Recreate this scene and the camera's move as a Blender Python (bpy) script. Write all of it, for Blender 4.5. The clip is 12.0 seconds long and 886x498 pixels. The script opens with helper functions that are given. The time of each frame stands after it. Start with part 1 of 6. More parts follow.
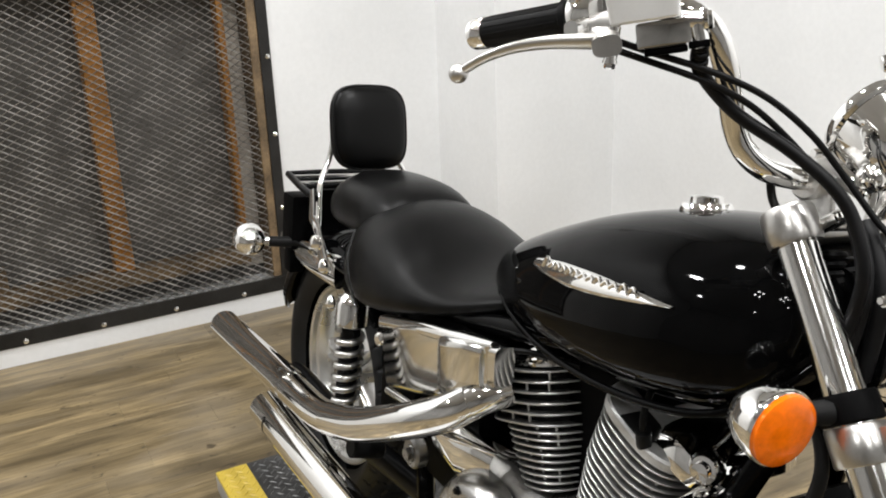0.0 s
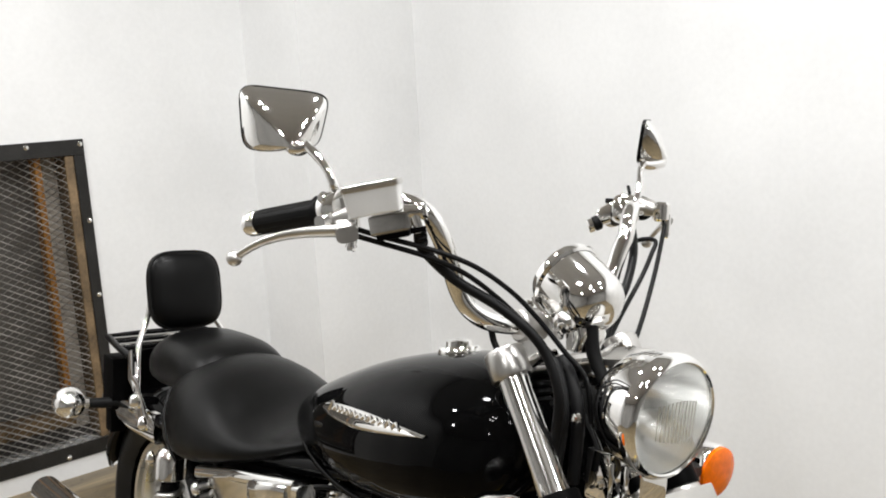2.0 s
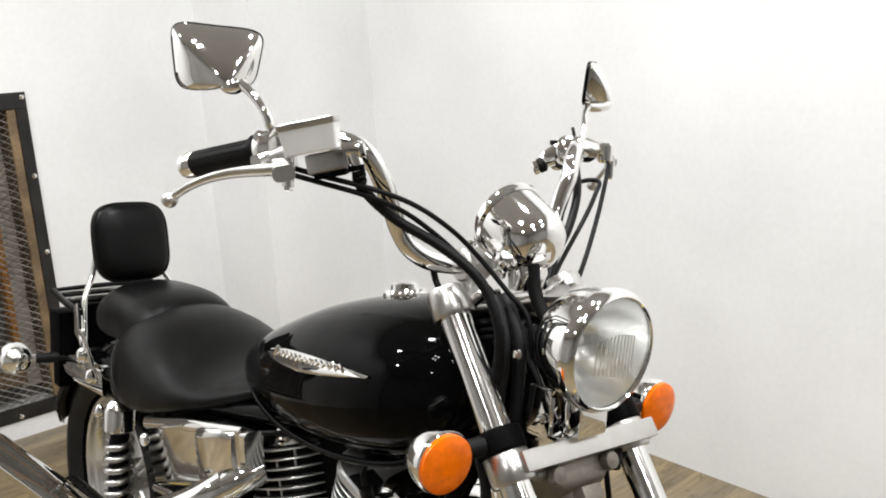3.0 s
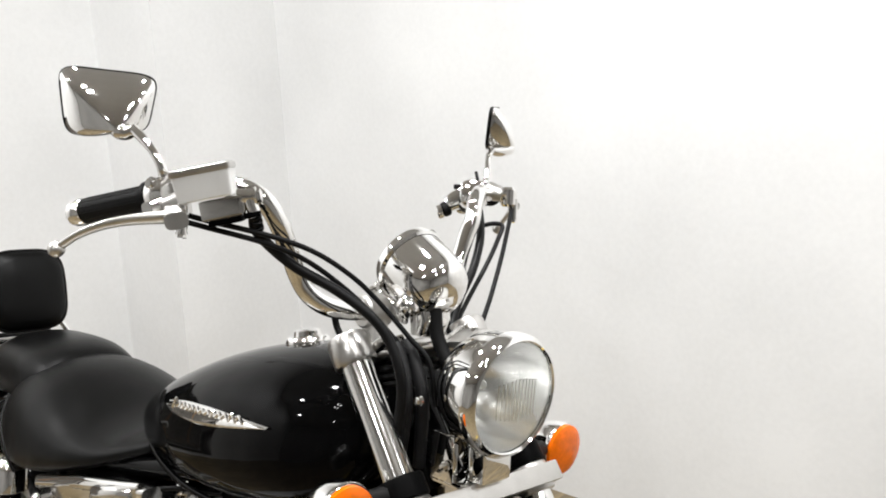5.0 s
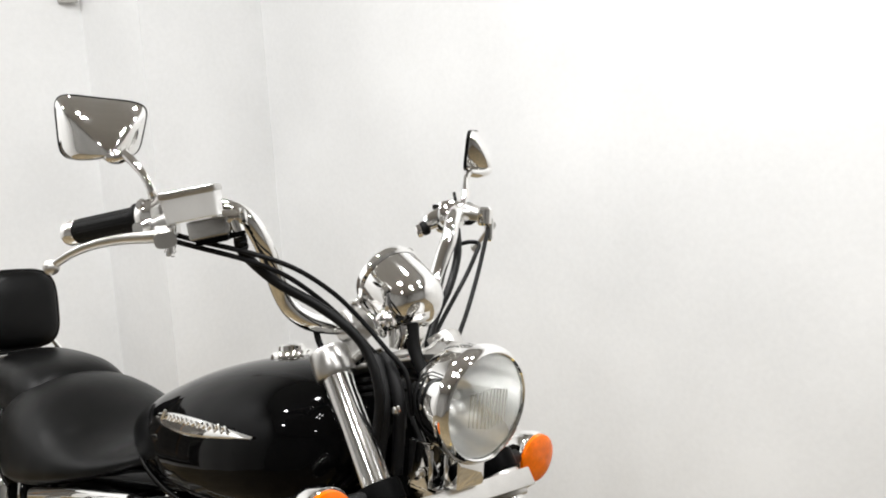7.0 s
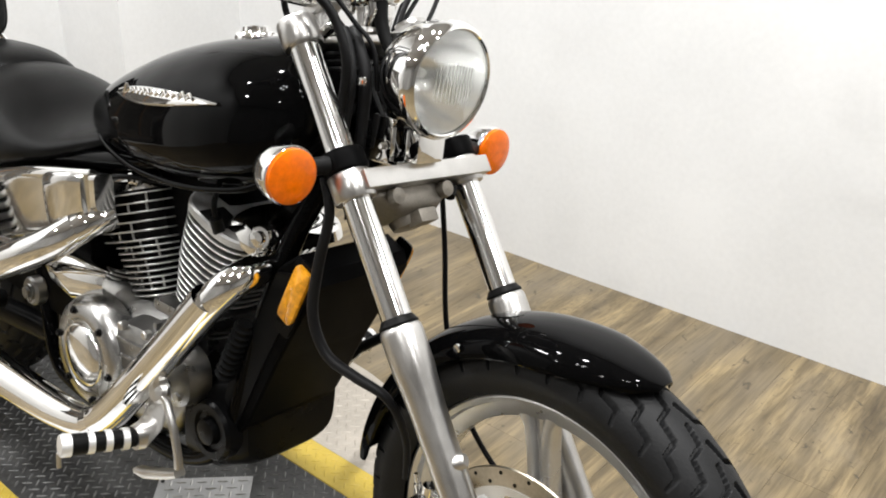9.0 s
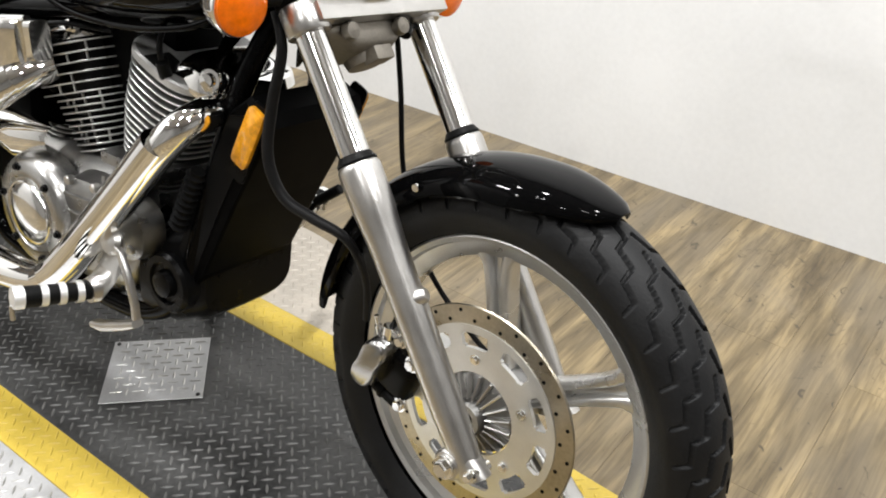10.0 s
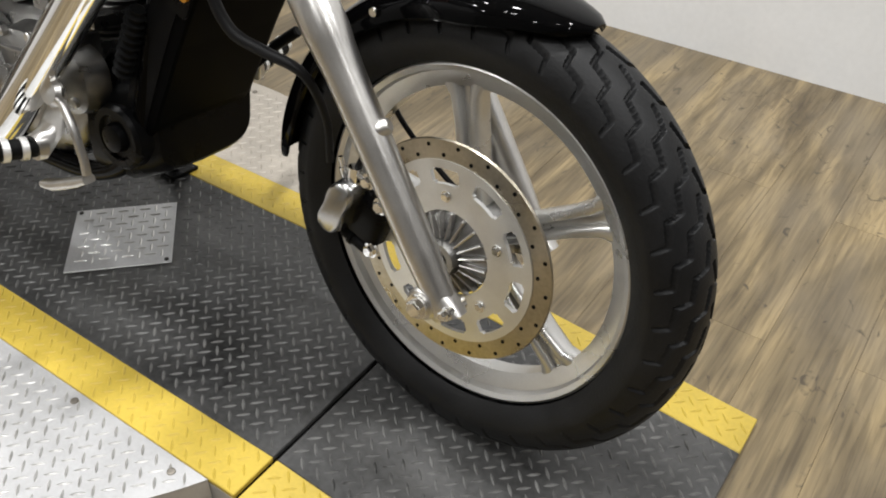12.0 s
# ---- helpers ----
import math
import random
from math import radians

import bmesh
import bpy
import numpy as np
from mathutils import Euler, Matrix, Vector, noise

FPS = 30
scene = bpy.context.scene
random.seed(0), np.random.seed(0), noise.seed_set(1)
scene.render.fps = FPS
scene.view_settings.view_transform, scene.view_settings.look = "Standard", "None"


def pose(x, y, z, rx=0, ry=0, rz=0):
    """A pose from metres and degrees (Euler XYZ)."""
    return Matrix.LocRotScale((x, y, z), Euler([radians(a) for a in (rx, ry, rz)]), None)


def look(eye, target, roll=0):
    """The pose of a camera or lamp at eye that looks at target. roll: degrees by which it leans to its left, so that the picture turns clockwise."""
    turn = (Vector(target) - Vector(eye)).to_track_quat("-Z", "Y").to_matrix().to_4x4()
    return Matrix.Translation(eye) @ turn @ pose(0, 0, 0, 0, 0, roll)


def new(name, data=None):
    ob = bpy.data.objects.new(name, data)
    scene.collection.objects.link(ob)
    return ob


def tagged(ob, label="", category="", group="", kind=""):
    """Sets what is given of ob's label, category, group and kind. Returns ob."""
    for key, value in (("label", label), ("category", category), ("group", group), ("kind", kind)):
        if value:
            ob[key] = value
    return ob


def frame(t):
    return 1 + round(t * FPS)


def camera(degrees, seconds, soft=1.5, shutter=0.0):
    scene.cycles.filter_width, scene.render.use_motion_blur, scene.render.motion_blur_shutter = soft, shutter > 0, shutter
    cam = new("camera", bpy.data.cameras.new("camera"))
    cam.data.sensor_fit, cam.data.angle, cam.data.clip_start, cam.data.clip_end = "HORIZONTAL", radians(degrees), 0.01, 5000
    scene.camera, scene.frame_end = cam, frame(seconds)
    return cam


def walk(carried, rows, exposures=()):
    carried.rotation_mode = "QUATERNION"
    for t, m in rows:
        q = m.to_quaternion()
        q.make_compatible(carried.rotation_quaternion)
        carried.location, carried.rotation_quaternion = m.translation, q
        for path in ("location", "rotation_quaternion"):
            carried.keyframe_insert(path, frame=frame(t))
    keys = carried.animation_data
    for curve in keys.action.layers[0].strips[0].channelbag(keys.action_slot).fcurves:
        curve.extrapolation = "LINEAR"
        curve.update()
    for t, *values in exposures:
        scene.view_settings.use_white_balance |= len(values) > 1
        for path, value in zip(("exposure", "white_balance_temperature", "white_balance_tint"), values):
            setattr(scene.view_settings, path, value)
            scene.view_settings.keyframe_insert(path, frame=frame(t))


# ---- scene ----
cam = camera(53.4, 12.0, soft=1.9)
PATH = [
    (0, (0.15, -0.719, 1.278), (-1.517, 0.172, 0.624), -2.2),
    (0.5, (0.299, -0.754, 1.329), (-1.387, 0.197, 0.83), -4.1),
    (1, (0.33, -0.836, 1.349), (-1.281, 0.282, 0.953), -3.5),
    (1.5, (0.361, -0.804, 1.364), (-1.204, 0.389, 1.008), -2.9),
    (2, (0.369, -0.746, 1.356), (-1.163, 0.484, 0.983), -3.1),
    (2.5, (0.372, -0.73, 1.335), (-1.123, 0.518, 0.88), -3.1),
    (3, (0.385, -0.726, 1.329), (-1.079, 0.553, 0.86), -3.3),
    (4.8, (0.397, -0.706, 1.322), (-0.958, 0.708, 0.917), -3.2),
    (5, (0.397, -0.703, 1.332), (-0.951, 0.722, 0.944), -2.9),
    (5.5, (0.402, -0.706, 1.341), (-0.934, 0.74, 0.987), -2.4),
    (6, (0.421, -0.711, 1.345), (-0.923, 0.736, 1.031), -2.6),
    (6.5, (0.439, -0.722, 1.35), (-0.902, 0.73, 1.042), -3.0),
    (8.5, (0.479, -0.773, 1.248), (-0.766, 0.627, 0.548), -0.6),
    (9, (0.477, -0.791, 1.219), (-0.686, 0.613, 0.396), 1.6),
    (9.5, (0.482, -0.803, 1.183), (-0.592, 0.606, 0.256), 2.4),
    (10, (0.483, -0.817, 1.152), (-0.512, 0.575, 0.116), 2.7),
    (10.5, (0.491, -0.825, 1.112), (-0.408, 0.555, -0.022), 3.8),
    (11, (0.5, -0.836, 1.084), (-0.34, 0.53, -0.111), 5.3),
    (11.5, (0.505, -0.817, 1.056), (-0.286, 0.515, -0.209), 4.4),
    (12, (0.49, -0.785, 1.064), (-0.384, 0.505, -0.191), 0.9),
]
walk(cam, [(t, look(eye, target, roll)) for t, eye, target, roll in PATH],
     exposures=[(0.0, -0.80), (1.0, -0.95), (3.0, -0.82), (5.5, -0.80), (6.5, -0.86), (8.5, -0.70), (9.5, -0.60), (11.0, -0.72), (12.0, -0.96)])

# ---- world and lights: a closed showroom lit by small round ceiling lamps ----
world = bpy.data.worlds.new("world")
scene.world = world
world.use_nodes = True
world.node_tree.nodes["Background"].inputs[0].default_value = (0.9, 0.95, 1.0, 1)
world.node_tree.nodes["Background"].inputs[1].default_value = 0.0
CEIL = 3.0
FLOOR = -0.055
LAMPS = [(0.9, 0.55, 46), (-0.45, 0.25, 72), (-1.5, -0.1, 34), (-2.2, -1.15, 62), (2.2, 0.6, 42), (2.2, -1.0, 30), (0.6, -2.6, 36), (-2.2, -2.4, 60)]
# fittings of four small spots
for cx, cy, power in ((-0.35, -1.1, 9), (0.95, -0.75, 8)):
    LAMPS += [(cx + dx, cy + dy, power) for dx, dy in ((-0.14, -0.10), (0.12, -0.14), (-0.11, 0.12), (0.15, 0.10))]


# ---- small tools ----
def material(name, colour, rough=0.5, metal=0.0, vary=0.15, scale=6.0, fine=120.0, bump=0.0, bump_scale=None, coat=0.0, rough_vary=0.15, second=None, spec=0.5):
    m = bpy.data.materials.new(name)
    m.use_nodes = True
    nt = m.node_tree
    bsdf = nt.nodes["Principled BSDF"]
    tc = nt.nodes.new("ShaderNodeTexCoord")
    big = nt.nodes.new("ShaderNodeTexNoise")
    big.inputs["Scale"].default_value, big.inputs["Detail"].default_value = scale, 5
    small = nt.nodes.new("ShaderNodeTexNoise")
    small.inputs["Scale"].default_value, small.inputs["Detail"].default_value = fine, 3
    for n in (big, small):
        nt.links.new(tc.outputs["Object"], n.inputs["Vector"])
    add = nt.nodes.new("ShaderNodeMath")
    add.operation = "MULTIPLY_ADD"
    add.inputs[1].default_value = 0.35
    nt.links.new(small.outputs["Fac"], add.inputs[0])
    nt.links.new(big.outputs["Fac"], add.inputs[2])
    ramp = nt.nodes.new("ShaderNodeValToRGB")
    ramp.color_ramp.elements[0].position, ramp.color_ramp.elements[1].position = 0.45, 0.9
    dark = [c * (1 - vary) for c in colour]
    light = second or [min(1, c * (1 + vary)) for c in colour]
    ramp.color_ramp.elements[0].color, ramp.color_ramp.elements[1].color = (*dark, 1), (*light, 1)
    nt.links.new(add.outputs[0], ramp.inputs[0])
    nt.links.new(ramp.outputs[0], bsdf.inputs["Base Color"])
    rr = nt.nodes.new("ShaderNodeMapRange")
    rr.inputs[1].default_value, rr.inputs[2].default_value = 0.3, 0.8
    rr.inputs[3].default_value, rr.inputs[4].default_value = max(0.0, rough * (1 - rough_vary)), min(1, rough * (1 + rough_vary))
    nt.links.new(big.outputs["Fac"], rr.inputs[0])
    nt.links.new(rr.outputs[0], bsdf.inputs["Roughness"])
    bsdf.inputs["Metallic"].default_value = metal
    bsdf.inputs["Coat Weight"].default_value = coat
    bsdf.inputs["Coat Roughness"].default_value = 0.03
    bsdf.inputs["Specular IOR Level"].default_value = spec
    if bump:
        b = nt.nodes.new("ShaderNodeBump")
        b.inputs["Strength"].default_value, b.inputs["Distance"].default_value = bump, 0.002
        if bump_scale:
            third = nt.nodes.new("ShaderNodeTexNoise")
            third.inputs["Scale"].default_value, third.inputs["Detail"].default_value = bump_scale, 4
            nt.links.new(tc.outputs["Object"], third.inputs["Vector"])
            nt.links.new(third.outputs["Fac"], b.inputs["Height"])
        else:
            nt.links.new(small.outputs["Fac"], b.inputs["Height"])
        nt.links.new(b.outputs[0], bsdf.inputs["Normal"])
    return m


def glass(name, colour=(1, 1, 1), rough=0.02):
    m = bpy.data.materials.new(name)
    m.use_nodes = True
    b = m.node_tree.nodes["Principled BSDF"]
    b.inputs["Base Color"].default_value = (*colour, 1)
    b.inputs["Transmission Weight"].default_value = 1.0
    b.inputs["Roughness"].default_value, b.inputs["IOR"].default_value = rough, 1.45
    return m


CHROME = material("chrome", (0.92, 0.915, 0.90), 0.045, 1.0, 0.03, 9, 300, rough_vary=0.4)
STEEL_TUBE = material("hard_chrome", (0.86, 0.855, 0.84), 0.12, 1.0, 0.04, 12, 400)
ALU = material("brushed_aluminium", (0.60, 0.588, 0.568), 0.33, 1.0, 0.10, 20, 500, bump=0.06)
STEMCAST = material("dull_stem_casting", (0.24, 0.22, 0.19), 0.5, 0.8, 0.25, 25, 300, bump=0.15)
CAST = material("cast_aluminium", (0.30, 0.297, 0.29), 0.30, 1.0, 0.2, 25, 600, bump=0.14)
FIN = material("fin_edge_aluminium", (0.66, 0.66, 0.65), 0.36, 0.9, 0.15, 30, 500, bump=0.1)
# fin faces, darker than the fin edges
FINFACE = material("dark_fin_metal", (0.11, 0.109, 0.107), 0.5, 0.4, 0.35, 30, 400, bump=0.15, second=(0.21, 0.208, 0.203))
PALEFIN = material("grey_head_casting", (0.58, 0.578, 0.57), 0.5, 0.5, 0.2, 20, 300, bump=0.15)
COVER = material("satin_engine_cover", (0.44, 0.435, 0.425), 0.26, 1.0, 0.15, 16, 500, bump=0.06)
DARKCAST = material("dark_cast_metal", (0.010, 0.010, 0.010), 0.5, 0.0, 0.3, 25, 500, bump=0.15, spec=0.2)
PAINT = material("black_gloss_paint", (0.0016, 0.0016, 0.0017), 0.045, 0.0, 0.2, 5, 200, rough_vary=0.2, spec=0.065)
PLASTIC = material("black_plastic", (0.002, 0.002, 0.0021), 0.45, 0.0, 0.25, 14, 500, bump=0.08, spec=0.025)
SHROUD = material("grey_black_shroud_plastic", (0.004, 0.0041, 0.0045), 0.36, 0.0, 0.3, 9, 300, bump=0.08, spec=0.07)
SATIN = material("satin_black_metal", (0.003, 0.003, 0.0032), 0.3, 0.0, 0.25, 18, 400, bump=0.05, spec=0.09)
LEATHER = material("black_vinyl", (0.0022, 0.0022, 0.0022), 0.34, 0.0, 0.25, 7, 450, bump=0.14, bump_scale=900, spec=0.13)
RUBBER = material("black_rubber", (0.006, 0.006, 0.006), 0.5, 0.0, 0.3, 16, 300, bump=0.12, spec=0.09)
TYRE = material("tyre_rubber", (0.009, 0.0092, 0.0098), 0.50, 0.0, 0.4, 14, 260, bump=0.2, spec=0.22)
ROTOR = material("browned_rotor_steel", (0.44, 0.40, 0.325), 0.30, 1.0, 0.25, 14, 220, bump=0.06)
CARRIER = material("silver_disc_carrier", (0.70, 0.70, 0.69), 0.34, 0.85, 0.08, 25, 500)
RIMPAINT = material("silver_wheel_alloy", (0.66, 0.655, 0.64), 0.30, 0.85, 0.10, 12, 400, bump=0.04)
CABLE = material("cable_sheath", (0.004, 0.004, 0.0043), 0.42, 0.0, 0.2, 20, 300, spec=0.15)
HOSE = material("grey_hose", (0.007, 0.007, 0.0075), 0.5, 0.0, 0.2, 20, 300, spec=0.18)
ORANGE = material("orange_lens", (0.82, 0.155, 0.002), 0.09, 0.0, 0.16, 70, 240, bump=0.12, bump_scale=420, coat=0.15, spec=0.3)
_o = ORANGE.node_tree.nodes["Principled BSDF"]
_o.inputs["Subsurface Weight"].default_value, _o.inputs["Subsurface Scale"].default_value = 0.12, 0.008
_o.inputs["Subsurface Radius"].default_value = (1.0, 0.3, 0.05)
AMBER = material("amber_reflector", (0.80, 0.33, 0.015), 0.14, 0.0, 0.3, 90, 300, coat=0.5)
RED = material("red_lens", (0.35, 0.01, 0.008), 0.15, 0.0, 0.2, 60, 300, coat=0.5)
REFLECT = material("silvered_reflector", (0.95, 0.95, 0.94), 0.19, 0.92, 0.02)
PALEALU = material("pale_satin_aluminium", (0.80, 0.80, 0.79), 0.42, 0.6, 0.04, 20, 500)
LENS = glass("headlight_glass", (0.97, 0.98, 0.97), 0.0)
MIRROR = material("mirror_glass", (0.85, 0.86, 0.87), 0.01, 1.0, 0.01)

WALLPAINT = material("white_wall_paint", (0.780, 0.785, 0.787), 0.62, 0.0, 0.06, 1.9, 60, bump=0.08, bump_scale=220)
CEILPAINT = material("ceiling_paint", (0.42, 0.415, 0.405), 0.8, 0.0, 0.08, 1.2, 40)
BACKPAINT = material("unseen_wall_grey", (0.24, 0.236, 0.23), 0.7, 0.0, 0.2, 0.8, 30)
SILVERPLATE = material("bright_tread_plate", (0.57, 0.572, 0.578), 0.42, 0.6, 0.14, 5, 160, bump=0.06)
# second colour: dust and scuffs, plus the deck's grey sheen painted in
BLACKPLATE = material("black_painted_tread_plate", (0.022, 0.022, 0.0222), 0.36, 0.0, 0.6, 3.5, 90, bump=0.2, second=(0.100, 0.0995, 0.098), spec=0.4)
# worn lugs; their glints are partly put into the pale diffuse tone
WORNLUG = material("worn_black_tread_lug", (0.055, 0.055, 0.054), 0.34, 0.0, 0.6, 9, 150, bump=0.15, second=(0.21, 0.208, 0.203))
DULLLUG = material("dull_bright_tread_lug", (0.64, 0.635, 0.62), 0.34, 0.8, 0.12, 9, 150, bump=0.08)
DUSTYPLATE = material("dusty_tread_plate", (0.50, 0.455, 0.395), 0.55, 0.25, 0.18, 6, 150, bump=0.08)
YELLOWPLATE = material("yellow_painted_tread_plate", (0.57, 0.415, 0.062), 0.40, 0.0, 0.16, 7, 140, bump=0.12)
DARKSTEEL = material("dark_angle_steel", (0.022, 0.021, 0.020), 0.45, 0.4, 0.4, 9, 120, bump=0.15)
MESHSTEEL = material("rusty_expanded_steel", (0.17, 0.157, 0.138), 0.42, 0.5, 0.45, 14, 150, bump=0.1, second=(0.42, 0.40, 0.37))
STUDWOOD = material("orange_brown_timber", (0.34, 0.15, 0.03), 0.5, 0.0, 0.3, 5, 70, bump=0.2)
OLDWOOD = material("weathered_timber", (0.16, 0.108, 0.058), 0.6, 0.0, 0.65, 7, 90, bump=0.3)
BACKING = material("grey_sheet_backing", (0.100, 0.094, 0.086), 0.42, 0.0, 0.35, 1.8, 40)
GREYPLASTIC = material("grey_plastic", (0.42, 0.41, 0.39), 0.5, 0.0, 0.05)


def plank_material():
    m = material("wood_look_planks", (0.27, 0.185, 0.095), 0.36, 0.0, 0.3, 3, 60, bump=0.06)
    nt = m.node_tree
    bsdf = nt.nodes["Principled BSDF"]
    tc = nt.nodes.new("ShaderNodeTexCoord")
    info = nt.nodes.new("ShaderNodeObjectInfo")
    comb = nt.nodes.new("ShaderNodeCombineXYZ")
    mul = nt.nodes.new("ShaderNodeMath")
    mul.operation = "MULTIPLY"
    mul.inputs[1].default_value = 37.0
    nt.links.new(info.outputs["Random"], mul.inputs[0])
    for k in range(3):
        nt.links.new(mul.outputs[0], comb.inputs[k])
    vec = nt.nodes.new("ShaderNodeVectorMath")
    nt.links.new(tc.outputs["Object"], vec.inputs[0])
    nt.links.new(comb.outputs[0], vec.inputs[1])
    layers = []
    place = nt.nodes.new("ShaderNodeNewGeometry")
    for scl, detail in (((17, 2.6, 1), 9), ((140, 6.0, 1), 7), ((5, 2.4, 1), 6)):
        mp = nt.nodes.new("ShaderNodeMapping")
        mp.inputs["Scale"].default_value = scl
        nt.links.new(vec.outputs[0] if scl[0] > 50 else place.outputs["Position"], mp.inputs["Vector"])
        nz = nt.nodes.new("ShaderNodeTexNoise")
        nz.inputs["Scale"].default_value, nz.inputs["Detail"].default_value = 1.0, detail
        nz.inputs["Distortion"].default_value = 0.6
        nt.links.new(mp.outputs[0], nz.inputs["Vector"])
        layers.append(nz)
    r1 = nt.nodes.new("ShaderNodeValToRGB")
    e = r1.color_ramp.elements
    e[0].position, e[0].color = 0.28, (0.090, 0.067, 0.037, 1)
    e[1].position, e[1].color = 0.72, (0.345, 0.264, 0.142, 1)
    mid = r1.color_ramp.elements.new(0.5)
    mid.color = (0.185, 0.142, 0.079, 1)
    nt.links.new(layers[0].outputs["Fac"], r1.inputs[0])
    r2 = nt.nodes.new("ShaderNodeValToRGB")
    e = r2.color_ramp.elements
    e[0].position, e[0].color = 0.38, (0.68, 0.66, 0.63, 1)
    e[1].position, e[1].color = 0.58, (1.10, 1.09, 1.07, 1)
    nt.links.new(layers[1].outputs["Fac"], r2.inputs[0])
    mix = nt.nodes.new("ShaderNodeMix")
    mix.data_type, mix.blend_type = "RGBA", "MULTIPLY"
    mix.inputs[0].default_value = 0.85
    nt.links.new(r1.outputs[0], mix.inputs[6])
    nt.links.new(r2.outputs[0], mix.inputs[7])
    # greyer, paler patches
    r3 = nt.nodes.new("ShaderNodeMapRange")
    r3.inputs[1].default_value, r3.inputs[2].default_value, r3.inputs[4].default_value = 0.44, 0.70, 0.5
    nt.links.new(layers[2].outputs["Fac"], r3.inputs[0])
    mix2 = nt.nodes.new("ShaderNodeMix")
    mix2.data_type = "RGBA"
    nt.links.new(r3.outputs[0], mix2.inputs[0])
    nt.links.new(mix.outputs[2], mix2.inputs[6])
    mix2.inputs[7].default_value = (0.235, 0.198, 0.145, 1)
    # knots and dark scuffs
    mp = nt.nodes.new("ShaderNodeMapping")
    mp.inputs["Scale"].default_value = (34, 18, 1)
    nt.links.new(vec.outputs[0], mp.inputs["Vector"])
    kn = nt.nodes.new("ShaderNodeTexNoise")
    kn.inputs["Scale"].default_value, kn.inputs["Detail"].default_value, kn.inputs["Distortion"].default_value = 1.0, 4, 1.2
    nt.links.new(mp.outputs[0], kn.inputs["Vector"])
    r4 = nt.nodes.new("ShaderNodeMapRange")
    r4.inputs[1].default_value, r4.inputs[2].default_value, r4.inputs[4].default_value = 0.635, 0.72, 0.8
    nt.links.new(kn.outputs["Fac"], r4.inputs[0])
    mix3 = nt.nodes.new("ShaderNodeMix")
    mix3.data_type = "RGBA"
    nt.links.new(r4.outputs[0], mix3.inputs[0])
    nt.links.new(mix2.outputs[2], mix3.inputs[6])
    mix3.inputs[7].default_value = (0.05, 0.039, 0.026, 1)
    hsv = nt.nodes.new("ShaderNodeHueSaturation")
    val = nt.nodes.new("ShaderNodeMapRange")
    val.inputs[3].default_value, val.inputs[4].default_value = 0.86, 1.12
    nt.links.new(info.outputs["Random"], val.inputs[0])
    nt.links.new(val.outputs[0], hsv.inputs["Value"])
    nt.links.new(mix3.outputs[2], hsv.inputs["Color"])
    nt.links.new(hsv.outputs[0], bsdf.inputs["Base Color"])
    return m


PLANK = plank_material()


def obj(name, bm, mat, parent=None, label="", smooth=True, recalc=True):
    if recalc:
        bmesh.ops.recalc_face_normals(bm, faces=bm.faces)
    me = bpy.data.meshes.new(name)
    bm.to_mesh(me)
    bm.free()
    me.materials.append(mat)
    if smooth:
        me.shade_smooth()
        me.set_sharp_from_angle(angle=radians(38))
    ob = new(name, me)
    ob.parent = parent
    return tagged(ob, label)


def part(name, bm, mat, parent, label="", smooth=True):
    return obj(name, bm, mat, parent, label, smooth)


def raw(name, verts, faces, mat, parent=None, label="", smooth=False, sharp=38):
    me = bpy.data.meshes.new(name)
    me.from_pydata([tuple(v) for v in verts], [], faces)
    me.materials.append(mat)
    if smooth:
        me.shade_smooth()
        me.set_sharp_from_angle(angle=radians(sharp))
    ob = new(name, me)
    ob.parent = parent
    return tagged(ob, label)


def box(bm, lo, hi, bevel=0.0, m=None, segs=2):
    r = bmesh.ops.create_cube(bm, size=1)
    vs = r["verts"]
    c = [(a + b) / 2 for a, b in zip(lo, hi)]
    s = [abs(b - a) for a, b in zip(lo, hi)]
    for v in vs:
        v.co = Vector((v.co.x * s[0] + c[0], v.co.y * s[1] + c[1], v.co.z * s[2] + c[2]))
    if bevel:
        es = list({e for v in vs for e in v.link_edges})
        g = bmesh.ops.bevel(bm, geom=es, offset=bevel, segments=segs, profile=0.7, affect="EDGES")
        vs = list({v for f in g["faces"] for v in f.verts} | {v for v in vs if v.is_valid})
    if m is not None:
        for v in vs:
            v.co = m @ v.co
    return bm


def spline(pts, steps=8, radii=None):
    """Points, and radii, on a smooth curve through the given ones."""
    p = [Vector(q) for q in pts]
    r = radii if radii else [1.0] * len(p)
    out, rad = [], []
    for i in range(len(p) - 1):
        p0, p1, p2, p3 = p[max(i - 1, 0)], p[i], p[i + 1], p[min(i + 2, len(p) - 1)]
        for k in range(steps):
            t = k / steps
            out.append(0.5 * ((2 * p1) + (p2 - p0) * t + (2 * p0 - 5 * p1 + 4 * p2 - p3) * t * t + (3 * p1 - p0 - 3 * p2 + p3) * t ** 3))
            rad.append(r[i] * (1 - t) + r[i + 1] * t)
    out.append(p[-1])
    rad.append(r[-1])
    return out, rad


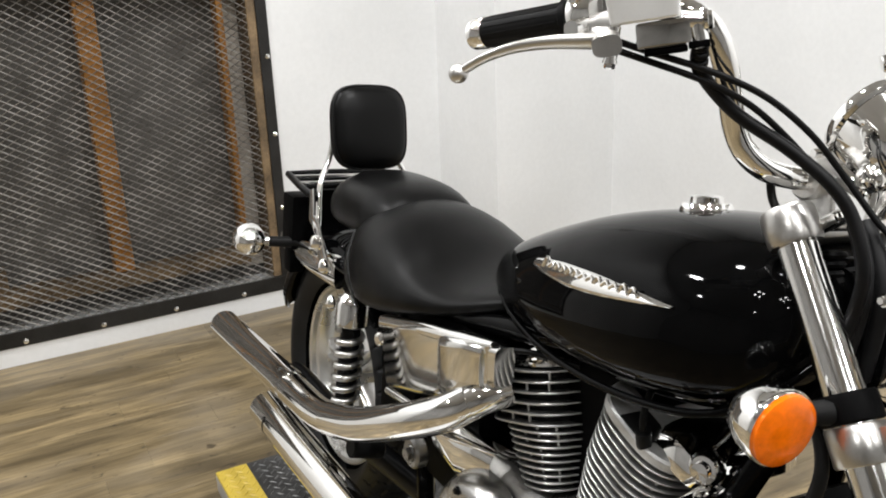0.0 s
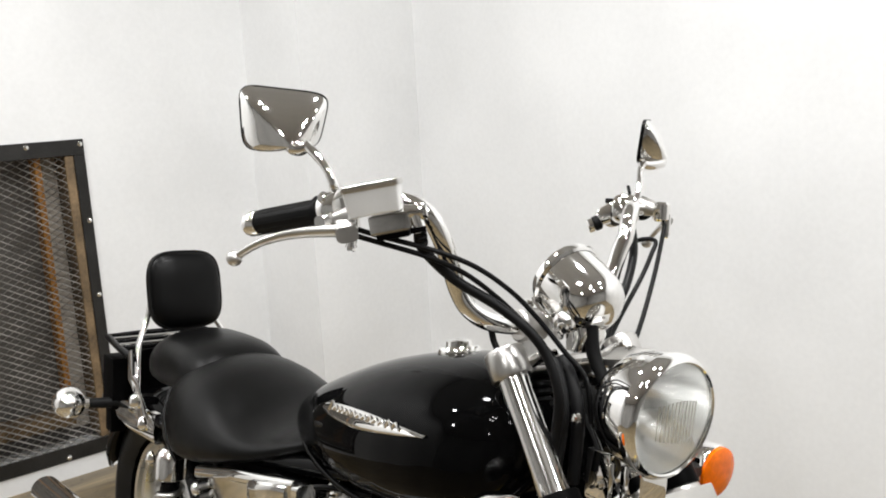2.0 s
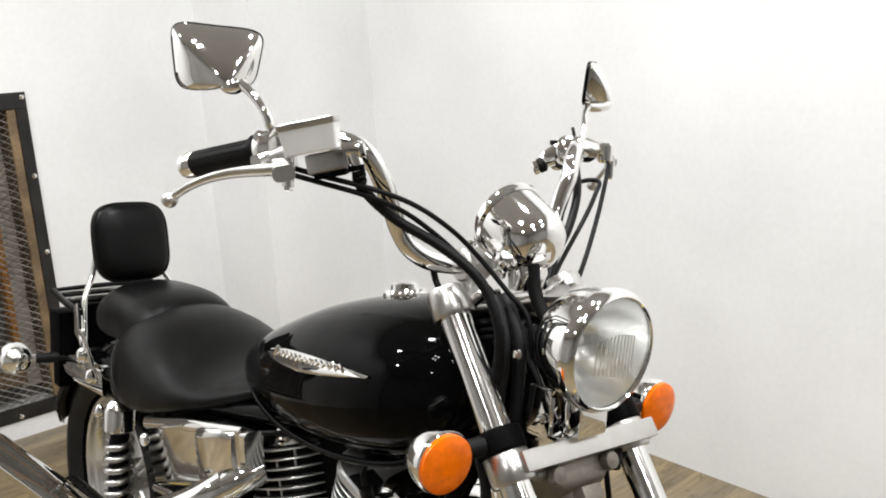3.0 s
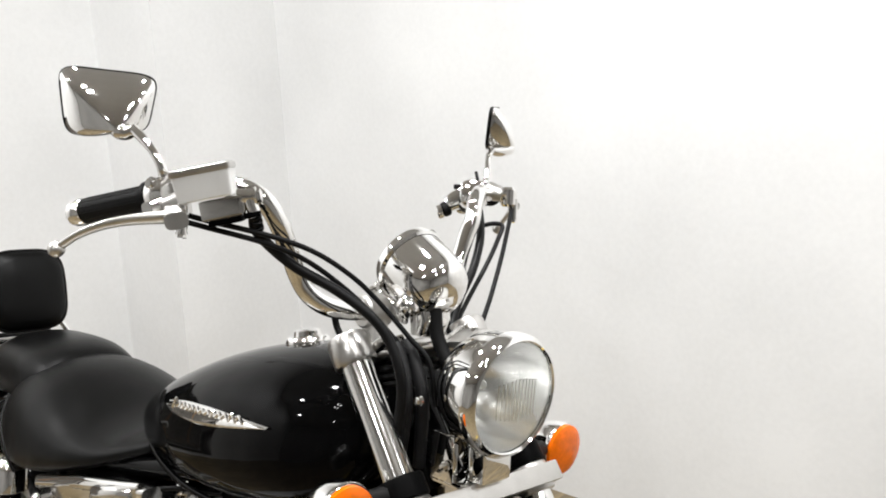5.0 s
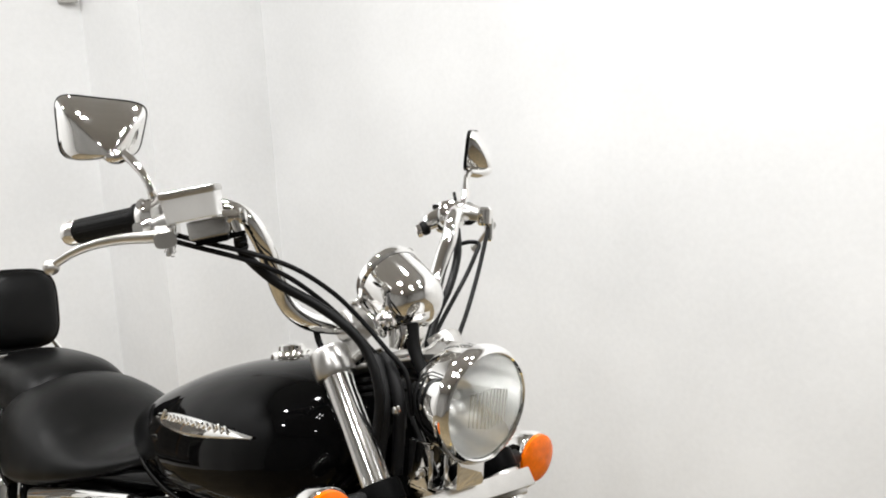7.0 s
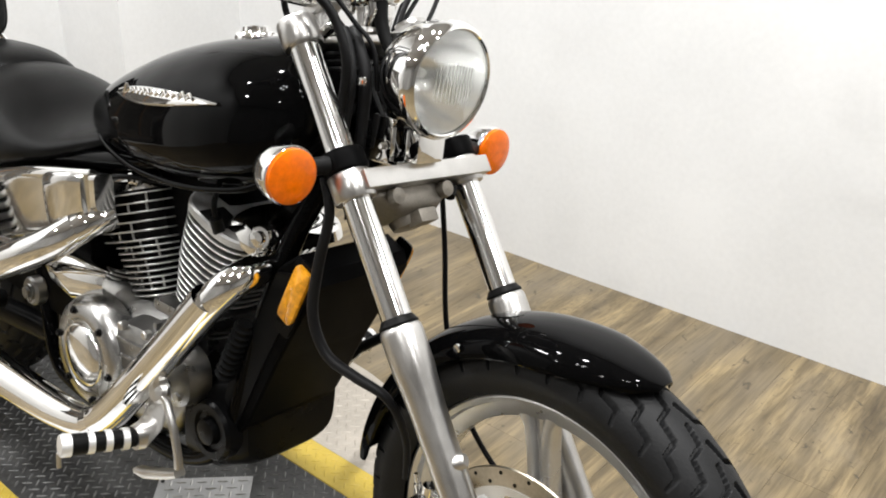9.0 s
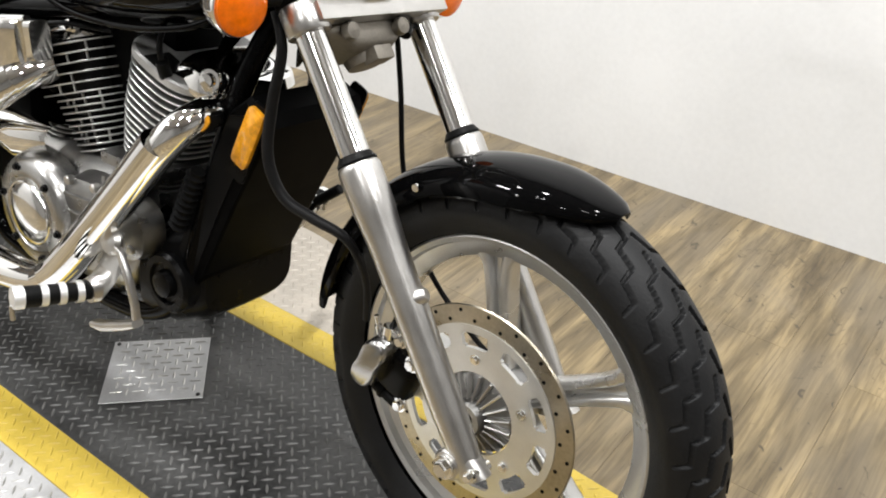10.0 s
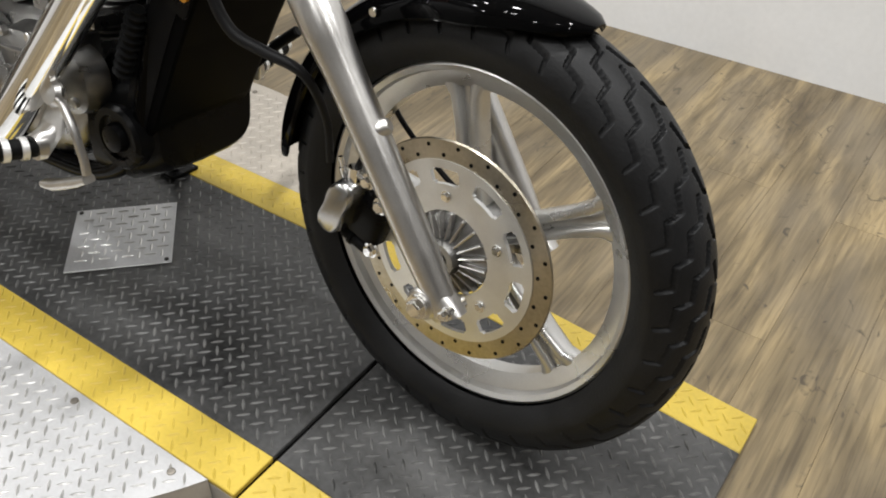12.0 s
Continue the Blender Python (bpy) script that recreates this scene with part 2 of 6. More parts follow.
def tube(bm, pts, radius, segs=16, smooth=True, steps=8, caps=True, flat=1.0):
    radii = list(radius) if isinstance(radius, (list, tuple)) else [radius] * len(pts)
    if smooth and len(pts) > 2:
        pts, radii = spline(pts, steps, radii)
    else:
        pts = [Vector(q) for q in pts]
    side = None
    rings = []
    for i, q in enumerate(pts):
        d = (pts[min(i + 1, len(pts) - 1)] - pts[max(i - 1, 0)]).normalized()
        if side is None:
            side = d.orthogonal().normalized()
        side = (side - d * side.dot(d)).normalized()
        other = d.cross(side)
        rings.append([bm.verts.new(q + radii[i] * (math.cos(a) * side + flat * math.sin(a) * other)) for a in (2 * math.pi * k / segs for k in range(segs))])
    bridge(bm, rings, caps)
    return bm


def bridge(bm, rings, caps=True, loop=False):
    n = len(rings[0])
    pairs = list(zip(rings, rings[1:])) + ([(rings[-1], rings[0])] if loop else [])
    for a, b in pairs:
        for k in range(n):
            bm.faces.new((a[k], a[(k + 1) % n], b[(k + 1) % n], b[k]))
    if caps and not loop:
        bm.faces.new(rings[0][::-1])
        bm.faces.new(rings[-1])


def lathe(bm, profile, m, segs=40, caps=True, loop=False):
    """Turns (along, radius) pairs about the z axis of the pose m."""
    rings = []
    for h, r in profile:
        rings.append([bm.verts.new(m @ Vector((max(r, 1e-5) * math.cos(a), max(r, 1e-5) * math.sin(a), h))) for a in (2 * math.pi * k / segs for k in range(segs))])
    bridge(bm, rings, caps, loop)
    return bm


def axis(origin, along, up=(0, 0, 1)):
    """A pose whose z axis points along, at origin."""
    z = Vector(along).normalized()
    x = Vector(up) - z * Vector(up).dot(z)
    if x.length < 1e-4:
        x = z.orthogonal()
    x.normalize()
    y = z.cross(x)
    m = Matrix((x, y, z)).transposed().to_4x4()
    m.translation = Vector(origin)
    return m


def loft(bm, sections, segs=32, caps=True):
    """sections: (centre, across, up, half width, half height, power)."""
    rings = []
    for c, ax, up, a, b, p in sections:
        c, ax, up = Vector(c), Vector(ax), Vector(up)
        ring = []
        for k in range(segs):
            t = 2 * math.pi * k / segs
            u, w = math.cos(t), math.sin(t)
            ring.append(bm.verts.new(c + ax * a * math.copysign(abs(u) ** (2 / p), u) + up * b * math.copysign(abs(w) ** (2 / p), w)))
        rings.append(ring)
    bridge(bm, rings, caps)
    return bm


def cyl(bm, a, b, r, segs=20, r2=None, bevel=0.0):
    a, b = Vector(a), Vector(b)
    h = (b - a).length
    r2 = r if r2 is None else r2
    prof = [(0, r), (h, r2)] if not bevel else [(0, r - bevel), (bevel, r), (h - bevel, r2), (h, r2 - bevel)]
    return lathe(bm, prof, axis(a, b - a), segs)


def bolt(bm, at, along, r=0.006, h=0.006, segs=6):
    at, along = Vector(at), Vector(along).normalized()
    cyl(bm, at, at + along * h * 0.35, r * 1.35, 14)
    return cyl(bm, at + along * h * 0.3, at + along * h, r, segs, bevel=h * 0.15)


def fresh():
    return bmesh.new()


# ---- room ----
NORTH, WEST, EAST, SOUTH = 1.52, -3.01, 4.2, -4.2
COLX, COLY = -2.57, 0.975


def wall(name, boxes, mat, label):
    bm = fresh()
    for lo, hi in boxes:
        box(bm, lo, hi)
    return tagged(obj(name, bm, mat, None, label, smooth=False), category="wall", kind="structure")


GL, GR, GB, GT = -1.25, 0.262, 0.042, 1.192
wall("wall_north", [((COLX, NORTH, FLOOR - 0.1), (EAST + 0.15, NORTH + 0.15, CEIL))], WALLPAINT, "plain white painted wall with faintly uneven tone")
wall("wall_column", [((WEST - 0.15, COLY, FLOOR - 0.1), (COLX, NORTH + 0.15, CEIL))], WALLPAINT, "white painted projecting wall column in the corner")
wall("wall_west", [((WEST - 0.15, SOUTH, FLOOR - 0.1), (WEST, GL, CEIL)), ((WEST - 0.15, GR, FLOOR - 0.1), (WEST, COLY, CEIL)),
                   ((WEST - 0.15, GL, FLOOR - 0.1), (WEST, GR, GB)), ((WEST - 0.15, GL, GT), (WEST, GR, CEIL))], WALLPAINT, "white painted wall with a meshed opening")
# unseen walls, added; their grey is set for chrome reflections and fill light
wall("wall_south", [((WEST - 0.15, SOUTH - 0.15, FLOOR - 0.1), (EAST + 0.15, SOUTH, CEIL))], BACKPAINT, "unseen plain grey wall added to close the showroom")
wall("wall_east", [((EAST, SOUTH, FLOOR - 0.1), (EAST + 0.15, NORTH, CEIL))], BACKPAINT, "unseen plain grey wall added to close the showroom")
wall("ceiling", [((WEST - 0.3, SOUTH - 0.3, CEIL), (EAST + 0.3, NORTH + 0.3, CEIL + 0.15))], CEILPAINT, "plain light grey ceiling")
floor = wall("floor", [((WEST - 0.3, SOUTH - 0.2, FLOOR - 0.2), (EAST + 0.2, NORTH + 0.2, FLOOR - 0.0035))], DARKSTEEL, "yellow-brown wood-look plank floor")

# lamps in the ceiling
LAMPGLOW = bpy.data.materials.new("lamp_rim_white")
LAMPGLOW.use_nodes = True
for x, y, power in LAMPS:
    li = bpy.data.lights.new("ceiling_lamp", "AREA")
    li.shape, li.size, li.energy, li.color = "DISK", 0.16 if power > 20 else 0.09, power, (0.997, 0.995, 0.990)
    new("ceiling_lamp_light", li).matrix_world = pose(x, y, CEIL - 0.03)
    bm = fresh()
    k = 1.0 if power > 20 else 0.6
    lathe(bm, [(-0.028, 0.088 * k), (-0.03, 0.105 * k), (-0.012, 0.11 * k), (0.0, 0.11 * k)], pose(x, y, CEIL), 32, caps=False)
    tagged(obj("ceiling_lamp", bm, LAMPGLOW, None, "round white downlight set in the ceiling"), category="lamp", group="ceiling downlights")


# ---- meshed opening in the west wall ----
def grille():
    root = tagged(new("mesh_grille"), "steel-framed expanded metal grille over a timber-lined recess", "grille")
    fx = WEST
    o = 0.028
    for nm, lo, hi in (("top", (fx, GL - o, GT - 0.03), (fx + 0.006, GR + o, GT + o)), ("bottom", (fx, GL - o, GB - o), (fx + 0.006, GR + o, GB + 0.03)),
                       ("a", (fx, GL - o, GB + 0.03), (fx + 0.006, GL + 0.03, GT - 0.03)), ("b", (fx, GR - 0.012, GB + 0.03), (fx + 0.006, GR + o, GT - 0.03))):
        bm = fresh()
        box(bm, lo, hi, 0.0015, segs=1)
        part("frame_bar", bm, DARKSTEEL, root, "dark steel angle bar", False)
    pts = [(y, GT + 0.012) for y in np.arange(GL + 0.05, GR + 0.02, 0.258)] + [(y, GB - 0.012) for y in np.arange(GL + 0.05, GR + 0.02, 0.258)] + [(GR + 0.014, z) for z in np.arange(GB + 0.02, GT + 0.02, 0.285)]
    bm = fresh()
    lathe(bm, [(0, 0.0095), (0.003, 0.009), (0.006, 0.005), (0.0065, 0.0)], axis((0, 0, 0), (1, 0, 0)), 12, caps=False)
    first = part("screw", bm, CHROME, root, "bright dome-head screw")
    first.location = (fx + 0.006, pts[0][0], pts[0][1])
    for y, z in pts[1:]:
        s = first.copy()
        scene.collection.objects.link(s)
        s.location = (fx + 0.006, y, z)
    # expanded metal: strands that zigzag upwards and meet at the knuckles
    px, pz = 0.042, 0.0255
    V, F = [], []
    ny, nz = int((GR - GL) / px), int((GT - GB) / pz * 2)
    x0 = fx - 0.008

    def strand(a, b):
        d = Vector((0, b[0] - a[0], b[1] - a[1])).normalized()
        n = Vector((0, -d.z, d.y)) * 0.0019
        t = Vector((0.0012, 0, 0))
        tilt = Vector((0.0022, 0, 0))
        n0 = len(V)
        for q in (a, b):
            c = Vector((x0, q[0], q[1]))
            for sn, st in ((-1, -1), (1, -1), (1, 1), (-1, 1)):
                V.append(c + n * sn + t * st + tilt * sn)
        for k in range(4):
            F.append((n0 + k, n0 + (k + 1) % 4, n0 + 4 + (k + 1) % 4, n0 + 4 + k))

    for j in range(nz):
        z = GB + j * pz / 2
        for i in range(ny + 1):
            y = GL + (i + 0.5 * (j % 2)) * px
            for dy in (-px / 2, px / 2):
                if GL - 0.02 < y + dy < GR + 0.01:
                    strand((y, z), (y + dy, z + pz / 2))
    tagged(raw("expanded_mesh", V, F, MESHSTEEL, root, "rusty diamond-pattern expanded metal"), kind="stuff")
    return root


grille()


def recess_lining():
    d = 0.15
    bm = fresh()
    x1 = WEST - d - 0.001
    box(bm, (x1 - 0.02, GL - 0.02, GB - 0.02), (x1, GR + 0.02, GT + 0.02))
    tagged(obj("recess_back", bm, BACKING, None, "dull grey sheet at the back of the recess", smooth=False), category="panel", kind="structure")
    for nm, lo, hi, mat, lab in (
        ("timber_stud", (WEST - 0.10, -0.352, GB + 0.16), (WEST - 0.02, -0.285, GT), STUDWOOD, "orange-brown upright timber stud behind the mesh"),
        ("timber_stud", (WEST - 0.10, 0.118, GB + 0.16), (WEST - 0.03, 0.142, GT), STUDWOOD, "thin orange-brown upright timber stud behind the mesh"),
        ("timber_stud", (WEST - 0.10, -0.92, GB + 0.16), (WEST - 0.02, -0.86, GT), STUDWOOD, "orange-brown upright timber stud behind the mesh"),
        ("timber_rail", (WEST - 0.11, GL, GB + 0.10), (WEST - 0.02, 0.142, GB + 0.155), OLDWOOD, "weathered horizontal timber rail behind the mesh"),
        ("timber_jamb", (WEST - 0.13, GR - 0.044, GB + 0.031), (WEST + 0.003, GR - 0.0125, GT - 0.031), OLDWOOD, "weathered timber jamb inside the opening"),
        # sheet added here; its pale colour gives this strip its lit look
        ("lit_recess_sheet", (WEST - 0.135, 0.143, GB + 0.05), (WEST - 0.125, GR - 0.045, GT), DUSTYPLATE, "added pale sheet beside the thin stud, lit look in its colour"),
        ("timber_block", (WEST - 0.09, -0.80, GB + 0.158), (WEST - 0.02, -0.70, GB + 0.24), OLDWOOD, "short weathered timber block on the rail")):
        bm = fresh()
        box(bm, lo, hi, 0.003, segs=1)
        tagged(obj(nm, bm, mat, None, lab, smooth=False), category="timber")


recess_lining()


def wall_sensor():
    root = tagged(new("wall_sensor"), "small grey plastic control box high on the wall", "control box")
    bm = fresh()
    box(bm, (WEST, 0.885, 1.765), (WEST + 0.03, 0.955, 1.90), 0.006)
    body = part("housing", bm, GREYPLASTIC, root)
    for k in range(4):
        bm = fresh()
        y, z = 0.90 + 0.022 * (k % 2), 1.785 + 0.022 * (k // 2)
        box(bm, (WEST + 0.029, y, z), (WEST + 0.033, y + 0.015, z + 0.013), 0.002, segs=1)
        part("button", bm, WALLPAINT, root, "pale push button")


wall_sensor()


# ---- turntable platform ----
CX, CY, RAD = -0.777, -0.023, 0.628
PX0, PX1, PY0, PY1 = -1.89, 0.388, -0.325, 0.288
YN, YF = -0.243, 0.204
SEAM = -0.172
RAMP = Matrix.Translation((SEAM, 0, 0)) @ Matrix.Rotation(radians(4.4), 4, "Y") @ Matrix.Translation((-SEAM, 0, 0))


def lugs(name, inside, mat, parent, x0, x1, y0, y1, z=0.0, p=0.0212):
    """Raised lozenges of tread plate, in turn along one diagonal and the other."""
    V, F = [], []
    L, W, H = 0.0124, 0.0027, 0.0016
    reach = int(max(abs(v) for v in (x0, x1, y0, y1)) * 1.5 / p) + 2
    diag = math.sqrt(0.5)
    for i in range(-reach, reach + 1):
        for j in range(-reach, reach + 1):
            x, y = (i - j) * p * diag, (i + j) * p * diag
            if not (x0 + 0.005 < x < x1 - 0.005 and y0 + 0.005 < y < y1 - 0.005) or not inside(x, y):
                continue
            a = math.radians(135 if (i + j) % 2 else 45)
            c, s = math.cos(a), math.sin(a)
            n = len(V)
            for u, w, h in ((-L, 0, 0), (0, -W, 0), (L, 0, 0), (0, W, 0), (-L * 0.55, 0, H), (L * 0.55, 0, H), (-L * 0.5, -W * 0.8, 0), (L * 0.5, -W * 0.8, 0), (L * 0.5, W * 0.8, 0), (-L * 0.5, W * 0.8, 0)):
                V.append((x + u * c - w * s, y + u * s + w * c, z + h))
            for f in ((0, 6, 4), (6, 1, 4), (1, 5, 4), (1, 7, 5), (7, 2, 5), (2, 8, 5), (8, 3, 5), (3, 4, 5), (3, 9, 4), (9, 0, 4)):
                F.append([n + q for q in f])
    return tagged(raw(name, V, F, mat, parent, smooth=True), kind="stuff")


def platform():
    root = tagged(new("turntable_platform"), "low black tread-plate turntable platform with yellow edges", "platform")
    yes = lambda x, y: (abs(x - SEAM) > 0.016) and (abs(x - CX) + abs(y - CY) > 0.145)  # noqa: E731
    for x0, x1, slope in ((PX0, SEAM - 0.004, Matrix()), (SEAM + 0.004, PX1, RAMP)):
        bm = fresh()
        box(bm, (x0, YN, -0.010), (x1, YF, 0), 0.0015, segs=1)
        deck = part("deck_plate", bm, BLACKPLATE, root, "black painted tread plate, scuffed, with grey sheen in its colour", False)
        deck.matrix_basis = slope
        lugs("tread_relief", yes, WORNLUG, deck, x0, x1, YN, YF)
        for y0, y1 in ((PY0, YN), (YF, PY1)):
            bm = fresh()
            box(bm, (x0, y0, -0.010), (x1, y1, 0.0), 0.0015, segs=1)
            e = part("edge_strip", bm, YELLOWPLATE, root, "yellow painted tread-plate edge", False)
            e.matrix_basis = slope
            lugs("tread_relief", yes, YELLOWPLATE, e, x0, x1, y0 + 0.004, y1 - 0.004)
            if x0 == PX0:
                yo = y0 if y0 == PY0 else y1
                bm = fresh()
                s = 0.004 if yo == PY0 else -0.004
                box(bm, (x0, min(yo, yo + s), FLOOR), (x1, max(yo, yo + s), -0.0105))
                part("side_skirt", bm, SILVERPLATE, root, "bent-down bright plate edge", False)
    bm = fresh()
    box(bm, (SEAM - 0.02, PY0 + 0.01, -0.03), (SEAM + 0.02, PY1 - 0.01, -0.0125))
    part("seam_strip", bm, RUBBER, root, "black rubber strip in the joint", False)
    bm = fresh()
    box(bm, (PX0, PY0 + 0.005, FLOOR), (PX0 + 0.004, PY1 - 0.005, -0.0105))
    part("end_skirt", bm, BLACKPLATE, root, "", False)
    # cover plate over the pivot
    bm = fresh()
    h = 0.097
    box(bm, (-h, -h, 0.0016), (h, h, 0.0046), 0.0008, pose(CX, CY, 0, 0, 0, 45), 1)
    cov = part("pivot_cover", bm, SILVERPLATE, root, "bright square tread-plate cover", False)
    lugs("tread_relief", lambda x, y: abs(x - CX) + abs(y - CY) < 0.122, DULLLUG, cov, CX - 0.2, CX + 0.2, CY - 0.2, CY + 0.2, 0.0046)
    for k in (0, 2):
        a = math.radians(90 * k)
        bm = fresh()
        cyl(bm, (CX + 0.124 * math.cos(a), CY + 0.124 * math.sin(a), 0.0045), (CX + 0.124 * math.cos(a), CY + 0.124 * math.sin(a), 0.0065), 0.0042, 12)
        part("cover_screw", bm, DARKSTEEL, root)


platform()


def side_plate(sign, sheet, lug_mat):
    root = tagged(new("turntable_side_plate"), "bright silver half-moon tread plate beside the platform", "platform plate", "turntable side plates")
    y0 = PY0 - 0.001 if sign < 0 else PY1 + 0.001
    CX, CY = (-0.777, -0.023) if sign < 0 else (-0.98, -0.045)
    a0 = math.asin((y0 - CY) / RAD)
    angles = np.linspace(a0, -math.pi - a0, 49) if sign < 0 else np.linspace(a0, math.pi - a0, 49)
    bm = fresh()
    top = [bm.verts.new((CX + RAD * math.cos(a), CY + RAD * math.sin(a), -0.002)) for a in angles]
    low = [bm.verts.new((v.co.x, v.co.y, -0.006)) for v in top]
    bm.faces.new(top)
    bm.faces.new(low[::-1])
    n = len(top)
    for k in range(n):
        bm.faces.new((top[k], top[(k + 1) % n], low[(k + 1) % n], low[k]))
    plate = part("plate", bm, sheet, root, "", False)
    lugs("tread_relief", lambda x, y: math.hypot(x - CX, y - CY) < RAD - 0.014, lug_mat, plate, CX - RAD, CX + RAD, min(y0, sign * 0.7), max(y0, sign * 0.7), -0.002)
    bm = fresh()
    rings = []
    for r, z in ((RAD, -0.0065), (RAD, FLOOR), (RAD - 0.004, FLOOR), (RAD - 0.004, -0.0065)):
        rings.append([bm.verts.new((CX + r * math.cos(a), CY + r * math.sin(a), z)) for a in angles])
    for p, q in zip(rings, rings[1:] + rings[:1]):
        for k in range(n - 1):
            bm.faces.new((p[k], p[k + 1], q[k + 1], q[k]))
    skirt = part("skirt", bm, SILVERPLATE, root, "rolled bright plate skirt", True)
    for k in range(5):
        a = angles[0] + (angles[-1] - angles[0]) * (0.035 + 0.93 * k / 4)
        r = RAD - 0.035
        bm = fresh()
        lathe(bm, [(0, 0.0068), (0.002, 0.0062), (0.003, 0.003), (0.0022, 0.0)], pose(CX + r * math.cos(a), CY + r * math.sin(a), -0.002), 14, caps=False)
        part("rivet", bm, STEMCAST, root, "dull rivet head")
    for x in (-0.508, -1.05):
        bm = fresh()
        lathe(bm, [(0, 0.0068), (0.002, 0.0062), (0.003, 0.003), (0.0022, 0.0)], pose(x, y0 + sign * 0.016, -0.002), 14, caps=False)
        part("rivet", bm, STEMCAST, root, "dull rivet head")


side_plate(-1, SILVERPLATE, DULLLUG)
side_plate(1, DUSTYPLATE, DUSTYPLATE)


# ---- motorcycle: x ahead, y to its left, z up; the front axle stands over the origin ----
moto = tagged(new("motorcycle"), "black and chrome cruiser motorcycle leaning on its side stand", "motorcycle")
moto.matrix_basis = pose(0, -0.045, 0, -7.5, 0, 0)
HEAD = Vector((-0.37, 0, 0.87))
RAKE = Vector((-0.5858, 0, 0.8104))
FWD = Vector((0.8104, 0, 0.5858))  # ahead, square to the fork
# the steered half of the machine, and the wheel in it, as they stand in the room
STEER = moto.matrix_basis.inverted() @ pose(0, -0.0724, 0, -9.49, 0, -1.36) @ Matrix.Translation(HEAD) @ Matrix.Rotation(radians(-2.77), 4, RAKE) @ Matrix.Translation(-HEAD)
WHEEL = moto.matrix_basis.inverted() @ pose(-0.006, 0.040, 0.319, -7.4, 0, -3.86)


def front(ob):
    ob.matrix_basis = STEER
    return ob


def rolling(ob):
    ob.matrix_basis = WHEEL
    return ob


def mpart(name, bm, mat, label="", smooth=True, parent=None):
    return part(name, bm, mat, parent or moto, label, smooth)


WR = 0.332
WC = Vector((0, 0, 0))


def tyre(name, centre, radius, half, section, label, parent, nu=1500, pitch=0.044, lo=0.55):
    """A tyre with zigzag grooves cut into its tread."""
    nv = 170
    arc = half * 1.3
    circ = 2 * math.pi * radius
    count = round(circ / pitch)
    step = circ / count
    path = [(0.90, 0.0), (0.68, 0.08), (0.62, 0.62), (0.40, 0.72), (0.34, 1.26), (0.12, 1.36), (0.05, 1.86)]
    tv = np.linspace(-1, 1, nv)
    s = np.linspace(0, circ, nu, endpoint=False)
    S, U = np.meshgrid(s, tv, indexing="ij")
    # outside of the section: crown, shoulder, side wall, bead
    q = np.abs(tv)
    ang = np.clip(q / 0.74, 0, 1) * radians(88)
    crown = section * 0.60
    down = np.clip((q - 0.74) / 0.26, 0, 1)
    rad = radius - crown + crown * np.cos(ang) - down * (section - crown)
    lat = np.sign(tv) * (half * np.sin(ang) ** 0.92 - down ** 1.6 * half * 0.30)
    U = np.broadcast_to((tv / 0.74)[None, :], S.shape)
    depth = np.zeros_like(S)
    for sign, shift in ((1, 0.0), (-1, 0.5)):
        u = U * sign
        ph = ((S / step) + shift) % 1.0
        for (a, b), (c, d) in zip(path, path[1:]):
            for w in (-2, -1, 0, 1):
                ax, ay, bx, by = a * arc, (b + w) * step, c * arc, (d + w) * step
                px, py = u * arc, ph * step
                dx, dy = bx - ax, by - ay
                t = np.clip(((px - ax) * dx + (py - ay) * dy) / (dx * dx + dy * dy), 0, 1)
                dist = np.hypot(px - ax - t * dx, py - ay - t * dy)
                depth = np.maximum(depth, np.clip((0.0034 - dist) / 0.0012, 0, 1))
    R = rad[None, :] - 0.0080 * depth * (q[None, :] < 0.70)
    A = S / radius
    V = np.stack([centre[0] + R * np.cos(A), np.broadcast_to(lat[None, :], S.shape) + centre[1], centre[2] + R * np.sin(A)], -1).reshape(-1, 3)
    F = [(i * nv + j, ((i + 1) % nu) * nv + j, ((i + 1) % nu) * nv + j + 1, i * nv + j + 1) for i in range(nu) for j in range(nv - 1)]
    return raw(name, V.tolist(), F, TYRE, parent, label, smooth=True, sharp=50)


